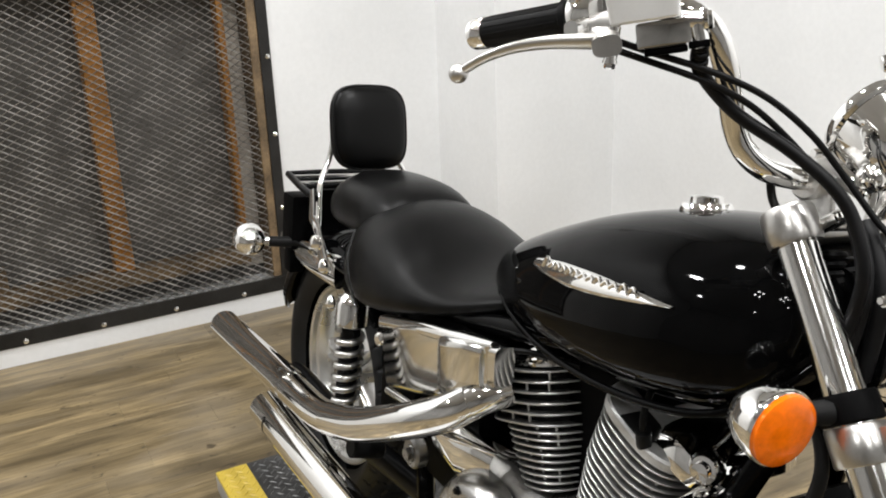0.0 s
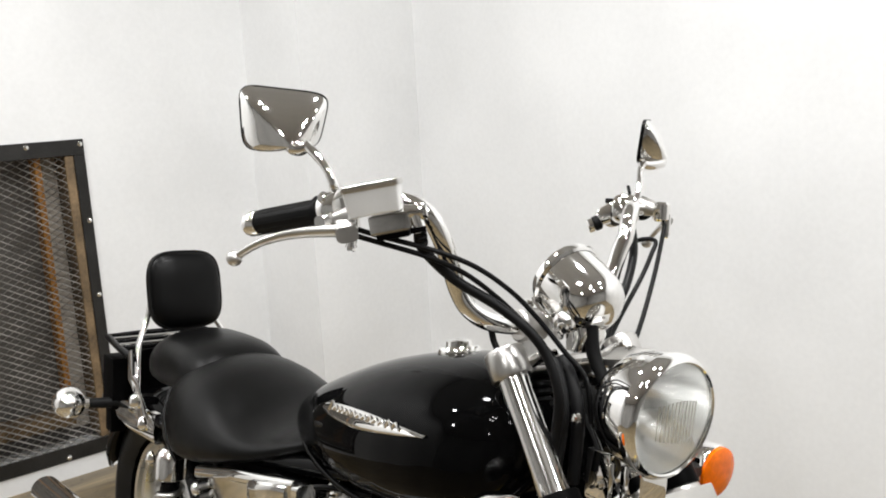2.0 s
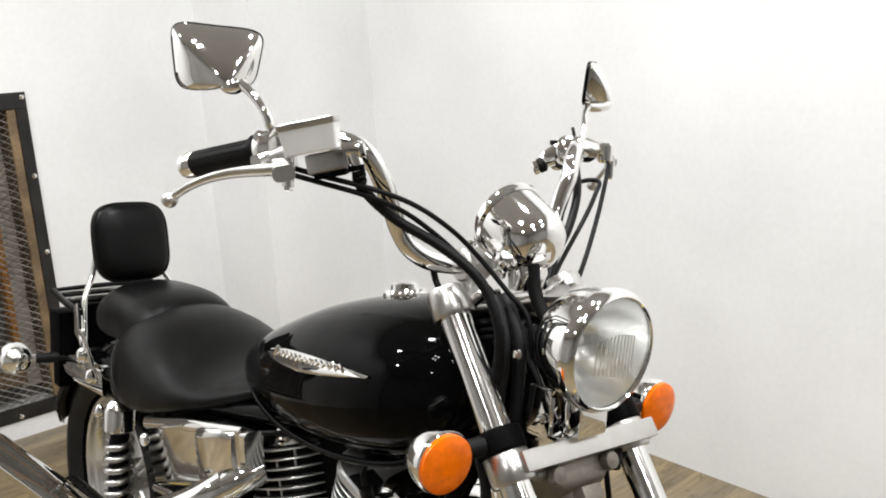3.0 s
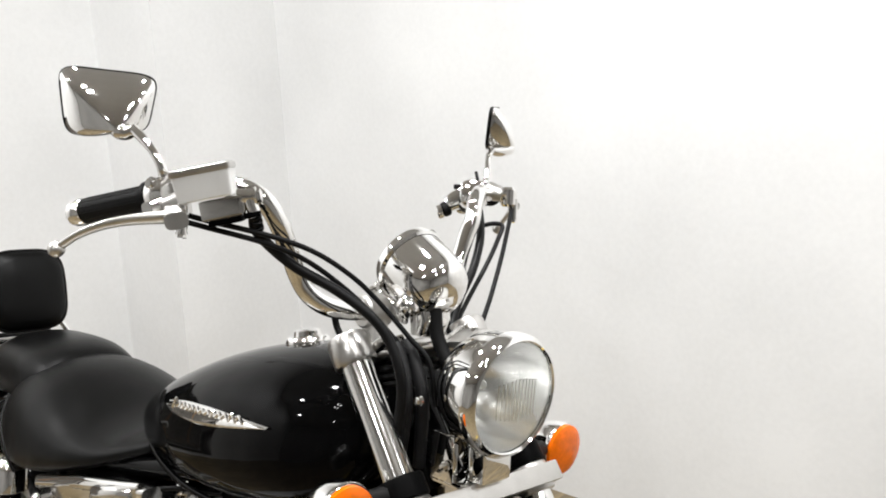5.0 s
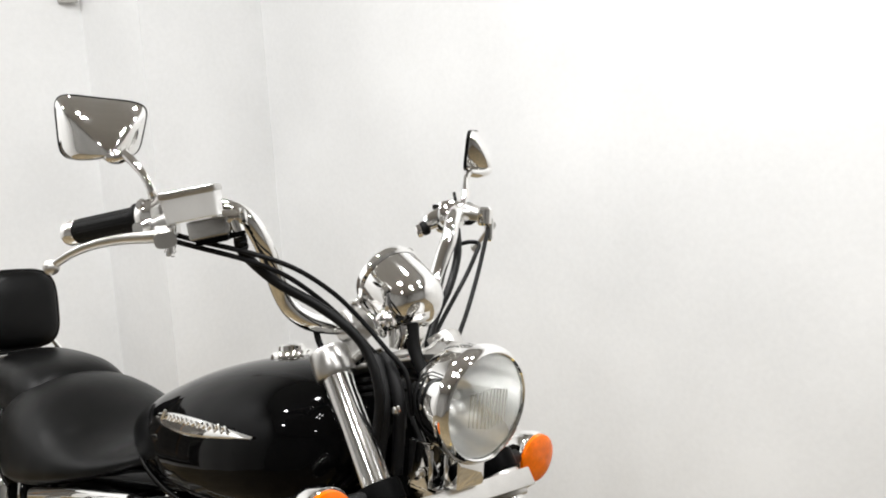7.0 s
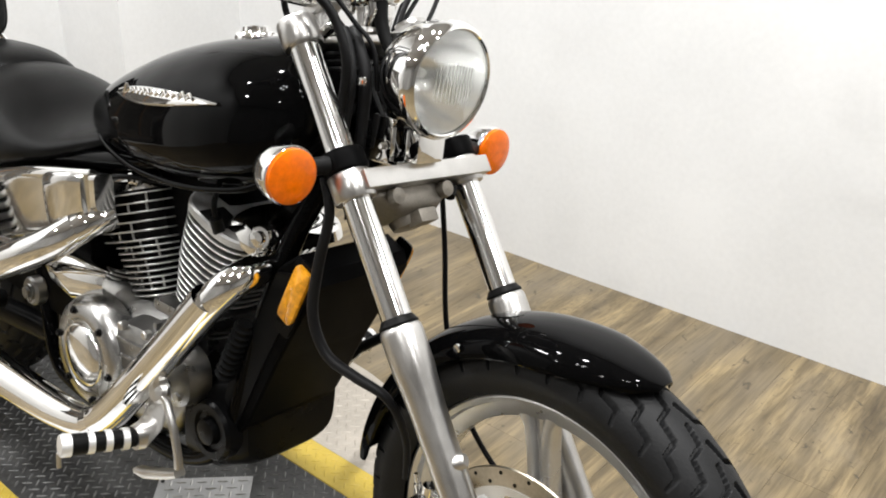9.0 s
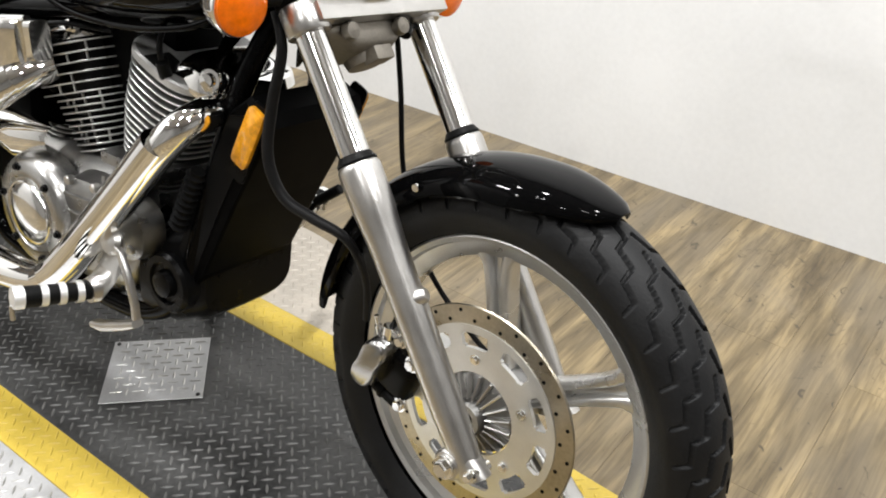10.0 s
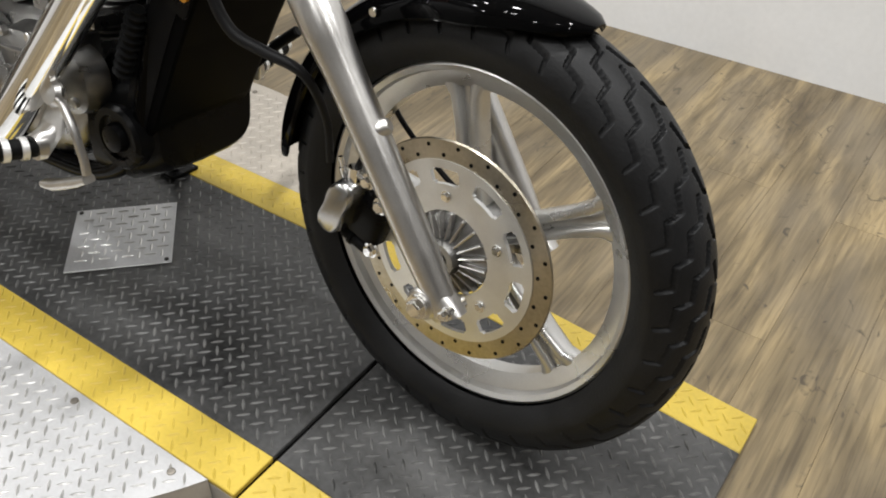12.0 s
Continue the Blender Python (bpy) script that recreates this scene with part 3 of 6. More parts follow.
def cast_wheel(name, centre, rim_r, half, parent, spokes, start, label, hub=0.036):
    """Rim, five forked cast spokes and hub."""
    m = axis(centre, (0, 1, 0), (1, 0, 0))
    bm = fresh()
    w = half
    prof = [(-w, rim_r), (-w - 0.002, rim_r - 0.004), (-w + 0.002, rim_r - 0.011), (-w + 0.012, rim_r - 0.014), (-w + 0.016, rim_r - 0.024), (-0.012, rim_r - 0.036),
            (0.012, rim_r - 0.036), (w - 0.016, rim_r - 0.024), (w - 0.012, rim_r - 0.014), (w - 0.002, rim_r - 0.011), (w + 0.002, rim_r - 0.004), (w, rim_r), (0, rim_r - 0.012)]
    lathe(bm, prof, m, 96, caps=False, loop=True)
    rim = part("rim", bm, RIMPAINT, parent, label)
    for k in range(spokes):
        a = radians(start + 360 / spokes * k)
        d, t = Vector((math.cos(a), 0, math.sin(a))), Vector((-math.sin(a), 0, math.cos(a)))
        bm = fresh()
        for s in (-1, 1):
            secs = []
            for f, off, wd, th in ((0.045, 0.010, 0.008, 0.022), (0.10, 0.011, 0.0075, 0.020), (0.16, 0.012, 0.0075, 0.018), (rim_r - 0.05, 0.015, 0.009, 0.016), (rim_r - 0.030, 0.024, 0.016, 0.014)):
                secs.append((Vector(centre) + d * f + t * off * s, t, Vector((0, 1, 0)), wd, th, 3.2))
            loft(bm, secs, 14)
        secs = [(Vector(centre) + d * f, t, Vector((0, 1, 0)), 0.010, 0.006, 3.0) for f in (0.045, 0.12, rim_r - 0.03)]
        loft(bm, secs, 12)
        part("spoke", bm, RIMPAINT, rim)
    bm = fresh()
    lathe(bm, [(-0.055, 0.0), (-0.055, hub), (-0.05, hub + 0.003), (-0.03, 0.050), (0.03, 0.050), (0.05, hub), (0.05, 0.0)], m, 40, caps=False)
    part("hub", bm, CAST, rim)
    return rim


def front_wheel():
    root = rolling(cast_wheel("front_wheel", WC, 0.247, 0.034, moto, 5, 31, "silver five-spoke cast alloy rim"))
    root.name = "front_wheel_rim"
    rolling(tyre("front_tyre", WC, WR, 0.057, 0.086, "black tyre with zigzag tread grooves", moto, pitch=0.057))


front_wheel()


def brake_disc():
    y = -0.068
    m = axis(WC + Vector((0, y, 0)), (0, 1, 0), (1, 0, 0))
    bm = fresh()
    lathe(bm, [(-0.0025, 0.128), (-0.0025, 0.1575), (0.0, 0.159), (0.0025, 0.1575), (0.0025, 0.128)], m, 96, caps=False, loop=True)
    rotor = rolling(mpart("brake_disc", bm, ROTOR, "browned drilled steel brake disc"))
    bm = fresh()
    cyl(bm, (0, 0, -0.0004), (0, 0, 0.0006), 0.0028, 12)
    me = None
    for k in range(40):
        a = radians(9 * k + 2)
        r = 0.1375 if k % 2 else 0.1505
        if me is None:
            first = part("drilled_hole", bm, SATIN, rotor, "dark drilled hole")
            me = first.data
            h = first
        else:
            h = first.copy()
            scene.collection.objects.link(h)
        h.location = WC + Vector((r * math.cos(a), y - 0.0026, r * math.sin(a)))
        h.rotation_euler = (radians(90), 0, 0)
    # carrier with ten long slots
    bm = fresh()
    n = 180
    zs = (-0.0045, 0.0015)
    rows = [0.062, 0.0985, 0.1015, 0.1170, 0.1200, 0.131]

    def open_cell(i, j):
        ph = ((i + 0.5) / n * 360 + 10) % 36
        return (j == 2 and 5 < ph < 31) or (j in (1, 3) and 7.5 < ph < 28.5)

    grid = {}
    for zi, z in enumerate(zs):
        for i in range(n):
            for j, r in enumerate(rows):
                a = 2 * math.pi * i / n
                grid[zi, i, j] = bm.verts.new(m @ Vector((r * math.cos(a), r * math.sin(a), z)))
    for i in range(n):
        k = (i + 1) % n
        for j in range(len(rows) - 1):
            if open_cell(i, j):
                for a, b, nb in (((i, j), (i, j + 1), ((i - 1) % n, j)), ((k, j), (k, j + 1), (k, j)), ((i, j), (k, j), (i, j - 1)), ((i, j + 1), (k, j + 1), (i, j + 1))):
                    if not open_cell(nb[0], nb[1]):
                        bm.faces.new((grid[(0,) + a], grid[(0,) + b], grid[(1,) + b], grid[(1,) + a]))
                continue
            bm.faces.new((grid[0, i, j], grid[0, k, j], grid[0, k, j + 1], grid[0, i, j + 1]))
            bm.faces.new((grid[1, i, j], grid[1, i, j + 1], grid[1, k, j + 1], grid[1, k, j]))
        for j in (0, len(rows) - 1):
            bm.faces.new((grid[0, i, j], grid[0, k, j], grid[1, k, j], grid[1, i, j]))
    rolling(mpart("disc_carrier", bm, CARRIER, "slotted silver disc carrier"))
    for k in range(5):
        a = radians(72 * k + 28)
        bm = fresh()
        bolt(bm, WC + Vector((0.082 * math.cos(a), y - 0.004, 0.082 * math.sin(a))), (0, -1, 0), 0.0058, 0.006)
        part("disc_bolt", bm, CHROME, rotor)
    # ribbed hub face inside the carrier
    bm = fresh()
    lathe(bm, [(0.002, 0.060), (-0.001, 0.056), (-0.010, 0.026), (-0.028, 0.023), (-0.028, 0.014)], m, 40, caps=False)
    hubf = rolling(mpart("hub_face", bm, CAST, "cast ribbed hub"))
    for k in range(20):
        a = radians(18 * k)
        d = Vector((math.cos(a), 0, math.sin(a)))
        bm = fresh()
        t = Vector((-math.sin(a), 0, math.cos(a)))
        c = WC + Vector((0, y, 0))
        loft(bm, [(c + d * 0.027 + Vector((0, -0.012, 0)), t, Vector((0, 1, 0)), 0.0016, 0.007, 3), (c + d * 0.061 + Vector((0, -0.004, 0)), t, Vector((0, 1, 0)), 0.0022, 0.005, 3)], 8)
        part("hub_rib", bm, ALU, hubf)


brake_disc()


FS = 0.1062  # half the distance of the fork legs
LEG = Vector((-0.1827, 0, 0.650))


def on_leg(along, y):
    """A point on the line of a fork leg, measured up from beside the seal."""
    return LEG + RAKE * along + Vector((0, y, 0))


def fork(sign):
    y = sign * FS
    base, seal, top = on_leg(-0.400, y), on_leg(0.010, y), on_leg(0.430, y)
    L = 0.410
    m = axis(base, RAKE, (0, 1, 0))
    bm = fresh()
    lathe(bm, [(-0.012, 0.012), (-0.010, 0.018), (0.03, 0.0205), (0.08, 0.0225), (0.20, 0.0232), (L - 0.11, 0.0240), (L - 0.070, 0.0268), (L - 0.060, 0.0280), (L - 0.010, 0.0285), (L - 0.004, 0.0275), (L, 0.0250)], m, 40)
    leg = front(mpart("fork_lower_leg", bm, ALU, "brushed aluminium lower fork leg"))
    bm = fresh()
    lathe(bm, [(0, 0.0262), (0.003, 0.0268), (0.006, 0.0245), (0.010, 0.0225), (0.012, 0.0207)], axis(seal, RAKE), 32, caps=False)
    part("dust_seal", bm, RUBBER, leg, "black rubber dust seal")
    bm = fresh()
    lathe(bm, [(0, 0.0205), ((top - seal).length, 0.0205)], axis(seal, RAKE), 40)
    front(mpart("fork_tube", bm, STEEL_TUBE, "polished chrome fork tube"))
    # axle foot behind the leg, with its nut, split and pinch bolt
    o = base + FWD * -0.018 + RAKE * 0.012
    bm = fresh()
    cyl(bm, o - Vector((0, 0.020, 0)), o + Vector((0, 0.020, 0)), 0.0215, 28, bevel=0.003)
    loft(bm, [(base + FWD * -0.010 + RAKE * 0.030, FWD, Vector((0, 1, 0)), 0.022, 0.017, 3), (base + FWD * -0.004 + RAKE * 0.002, FWD, Vector((0, 1, 0)), 0.026, 0.018, 3), (base + FWD * 0.004 - RAKE * 0.016, FWD, Vector((0, 1, 0)), 0.022, 0.015, 3)], 24)
    part("axle_foot", bm, ALU, leg, "aluminium axle foot")
    bm = fresh()
    cyl(bm, o + Vector((0, sign * 0.019, 0)), o + Vector((0, sign * 0.024, 0)), 0.016, 24)
    bolt(bm, o + Vector((0, sign * 0.024, 0)), (0, sign, 0), 0.0115, 0.012)
    part("axle_nut", bm, CHROME, leg)
    q = base + FWD * 0.014 - RAKE * 0.006
    bm = fresh()
    cyl(bm, q + Vector((0, -0.018, 0)), q + Vector((0, 0.018, 0)), 0.0085, 18, bevel=0.002)
    bolt(bm, q + Vector((0, sign * 0.018, 0)), (0, sign, 0), 0.0062, 0.009)
    part("pinch_bolt", bm, CHROME, leg)
    # boss that carries the mudguard
    q = base + RAKE * 0.226
    bm = fresh()
    cyl(bm, q + FWD * 0.014, q + FWD * 0.030 + Vector((0, -sign * 0.006, 0)), 0.0125, 18, r2=0.0095, bevel=0.002)
    part("fender_mount", bm, ALU, leg, "aluminium mudguard boss")


fork(-1)
fork(1)


def clamps():
    # upper clamp: two split rings joined by a plate
    top = on_leg(0.432, 0)
    m = Matrix.Translation(top) @ Matrix((FWD, (0, 1, 0), RAKE)).transposed().to_4x4()
    bm = fresh()
    loft(bm, [(m @ Vector((-0.012 - b, y, -0.016)), FWD, RAKE, w, 0.010, 5) for y, w, b in ((-FS + 0.018, 0.016, 0), (-0.070, 0.022, 0.004), (-0.035, 0.034, 0.014), (0.035, 0.034, 0.014), (0.070, 0.022, 0.004), (FS - 0.018, 0.016, 0))], 24)
    up = front(mpart("upper_fork_clamp", bm, ALU, "brushed aluminium upper fork clamp"))
    for s in (-FS, FS):
        bm = fresh()
        lathe(bm, [(-0.030, 0.0262), (-0.027, 0.0280), (0.004, 0.0280), (0.008, 0.0262), (0.010, 0.0215), (0.0085, 0.018), (0.0085, 0.0)], axis(top + Vector((0, s, 0)), RAKE, (0, 1, 0)), 40)
        part("clamp_ring", bm, ALU, up, "aluminium clamp ring round the fork tube")
        bm = fresh()
        e = math.copysign(1, s)
        a = m @ Vector((-0.006, s - e * 0.034, -0.013))
        cyl(bm, a, a + FWD * 0.040, 0.0085, 16, bevel=0.002)
        bolt(bm, a + FWD * 0.040, FWD, 0.0055, 0.006)
        part("pinch_bolt", bm, CHROME, up)
    bm = fresh()
    bolt(bm, m @ Vector((-0.030, 0, -0.006)), RAKE, 0.015, 0.016)
    part("stem_nut", bm, CHROME, up)
    # lower clamp with a flat cross bar in front
    low = on_leg(0.201, 0)
    m = Matrix.Translation(low) @ Matrix((FWD, (0, 1, 0), RAKE)).transposed().to_4x4()
    bm = fresh()
    box(bm, (0.014, -FS - 0.004, -0.0135), (0.037, FS + 0.024, 0.0125), 0.0025, m)
    lo = front(mpart("lower_fork_clamp", bm, ALU, "flat brushed aluminium lower fork clamp"))
    for s in (-FS, FS):
        bm = fresh()
        lathe(bm, [(-0.019, 0.0275), (-0.017, 0.0290), (0.017, 0.0290), (0.019, 0.0275)], axis(low + Vector((0, s, 0)), RAKE, (0, 1, 0)), 40)
        part("clamp_ring", bm, ALU, lo)
        bm = fresh()
        lathe(bm, [(0.020, 0.0285), (0.022, 0.0305), (0.046, 0.0305), (0.049, 0.0285)], axis(low + Vector((0, s, 0)), RAKE, (0, 1, 0)), 32)
        part("signal_clamp", bm, PLASTIC, lo, "black plastic signal clamp")
    bm = fresh()
    loft(bm, [(m @ Vector((-0.026, y, z)), FWD, RAKE, a, b, 4) for y, z, a, b in ((-0.092, -0.004, 0.018, 0.010), (-0.066, -0.010, 0.034, 0.018), (-0.040, -0.020, 0.040, 0.028), (0.030, -0.020, 0.040, 0.028), (0.062, -0.010, 0.034, 0.018), (0.092, -0.004, 0.018, 0.010))], 28)
    lathe(bm, [(-0.062, 0.020), (-0.060, 0.028), (-0.050, 0.031), (-0.030, 0.033)], m @ axis((-0.026, 0, 0), (0, 0, 1)), 28)
    box(bm, (-0.012, -0.020, -0.066), (0.016, 0.014, -0.046), 0.004, m)
    part("steering_stem", bm, STEMCAST, lo, "cast steering stem bracket")
    for y in (-0.055, 0.040):
        bm = fresh()
        lathe(bm, [(0, 0.012), (0.004, 0.013), (0.012, 0.011), (0.014, 0.0)], m @ axis((0.014, y, -0.024), (1, 0, -0.25)), 20, caps=False)
        part("stem_boss", bm, STEMCAST, lo)
    bm = fresh()
    cyl(bm, m @ Vector((0.004, 0.066, -0.024)), m @ Vector((0.004, 0.098, -0.022)), 0.0035, 10)
    cyl(bm, m @ Vector((0.004, 0.060, -0.034)), m @ Vector((0.004, 0.072, -0.020)), 0.0085, 14)
    part("hose_clip", bm, SATIN, lo, "small black hose clip")


clamps()


def fender(name, centre, radius, a0, a1, half, drop, mat, label, power=2.6, tip0=0.55, tip1=0.8, n=40, across=22, thick=0.003):
    """A mudguard: an arched strip that curves down at both sides, thick at its lip."""
    rings = []
    bm = fresh()
    for i in range(n + 1):
        f = i / n
        a = radians(a0 + (a1 - a0) * f)
        # the front end draws in to a rounded point
        g = min(1.0, (f / 0.16)) ** 0.5 if f < 0.16 else 1.0
        w = half * (tip0 + (1 - tip0) * g)
        g1 = min(1.0, (1 - f) / 0.10) ** 0.5 if f > 0.90 else 1.0
        w *= tip1 + (1 - tip1) * g1
        dr = drop * (0.25 + 0.75 * (min(1, f / 0.22)) ** 0.7) * (0.55 + 0.45 * g1)
        outer, inner = [], []
        for k in range(across + 1):
            t = -1 + 2 * k / across
            for lst, off in ((outer, 0), (inner, -thick)):
                lat = (w + off) * math.copysign(abs(math.sin(t * math.pi / 2)) ** 0.9, t)
                rr = radius + off - dr * (1 - math.cos(t * math.pi / 2) ** 0.75 if abs(t) < 1 else 1)
                lst.append(bm.verts.new((centre[0] + rr * math.cos(a), centre[1] + lat, centre[2] + rr * math.sin(a))))
        rings.append(outer + inner[::-1])
    bridge(bm, rings, True)
    return bm


def front_fender():
    bm = fender("front_fender", WC, 0.351, 70, 178, 0.073, 0.044, PAINT, "", tip0=0.22)
    f = rolling(mpart("front_fender", bm, PAINT, "glossy black front mudguard"))
    for s in (-1, 1):
        for a in (118, 140):
            bm = fresh()
            p = WC + Vector((0.322 * math.cos(radians(a)), s * 0.0725, 0.322 * math.sin(radians(a))))
            cyl(bm, p, p + Vector((0, s * 0.005, 0)), 0.006, 12, bevel=0.001)
            part("fender_bolt", bm, CHROME, f)


front_fender()


def caliper():
    """Two-piston caliper: waisted outer face, dark housing behind it, slide pins, bleed nipple and banjo."""
    m = axis(WC + Vector((-0.160, -0.088, 0.016)), (0, -1, 0), (0.25, 0, 1))
    X, O = m.col[0].xyz, Vector((0, -1, 0))
    E = X.cross(O)
    E = E if E.x > 0 else -E
    o = m.translation

    def at(x, e, z):
        return o + X * x + E * e + O * z

    bm = fresh()
    rings = []
    n = 40
    for z, k in ((-0.020, 1.10), (0.006, 1.10), (0.009, 1.04), (0.028, 1.0), (0.034, 0.96), (0.037, 0.87)):
        ring = []
        for i in range(n):
            a = 2 * math.pi * i / n
            waist = 0.0245 - 0.0055 * math.exp(-((math.cos(a) / 0.42) ** 2))
            x = 0.046 * math.cos(a)
            e = waist * math.copysign(abs(math.sin(a)) ** 0.72, math.sin(a))
            shift = 0.006 * math.cos(a)
            ring.append(bm.verts.new(at(x * k, e * k + shift - 0.004, z)))
        rings.append(ring)
    for p, q in zip(rings, rings[1:]):
        for i in range(n):
            bm.faces.new((p[i], p[(i + 1) % n], q[(i + 1) % n], q[i]))
    bm.faces.new(rings[-1])
    bm.faces.new(rings[0][::-1])
    bmesh.ops.recalc_face_normals(bm, faces=bm.faces[:])
    c = rolling(mpart("brake_caliper", bm, COVER, "grey two-piston brake caliper"))
    bm = fresh()
    secs = [(at(x, 0.030, -0.010), E, O, a, b, 4.0) for x, a, b in ((-0.044, 0.022, 0.012), (-0.036, 0.030, 0.020), (0.0, 0.034, 0.022), (0.030, 0.031, 0.021), (0.042, 0.020, 0.013))]
    loft(bm, secs, 24)
    part("caliper_bracket", bm, SATIN, c, "black caliper bracket")
    for x, e0, e1, r in ((-0.050, 0.002, 0.046, 0.0085), (0.048, 0.018, 0.050, 0.0075)):
        bm = fresh()
        cyl(bm, at(x, e0, 0.004), at(x, e1, 0.004), r, 14)
        cyl(bm, at(x, e0 + 0.014, 0.004), at(x, e0 + 0.020, 0.004), r + 0.0025, 14)
        part("slide_pin_boot", bm, RUBBER, c, "black rubber slide pin boot")
    for x, e, z, r in ((0.036, 0.052, 0.006, 0.0095), (-0.044, 0.056, 0.004, 0.0085), (0.060, 0.024, 0.010, 0.0085)):
        bm = fresh()
        bolt(bm, at(x, e, z), (0, -1, 0), r, 0.012)
        part("caliper_bolt", bm, CHROME, c)
    bm = fresh()
    cyl(bm, at(0.036, -0.016, 0.008), at(0.050, -0.024, 0.010), 0.0055, 12)
    cyl(bm, at(0.050, -0.024, 0.010), at(0.064, -0.031, 0.012), 0.0035, 12)
    part("bleed_nipple", bm, STEEL_TUBE, c, "plated bleed nipple")
    bm = fresh()
    cyl(bm, at(0.044, 0.0, 0.012), at(0.066, -0.003, 0.012), 0.0095, 18)
    cyl(bm, at(0.058, 0.004, 0.012), at(0.060, 0.030, 0.010), 0.0055, 12)
    part("banjo_bolt", bm, CHROME, c)
    bm = fresh()
    tube(bm, [at(0.064, 0.0, 0.010), at(0.10, -0.004, 0.004), (-0.185, -0.085, 0.135), (-0.205, -0.080, 0.185), (-0.240, -0.080, 0.215)], 0.005, 10)
    part("brake_hose_end", bm, CABLE, c, "black brake hose")


caliper()


# ---- lamps of the motorcycle ----
def headlight():
    c = Vector((-0.252, 0, 0.9575))
    d = Vector((0.985, 0, -0.06)).normalized()
    m = axis(c, d, (0, 1, 0))
    bm = fresh()
    lathe(bm, [(-0.094, 0.0), (-0.093, 0.018), (-0.087, 0.036), (-0.074, 0.053), (-0.056, 0.066), (-0.034, 0.0735), (-0.0108, 0.0757), (-0.0090, 0.0760), (-0.0054, 0.0756)], m, 56, caps=False)
    body = front(mpart("headlight", bm, CHROME, "chrome headlight shell"))
    bm = fresh()
    lathe(bm, [(-0.0090, 0.0761), (-0.0090, 0.0785), (0.0018, 0.0783), (0.0081, 0.0752), (0.0108, 0.0707), (0.0090, 0.0688), (0.0036, 0.0693), (-0.0054, 0.0720)], m, 64, caps=False, loop=True)
    part("bezel", bm, CHROME, body, "chrome headlight ring")
    bm = fresh()
    lathe(bm, [(-0.0103, 0.0720), (-0.0103, 0.0765), (-0.0086, 0.0765), (-0.0086, 0.0720)], m, 56, caps=False, loop=True)
    part("gasket", bm, RUBBER, body, "thin black gasket")
    bm = fresh()
    prof = [(0.0216 - 0.0144 * (r / 0.0688) ** 2, r) for r in np.linspace(0, 0.0688, 12)]
    back = [(h - 0.0032, r) for h, r in prof[::-1]]
    lathe(bm, prof + back, m, 56, caps=False)
    lens = part("lens", bm, LENS, body, "clear fluted headlight glass")
    lens.visible_shadow = False
    for k in range(-5, 6):
        y = k * 0.0065
        h = 0.0270 - abs(k) * 0.0011
        bm = fresh()
        xx = 0.0166 - 0.0144 * (y / 0.0688) ** 2
        loft(bm, [(m @ Vector((y, -h, xx - 0.0032)), m.col[0].xyz, m.col[2].xyz, 0.0023, 0.0014, 2), (m @ Vector((y, h * 0.9, xx - 0.0032)), m.col[0].xyz, m.col[2].xyz, 0.0023, 0.0014, 2)], 8)
        fl = part("lens_flute", bm, LENS, body, "clear glass flute")
        fl.matrix_parent_inverse.identity()
        fl.visible_shadow = False
    bm = fresh()
    lathe(bm, [(-0.0810, 0.0126), (-0.0738, 0.0270), (-0.0594, 0.0423), (-0.0378, 0.0558), (-0.0090, 0.0670), (0.0027, 0.0688)], m, 56, caps=False)
    part("reflector", bm, REFLECT, body, "bright reflector bowl")
    bm = fresh()
    lathe(bm, [(-0.0810, 0.0), (-0.0810, 0.0072), (-0.0540, 0.0072), (-0.0450, 0.0059), (-0.0396, 0.0)], m, 20, caps=False)
    part("bulb", bm, GREYPLASTIC, body, "small headlight bulb")
    # bracket under the shell
    bm = fresh()
    for s in (-1, 1):
        box(bm, (-0.340, s * 0.040 - 0.004, 0.836), (-0.300, s * 0.040 + 0.004, 0.900), 0.002)
    box(bm, (-0.340, -0.044, 0.836), (-0.285, 0.044, 0.844), 0.003)
    box(bm, (-0.300, -0.026, 0.844), (-0.266, 0.026, 0.888), 0.006)
    part("bracket", bm, CHROME, body, "chrome headlight bracket")
    bm = fresh()
    bolt(bm, (-0.33, -0.076, 0.945), (0, -1, 0), 0.005, 0.008)
    part("mount_bolt", bm, CHROME, body)
    bm = fresh()
    bolt(bm, (-0.31, -0.046, 0.862), (0, -1, 0), 0.005, 0.008)
    part("bracket_bolt", bm, CHROME, body)


headlight()


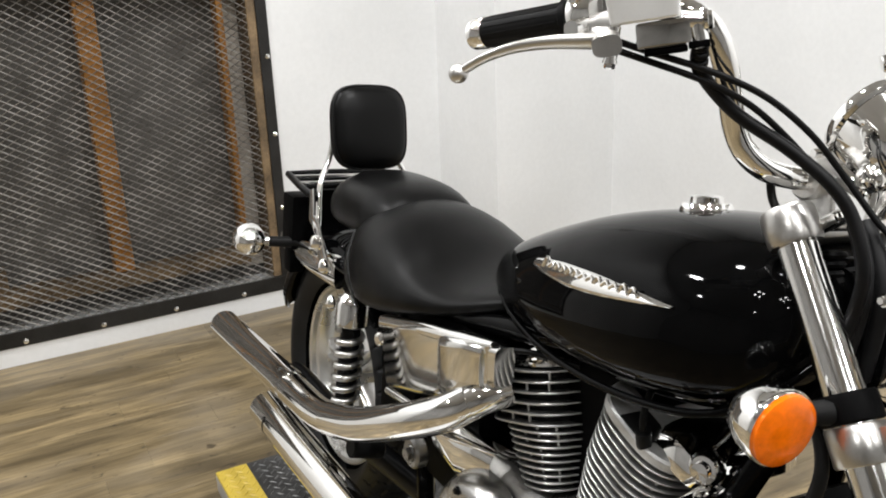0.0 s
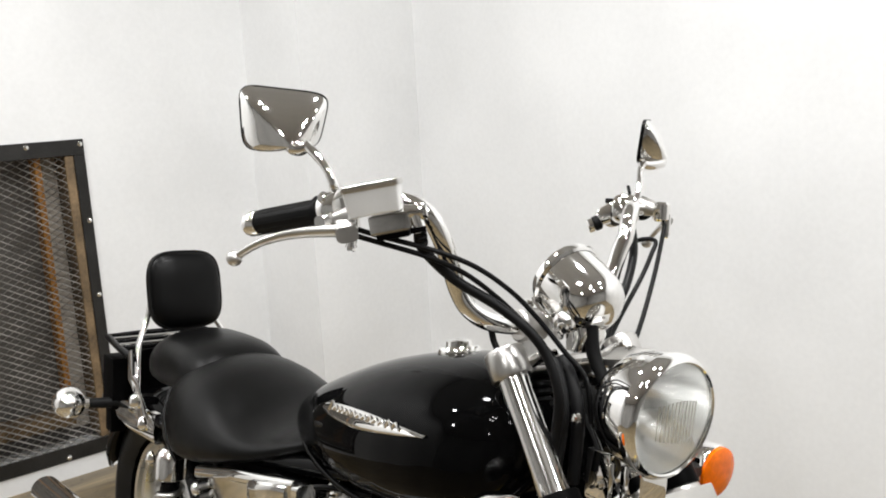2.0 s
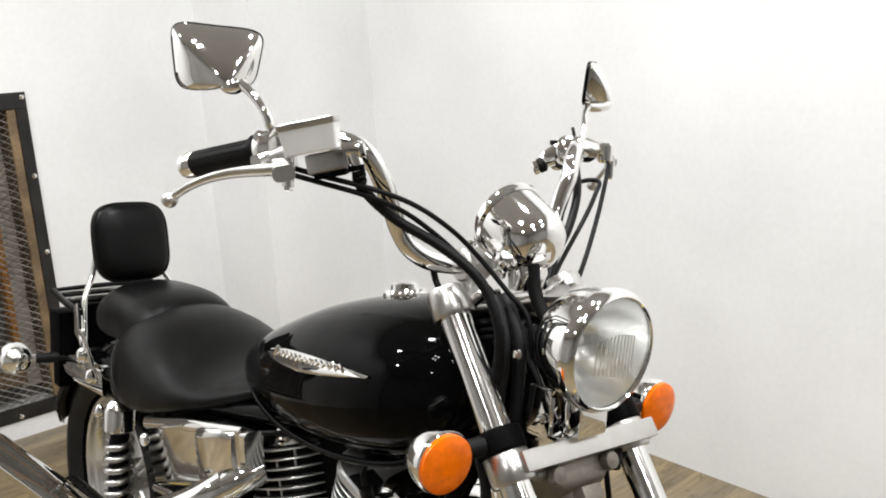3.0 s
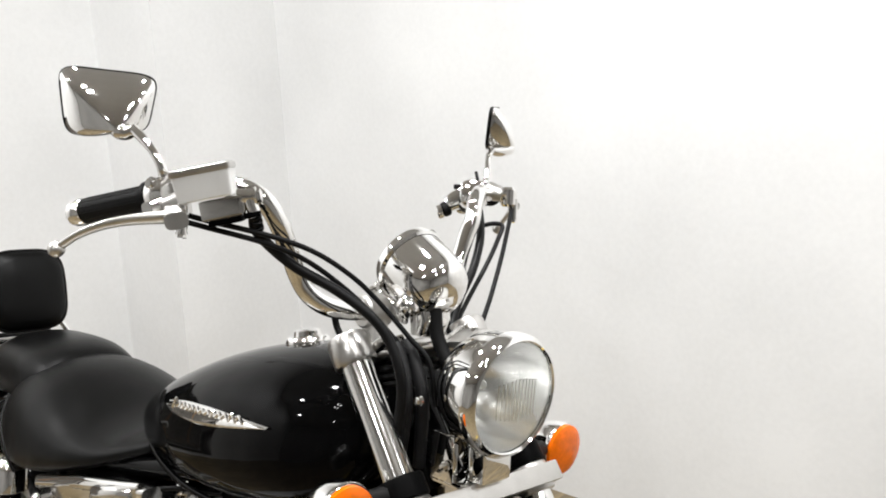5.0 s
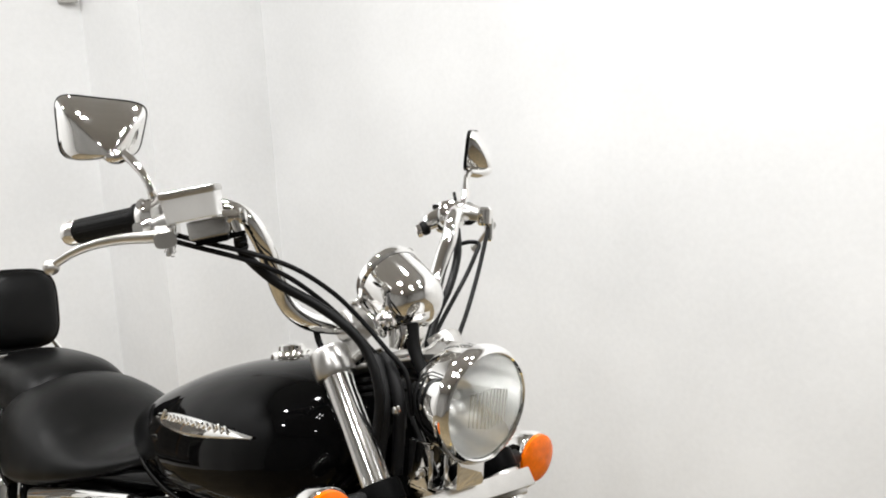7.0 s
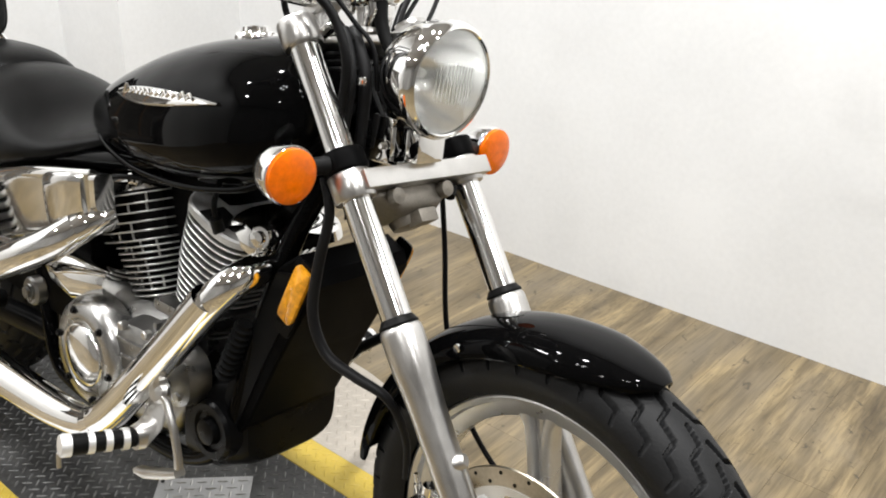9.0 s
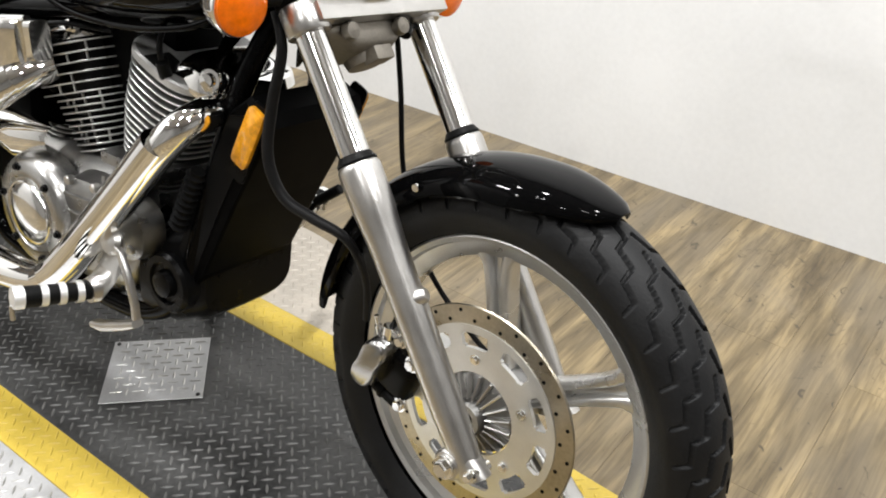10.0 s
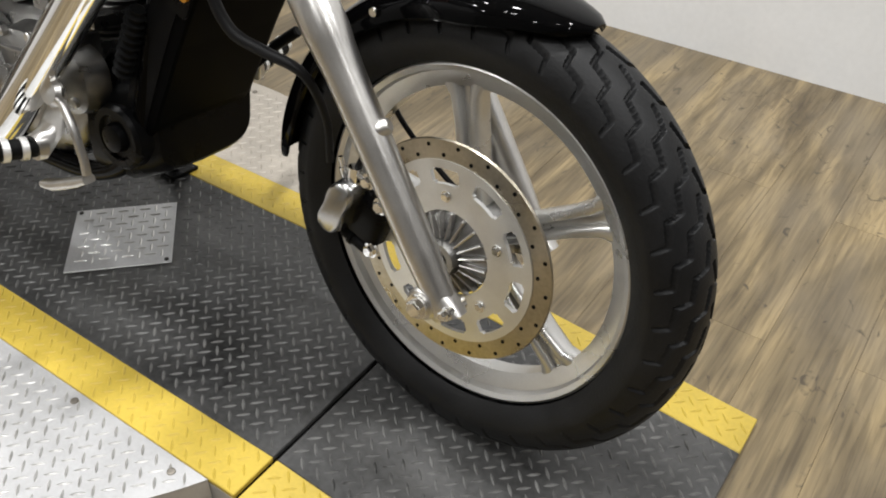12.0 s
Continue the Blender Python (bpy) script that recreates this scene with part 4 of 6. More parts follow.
def signal(at, facing, stalk_from, name, lens_mat, label, r=0.039, is_front=True, stalk_r=0.011):
    at, facing = Vector(at), Vector(facing).normalized()
    m = axis(at, facing)
    bm = fresh()
    lathe(bm, [(-0.052, 0.0), (-0.051, 0.010), (-0.046, 0.019), (-0.036, 0.030), (-0.018, r - 0.002), (-0.002, r), (0.002, r), (0.004, r - 0.001), (0.004, r - 0.0025)], m, 36, caps=False)
    body = mpart(name, bm, CHROME, label)
    if is_front:
        front(body)
    bm = fresh()
    lathe(bm, [(0.003, r - 0.0025), (0.008, r - 0.0030), (0.0105, r - 0.008), (0.0125, r - 0.016), (0.0135, r - 0.026), (0.0138, 0.0)], m, 36, caps=False)
    part("lens", bm, lens_mat, body, "orange plastic lens")
    bm = fresh()
    s = Vector(stalk_from)
    e = at - facing * 0.020
    cyl(bm, s, s + (e - s) * 0.62, stalk_r * 1.15, 18, r2=stalk_r)
    part("stalk", bm, RUBBER, body, "black rubber stalk")
    bm = fresh()
    cyl(bm, s + (e - s) * 0.60, e, stalk_r * 0.85, 18)
    part("stalk_tip", bm, CHROME, body, "chrome stalk end")


signal((-0.322, -0.193, 0.832), (1, -0.03, -0.05), on_leg(0.235, -FS - 0.026), "front_turn_signal", ORANGE, "round chrome turn signal with orange lens")
signal((-0.327, 0.202, 0.832), (1, 0.03, -0.05), on_leg(0.235, FS + 0.026), "front_turn_signal", ORANGE, "round chrome turn signal with orange lens")


def speedometer():
    c = Vector((-0.451, 0.006, 1.099))
    d = Vector((0.88, 0, -0.475)).normalized()
    m = axis(c, d, (0, 1, 0))
    bm = fresh()
    lathe(bm, [(0.002, 0.0490), (0.010, 0.0495), (0.052, 0.0488), (0.066, 0.0465), (0.077, 0.0410), (0.085, 0.0320), (0.090, 0.0200), (0.092, 0.008), (0.0925, 0.0)], m, 56, caps=False)
    body = front(mpart("speedometer", bm, CHROME, "chrome cup-shaped speedometer housing"))
    bm = fresh()
    lathe(bm, [(-0.008, 0.0470), (-0.007, 0.0515), (-0.002, 0.0535), (0.004, 0.0535), (0.007, 0.0500), (-0.002, 0.0455)], m, 56, caps=False, loop=True)
    part("bezel", bm, CHROME, body)
    bm = fresh()
    lathe(bm, [(-0.002, 0.0470), (-0.002, 0.0)], m, 40, caps=False)
    part("dial", bm, GREYPLASTIC, body, "pale dial face")
    # lug for the warning lamps on the near side, and the cradle below
    bm = fresh()
    lathe(bm, [(0, 0.016), (0.010, 0.0155), (0.016, 0.012), (0.018, 0.008), (0.024, 0.0072), (0.025, 0.0)], axis(Vector((-0.408, -0.030, 1.050)), (0.45, -0.75, -0.45)), 28, caps=False)
    part("lamp_boss", bm, CHROME, body, "chrome boss under the housing")
    bm = fresh()
    loft(bm, [((-0.408, 0, 1.052), (1, 0, 0), (0, 1, 0), 0.022, 0.026, 4), ((-0.400, 0, 1.030), (1, 0, 0), (0, 1, 0), 0.020, 0.025, 4), ((-0.402, 0, 1.008), (1, 0, 0), (0, 1, 0), 0.014, 0.024, 4)], 24)
    loft(bm, [((-0.470, -0.034, 1.060), (0, 1, 0), (0, 0, 1), 0.005, 0.012, 3), ((-0.445, -0.038, 1.046), (0, 1, 0), (0, 0, 1), 0.006, 0.012, 3), ((-0.420, -0.026, 1.030), (0, 1, 0), (0, 0, 1), 0.006, 0.010, 3)], 14)
    part("bracket", bm, CHROME, body, "chrome mounting bracket")
    bm = fresh()
    bolt(bm, (-0.472, -0.040, 1.060), (0, -1, 0), 0.006, 0.008)
    part("bracket_bolt", bm, CHROME, body)
    bm = fresh()
    tube(bm, [(-0.386, -0.006, 1.046), (-0.376, -0.008, 1.010), (-0.352, -0.008, 0.975), (-0.330, -0.010, 0.94)], [0.010, 0.0095, 0.0085, 0.008], 14)
    part("cable_boot", bm, RUBBER, body, "black rubber speedometer cable")


speedometer()


# ---- handlebar and its controls ----
def wing(x, y, z, s):
    """A point of the bar on its side s."""
    k = min(1.0, y / 0.16) if s > 0 else 0.0  # the bar is a little bent back on its far side
    return Vector((x - 0.021 * k, s * y * (1 - 0.05 * k), z + 0.009 * k))


GRIP_IN, GRIP_OUT = (-0.561, 0.314, 1.178), (-0.669, 0.359, 1.152)


def handlebar():
    half = [(-0.455, 0.0, 1.036), (-0.455, 0.05, 1.036), (-0.457, 0.090, 1.038), (-0.463, 0.122, 1.045), (-0.472, 0.144, 1.061), (-0.478, 0.158, 1.085), (-0.476, 0.174, 1.118), (-0.472, 0.192, 1.150), (-0.476, 0.208, 1.176),
            (-0.488, 0.228, 1.192), (-0.508, 0.256, 1.195), (-0.532, 0.288, 1.188), GRIP_IN, (-0.604, 0.332, 1.1675), GRIP_OUT]
    far = []
    for x, y, z in half[::-1]:
        k = max(0.0, min(1.0, (y - 0.158) / 0.05, (0.33 - y) / 0.06))  # the far bend stands lower and further back
        far.append(wing(x, y, z, 1) + Vector((-0.010, -0.014, -0.013)) * k)
    bm = fresh()
    tube(bm, far + [wing(*q, -1) for q in half[1:]], 0.0127, 22, steps=7)
    bar = front(mpart("handlebar", bm, CHROME, "chrome pull-back handlebar"))
    for s in (-1, 1):
        bm = fresh()
        tube(bm, [(-0.446, s * 0.052, 0.985), (-0.448, s * 0.052, 1.000), (-0.452, s * 0.052, 1.018), (-0.455, s * 0.052, 1.036)], [0.022, 0.018, 0.0175, 0.021], 22)
        cyl(bm, (-0.455, s * 0.052 - 0.021, 1.036), (-0.455, s * 0.052 + 0.021, 1.036), 0.0225, 28, bevel=0.003)
        part("riser", bm, ALU, bar, "polished handlebar riser")
        i, e = wing(*GRIP_IN, s), wing(*GRIP_OUT, s)
        d = (e - i).normalized()
        bm = fresh()
        lathe(bm, [(-0.004, 0.0150), (-0.002, 0.0200), (0.004, 0.0205), (0.007, 0.0162), (0.012, 0.0162), (0.104, 0.0162), (0.107, 0.0158)], axis(i, d), 32)
        g = part("grip", bm, RUBBER, bar, "black rubber grip")
        bm = fresh()
        lathe(bm, [(0.1065, 0.0160), (0.108, 0.0170), (0.122, 0.0170), (0.126, 0.0155), (0.1265, 0.012), (0.122, 0.010), (0.122, 0.0)], axis(i, d), 32, caps=False)
        part("grip_end", bm, CHROME, bar, "chrome grip end")
        mm = axis(i, d)
        for k in range(14):
            a = 2 * math.pi * k / 14
            bm = fresh()
            cyl(bm, mm @ Vector((0.0162 * math.cos(a), 0.0162 * math.sin(a), 0.010)), mm @ Vector((0.0162 * math.cos(a), 0.0162 * math.sin(a), 0.103)), 0.0006, 6)
            part("grip_rib", bm, RUBBER, g)
    return bar


BAR = handlebar()


def control_frame(o, d, f):
    """Axes of a control: outwards along the bar, ahead of it, up."""
    d = Vector(d).normalized()
    f = (Vector(f) - Vector(f).dot(d) * d).normalized()
    u = d.cross(f)
    if u.z < 0:
        u = -u
    m = Matrix((d, f, u)).transposed().to_4x4()
    m.translation = o
    return m


def lever(s, mat, label, name):
    """A hand lever, from its pivot ahead of the bar out to the ball past the grip."""
    run = [wing(-0.500, 0.306, 1.160, s), wing(-0.517, 0.328, 1.157, s), wing(-0.540, 0.350, 1.153, s), wing(-0.566, 0.372, 1.145, s), wing(-0.592, 0.390, 1.132, s), wing(-0.620, 0.404, 1.113, s)]
    bm = fresh()
    tube(bm, run, [0.0105, 0.0092, 0.0079, 0.0068, 0.0058, 0.0054], 16, flat=0.72)
    bmesh.ops.create_uvsphere(bm, u_segments=18, v_segments=12, radius=0.0102, matrix=Matrix.Translation(run[-1]))
    part(name, bm, mat, BAR, label)
    bm = fresh()
    cyl(bm, run[0] + Vector((0, 0, -0.020)), run[0] + Vector((0, 0, 0.014)), 0.0065, 14, bevel=0.001)
    bolt(bm, run[0] + Vector((0, 0, -0.018)), (0, 0, -1), 0.0055, 0.008)
    part("lever_pivot", bm, CHROME, BAR)
    return run


def right_controls():
    m = control_frame(wing(-0.512, 0.262, 1.185, -1), (-0.62, -0.74, -0.235), (0.77, -0.63, 0))
    g = control_frame(wing(*GRIP_IN, -1), (-0.90, -0.38, -0.22), (0.38, -0.90, 0))
    bm = fresh()
    lathe(bm, [(0.0, 0.016), (0.003, 0.022), (0.010, 0.0235), (0.022, 0.0235), (0.030, 0.021), (0.032, 0.016)], g @ axis((-0.036, 0, 0), (1, 0, 0)), 30)
    part("throttle_housing", bm, CHROME, BAR, "chrome throttle housing")
    bm = fresh()
    bolt(bm, g @ Vector((-0.018, 0.014, 0.014)), g.col[1].xyz, 0.006, 0.010, 12)
    part("housing_screw", bm, CHROME, BAR)
    bm = fresh()
    loft(bm, [(g @ Vector((-0.028, 0.016, -0.012)), g.col[0].xyz, g.col[2].xyz, 0.008, 0.009, 3), (g @ Vector((-0.020, 0.034, -0.016)), g.col[0].xyz, g.col[2].xyz, 0.008, 0.008, 3)], 14)
    part("cable_elbow", bm, CHROME, BAR, "chrome cable elbow")
    # switch housing with its chrome face, hung under the reservoir
    bm = fresh()
    box(bm, (-0.040, 0.004, -0.030), (0.010, 0.044, -0.006), 0.005, m)
    part("switch_housing", bm, CHROME, BAR, "chrome switch housing")
    bm = fresh()
    box(bm, (-0.036, 0.010, -0.0375), (0.004, 0.040, -0.0305), 0.003, m)
    part("brake_light_switch", bm, PLASTIC, BAR, "black brake-light switch")
    bm = fresh()
    box(bm, (-0.056, 0.018, -0.036), (-0.0365, 0.030, -0.029), 0.002, m)
    part("switch_plug", bm, PLASTIC, BAR, "black switch plug")
    # fluid reservoir: tapered satin box with a plain lid
    bm = fresh()
    loft(bm, [(m @ Vector((0.0, 0.024, z)), m.col[0].xyz, m.col[1].xyz, a, b, 12) for z, a, b in ((-0.005, 0.030, 0.019), (-0.003, 0.032, 0.021), (0.026, 0.0345, 0.0225))], 48)
    part("brake_reservoir", bm, PALEALU, BAR, "satin aluminium brake fluid reservoir")
    bm = fresh()
    loft(bm, [(m @ Vector((0.0, 0.024, z)), m.col[0].xyz, m.col[1].xyz, a, b, 12) for z, a, b in ((0.0262, 0.0355, 0.0235), (0.0275, 0.0362, 0.0242), (0.0330, 0.0362, 0.0242), (0.0345, 0.0345, 0.0225))], 48)
    part("reservoir_lid", bm, ALU, BAR, "satin aluminium reservoir lid")
    bm = fresh()
    loft(bm, [(m @ Vector((x, 0.020, -0.004)), m.col[1].xyz, m.col[2].xyz, a, b, 3) for x, a, b in ((0.026, 0.020, 0.016), (0.040, 0.018, 0.014), (0.052, 0.014, 0.011))], 22)
    loft(bm, [(m @ Vector((0.040, 0.030, -0.010)), m.col[0].xyz, m.col[2].xyz, 0.013, 0.012, 3), (m @ Vector((0.036, 0.050, -0.022)), m.col[0].xyz, m.col[2].xyz, 0.014, 0.010, 3)], 20)
    part("lever_bracket", bm, ALU, BAR, "satin aluminium lever bracket")
    bm = fresh()
    cyl(bm, m @ Vector((0.044, 0.010, 0.004)), m @ Vector((0.044, 0.010, 0.022)), 0.0105, 6)
    part("mirror_boss", bm, ALU, BAR, "aluminium mirror boss")
    bm = fresh()
    cyl(bm, m @ Vector((-0.052, 0.020, -0.012)), m @ Vector((-0.030, 0.022, -0.008)), 0.0095, 22, bevel=0.002)
    part("hose_fitting", bm, CHROME, BAR, "chrome hose fitting")
    bm = fresh()
    bolt(bm, m @ Vector((-0.052, 0.020, -0.012)), -m.col[0].xyz, 0.0085, 0.009)
    part("banjo_bolt", bm, CHROME, BAR)
    bm = fresh()
    cyl(bm, m @ Vector((-0.046, 0.022, -0.014)), m @ Vector((-0.049, 0.022, -0.036)), 0.0078, 16)
    part("hose_ferrule", bm, CHROME, BAR)
    lever(-1, ALU, "satin aluminium brake lever with ball end", "brake_lever")
    return m


MR = right_controls()


def mirror(s):
    base = Vector((-0.545, -0.306, 1.196)) if s < 0 else Vector((-0.580, 0.282, 1.202))
    c = Vector((-0.638, -0.337, 1.290)) if s < 0 else Vector((-0.660, 0.379, 1.300))
    rise = ((0.004, 0.006, 0.018), (-0.004, 0.012, 0.036), (-0.022, 0.018, 0.052), (-0.040, 0.022, 0.062)) if s < 0 else ((-0.004, 0.008, 0.016), (-0.016, 0.020, 0.034), (-0.032, 0.038, 0.048), (-0.044, 0.056, 0.058))
    stem_pts = [base + Vector((0, 0, -0.024)), base] + [base + Vector((x, s * y, z)) for x, y, z in rise]
    bm = fresh()
    tube(bm, stem_pts, [0.0080, 0.0068, 0.0056, 0.0054, 0.0060, 0.0070], 16)
    stem = front(mpart("mirror_stem", bm, CHROME, "curved chrome mirror stem"))
    bm = fresh()
    cyl(bm, base + Vector((0, 0, -0.022)), base + Vector((0, 0, -0.006)), 0.010, 6)
    part("lock_nut", bm, CHROME, stem)
    # shell: a rounded wedge behind the glass, which faces the rider; its low corner runs into the stem
    n = Vector((-0.80, s * -0.59, 0.10)).normalized()
    across = n.cross(Vector((0, 0, 1))).normalized()
    if across.y * s < 0:
        across = -across
    up = across.cross(n)
    if up.z < 0:
        up = -up
    bm = fresh()
    rings = []
    N = 64
    foot = -across * 0.022 - up * 0.030
    for t, f in ((0.004, 0.97), (0.002, 1.0), (-0.001, 1.0), (-0.009, 0.93), (-0.019, 0.81), (-0.029, 0.62), (-0.037, 0.40), (-0.043, 0.20), (-0.046, 0.08)):
        ring = []
        p = 5.2 - 2.0 * (1 - f)
        for k in range(N):
            a = 2 * math.pi * k / N
            cu, su = math.cos(a), math.sin(a)
            u = 0.0545 * math.copysign(abs(cu) ** (2 / p), cu)
            w = 0.0400 * math.copysign(abs(su) ** (2 / p), su)
            w *= 1.0 + 0.10 * (u / 0.0545)  # taller at the outer end
            u -= 0.008 * (w / 0.040) * (1 if u < 0 else -0.4)
            ring.append(bm.verts.new(c + n * t + across * u * f + up * w * f + foot * (1 - f) ** 0.85))
        rings.append(ring)
    bridge(bm, rings, True)
    shell = front(mpart("mirror", bm, CHROME, "chrome wedge-shaped mirror shell"))
    bm = fresh()
    loft(bm, [(c + n * 0.0025, across, up, 0.044, 0.033, 5.5), (c + n * 0.0050, across, up, 0.043, 0.032, 5.5)], 44)
    part("mirror_glass", bm, MIRROR, shell, "mirror glass")
    # black band added round the shell to draw its dark outline
    bm = fresh()
    rings = []
    for t, f in ((0.0045, 0.965), (0.0045, 1.004), (0.0025, 1.012), (-0.0008, 1.012), (-0.0016, 1.0)):
        ring = []
        for k in range(N):
            a = 2 * math.pi * k / N
            cu, su = math.cos(a), math.sin(a)
            u = 0.0545 * math.copysign(abs(cu) ** (2 / 5.2), cu)
            w = 0.0400 * math.copysign(abs(su) ** (2 / 5.2), su)
            w *= 1.0 + 0.10 * (u / 0.0545)
            u -= 0.008 * (w / 0.040) * (1 if u < 0 else -0.4)
            ring.append(bm.verts.new(c + n * t + across * u * f + up * w * f))
        rings.append(ring)
    bridge(bm, rings, loop=True)
    part("mirror_edge_band", bm, SATIN, shell, "thin black band added for the mirror's dark outline")
    bm = fresh()
    k = c - n * 0.036 + foot
    tube(bm, [stem_pts[-1], (stem_pts[-1] + k) / 2 + Vector((0.001, 0, -0.003)), k, c - n * 0.024 + foot * 0.8], [0.0078, 0.0098, 0.0110, 0.0110], 16)
    part("mirror_neck", bm, CHROME, shell)


mirror(-1)
mirror(1)


def left_controls():
    m = control_frame(wing(-0.548, 0.266, 1.180, 1), (-0.62, 0.74, -0.2), (0.77, 0.63, 0))
    bm = fresh()
    loft(bm, [(m @ Vector((x, -0.006, -0.004)), m.col[1].xyz, m.col[2].xyz, a, b, 3.2) for x, a, b in ((-0.026, 0.014, 0.014), (-0.021, 0.021, 0.021), (0.0, 0.024, 0.024), (0.018, 0.022, 0.022), (0.026, 0.015, 0.015))], 30)
    part("left_switch_housing", bm, CHROME, BAR, "rounded chrome switch housing")
    bm = fresh()
    loft(bm, [(m @ Vector((0.0, y, z)), m.col[0].xyz, m.col[2].xyz, a, b, 3) for y, z, a, b in ((-0.028, -0.010, 0.018, 0.018), (-0.044, -0.018, 0.016, 0.016), (-0.052, -0.022, 0.012, 0.012))], 24)
    part("switch_block", bm, CHROME, BAR, "chrome switch block")
    bm = fresh()
    cyl(bm, m @ Vector((-0.004, -0.044, -0.027)), m @ Vector((-0.006, -0.056, -0.034)), 0.0125, 20, bevel=0.003)
    part("switch_button", bm, RUBBER, BAR, "black horn button")
    bm = fresh()
    cyl(bm, m @ Vector((-0.004, -0.054, -0.033)), m @ Vector((-0.005, -0.064, -0.0375)), 0.0118, 20, bevel=0.002)
    part("button_cap", bm, CHROME, BAR, "chrome button cap")
    bm = fresh()
    box(bm, (-0.006, -0.040, 0.004), (0.003, -0.022, 0.012), 0.003, m)
    part("switch_lever", bm, RUBBER, BAR, "black switch lever")
    bm = fresh()
    cyl(bm, m @ Vector((0.012, -0.002, 0.024)), m @ Vector((0.018, -0.006, 0.038)), 0.0028, 10)
    part("dip_switch", bm, SATIN, BAR, "thin black switch stalk")
    bm = fresh()
    tube(bm, [wing(-0.548, 0.300, 1.182, 1), wing(-0.528, 0.300, 1.180, 1), wing(-0.508, 0.300, 1.176, 1)], [0.016, 0.013, 0.011], 18)
    part("clutch_perch", bm, ALU, BAR, "aluminium clutch lever perch")
    bm = fresh()
    cyl(bm, wing(-0.508, 0.300, 1.160, 1), wing(-0.508, 0.300, 1.192, 1), 0.014, 22, bevel=0.004)
    part("perch_pivot", bm, CHROME, BAR, "round chrome lever pivot")
    lever(1, ALU, "satin aluminium clutch lever with ball end", "clutch_lever")


left_controls()


def cables():
    runs = [
        ("throttle_cable", [(-0.545, -0.326, 1.170), (-0.530, -0.312, 1.166), (-0.492, -0.270, 1.153), (-0.458, -0.215, 1.139), (-0.436, -0.165, 1.120), (-0.418, -0.120, 1.090), (-0.404, -0.085, 1.056), (-0.376, -0.060, 1.016), (-0.350, -0.045, 0.985), (-0.340, -0.040, 0.93)], 0.0034),
        ("throttle_cable", [(-0.545, -0.328, 1.162), (-0.530, -0.314, 1.158), (-0.496, -0.270, 1.145), (-0.466, -0.218, 1.130), (-0.446, -0.172, 1.110), (-0.430, -0.125, 1.076), (-0.410, -0.088, 1.038), (-0.384, -0.062, 1.000), (-0.360, -0.046, 0.970), (-0.352, -0.042, 0.91)], 0.0034),
        ("clutch_cable", [(-0.524, 0.290, 1.170), (-0.480, 0.225, 1.104), (-0.445, 0.165, 1.042), (-0.414, 0.110, 0.997), (-0.385, 0.060, 0.95)], 0.0036),
        ("left_cable", [(-0.525, 0.210, 1.136), (-0.512, 0.232, 1.143), (-0.500, 0.242, 1.140), (-0.494, 0.228, 1.122), (-0.478, 0.190, 1.088), (-0.458, 0.120, 1.022), (-0.438, 0.075, 0.980), (-0.41, 0.04, 0.94)], 0.0036),
        ("left_loom", [(-0.546, 0.235, 1.161), (-0.512, 0.205, 1.138), (-0.489, 0.180, 1.112), (-0.468, 0.145, 1.075), (-0.460, 0.11, 1.03), (-0.43, 0.06, 0.97)], 0.0065),
        ("wire_loom", [(-0.466, -0.108, 1.030), (-0.462, -0.104, 1.012), (-0.452, -0.092, 0.985), (-0.446, -0.085, 0.94)], 0.0045),
    ]
    for nm, pts, r in runs:
        bm = fresh()
        tube(bm, pts, r, 12)
        front(mpart(nm, bm, CABLE, "black cable"))
    # brake hose from the reservoir, with spiral wrap at its top end
    run = [MR @ Vector((-0.048, 0.022, -0.030)), (-0.472, -0.222, 1.141), (-0.458, -0.182, 1.103), (-0.421, -0.140, 1.073), (-0.387, -0.115, 1.046), (-0.365, -0.100, 1.016), (-0.346, -0.094, 0.970), (-0.351, -0.090, 0.919), (-0.360, -0.090, 0.87)]
    bm = fresh()
    tube(bm, run, 0.0068, 14)
    hose = front(mpart("front_brake_hose", bm, CABLE, "thick black brake hose"))
    d = (Vector(run[1]) - Vector(run[0])).normalized()
    for k in range(3):
        bm = fresh()
        lathe(bm, [(0, 0.0072), (0.001, 0.0084), (0.005, 0.0084), (0.006, 0.0072)], axis(Vector(run[0]) + d * (0.002 + 0.009 * k), d), 16)
        part("ferrule_ring", bm, SATIN, hose, "dark ferrule ring")
    for pts, r, nm in (
        ([(-0.385, -0.070, 1.004), (-0.372, -0.074, 0.990), (-0.356, -0.078, 0.960), (-0.352, -0.080, 0.92), (-0.360, -0.080, 0.86)], 0.0085, "upper_hose"),
        ([(-0.392, -0.048, 1.004), (-0.372, -0.051, 0.985), (-0.352, -0.054, 0.950), (-0.348, -0.055, 0.91), (-0.355, -0.05, 0.85)], 0.0085, "upper_hose"),
        ([(-0.36, 0.03, 0.98), (-0.34, 0.02, 0.95), (-0.33, 0.03, 0.92)], 0.007, "lamp_wire")):
        bm = fresh()
        tube(bm, pts, r, 14)
        front(mpart(nm, bm, HOSE, "dark rubber hose"))
    # thin steel guide across the clamp and the pale lamp bracket behind it
    bm = fresh()
    tube(bm, [(-0.424, -0.082, 0.990), (-0.400, -0.055, 0.996), (-0.375, -0.010, 1.002), (-0.365, 0.025, 1.002)], 0.0024, 8)
    front(mpart("cable_guide", bm, CHROME, "thin bright wire guide"))
    bm = fresh()
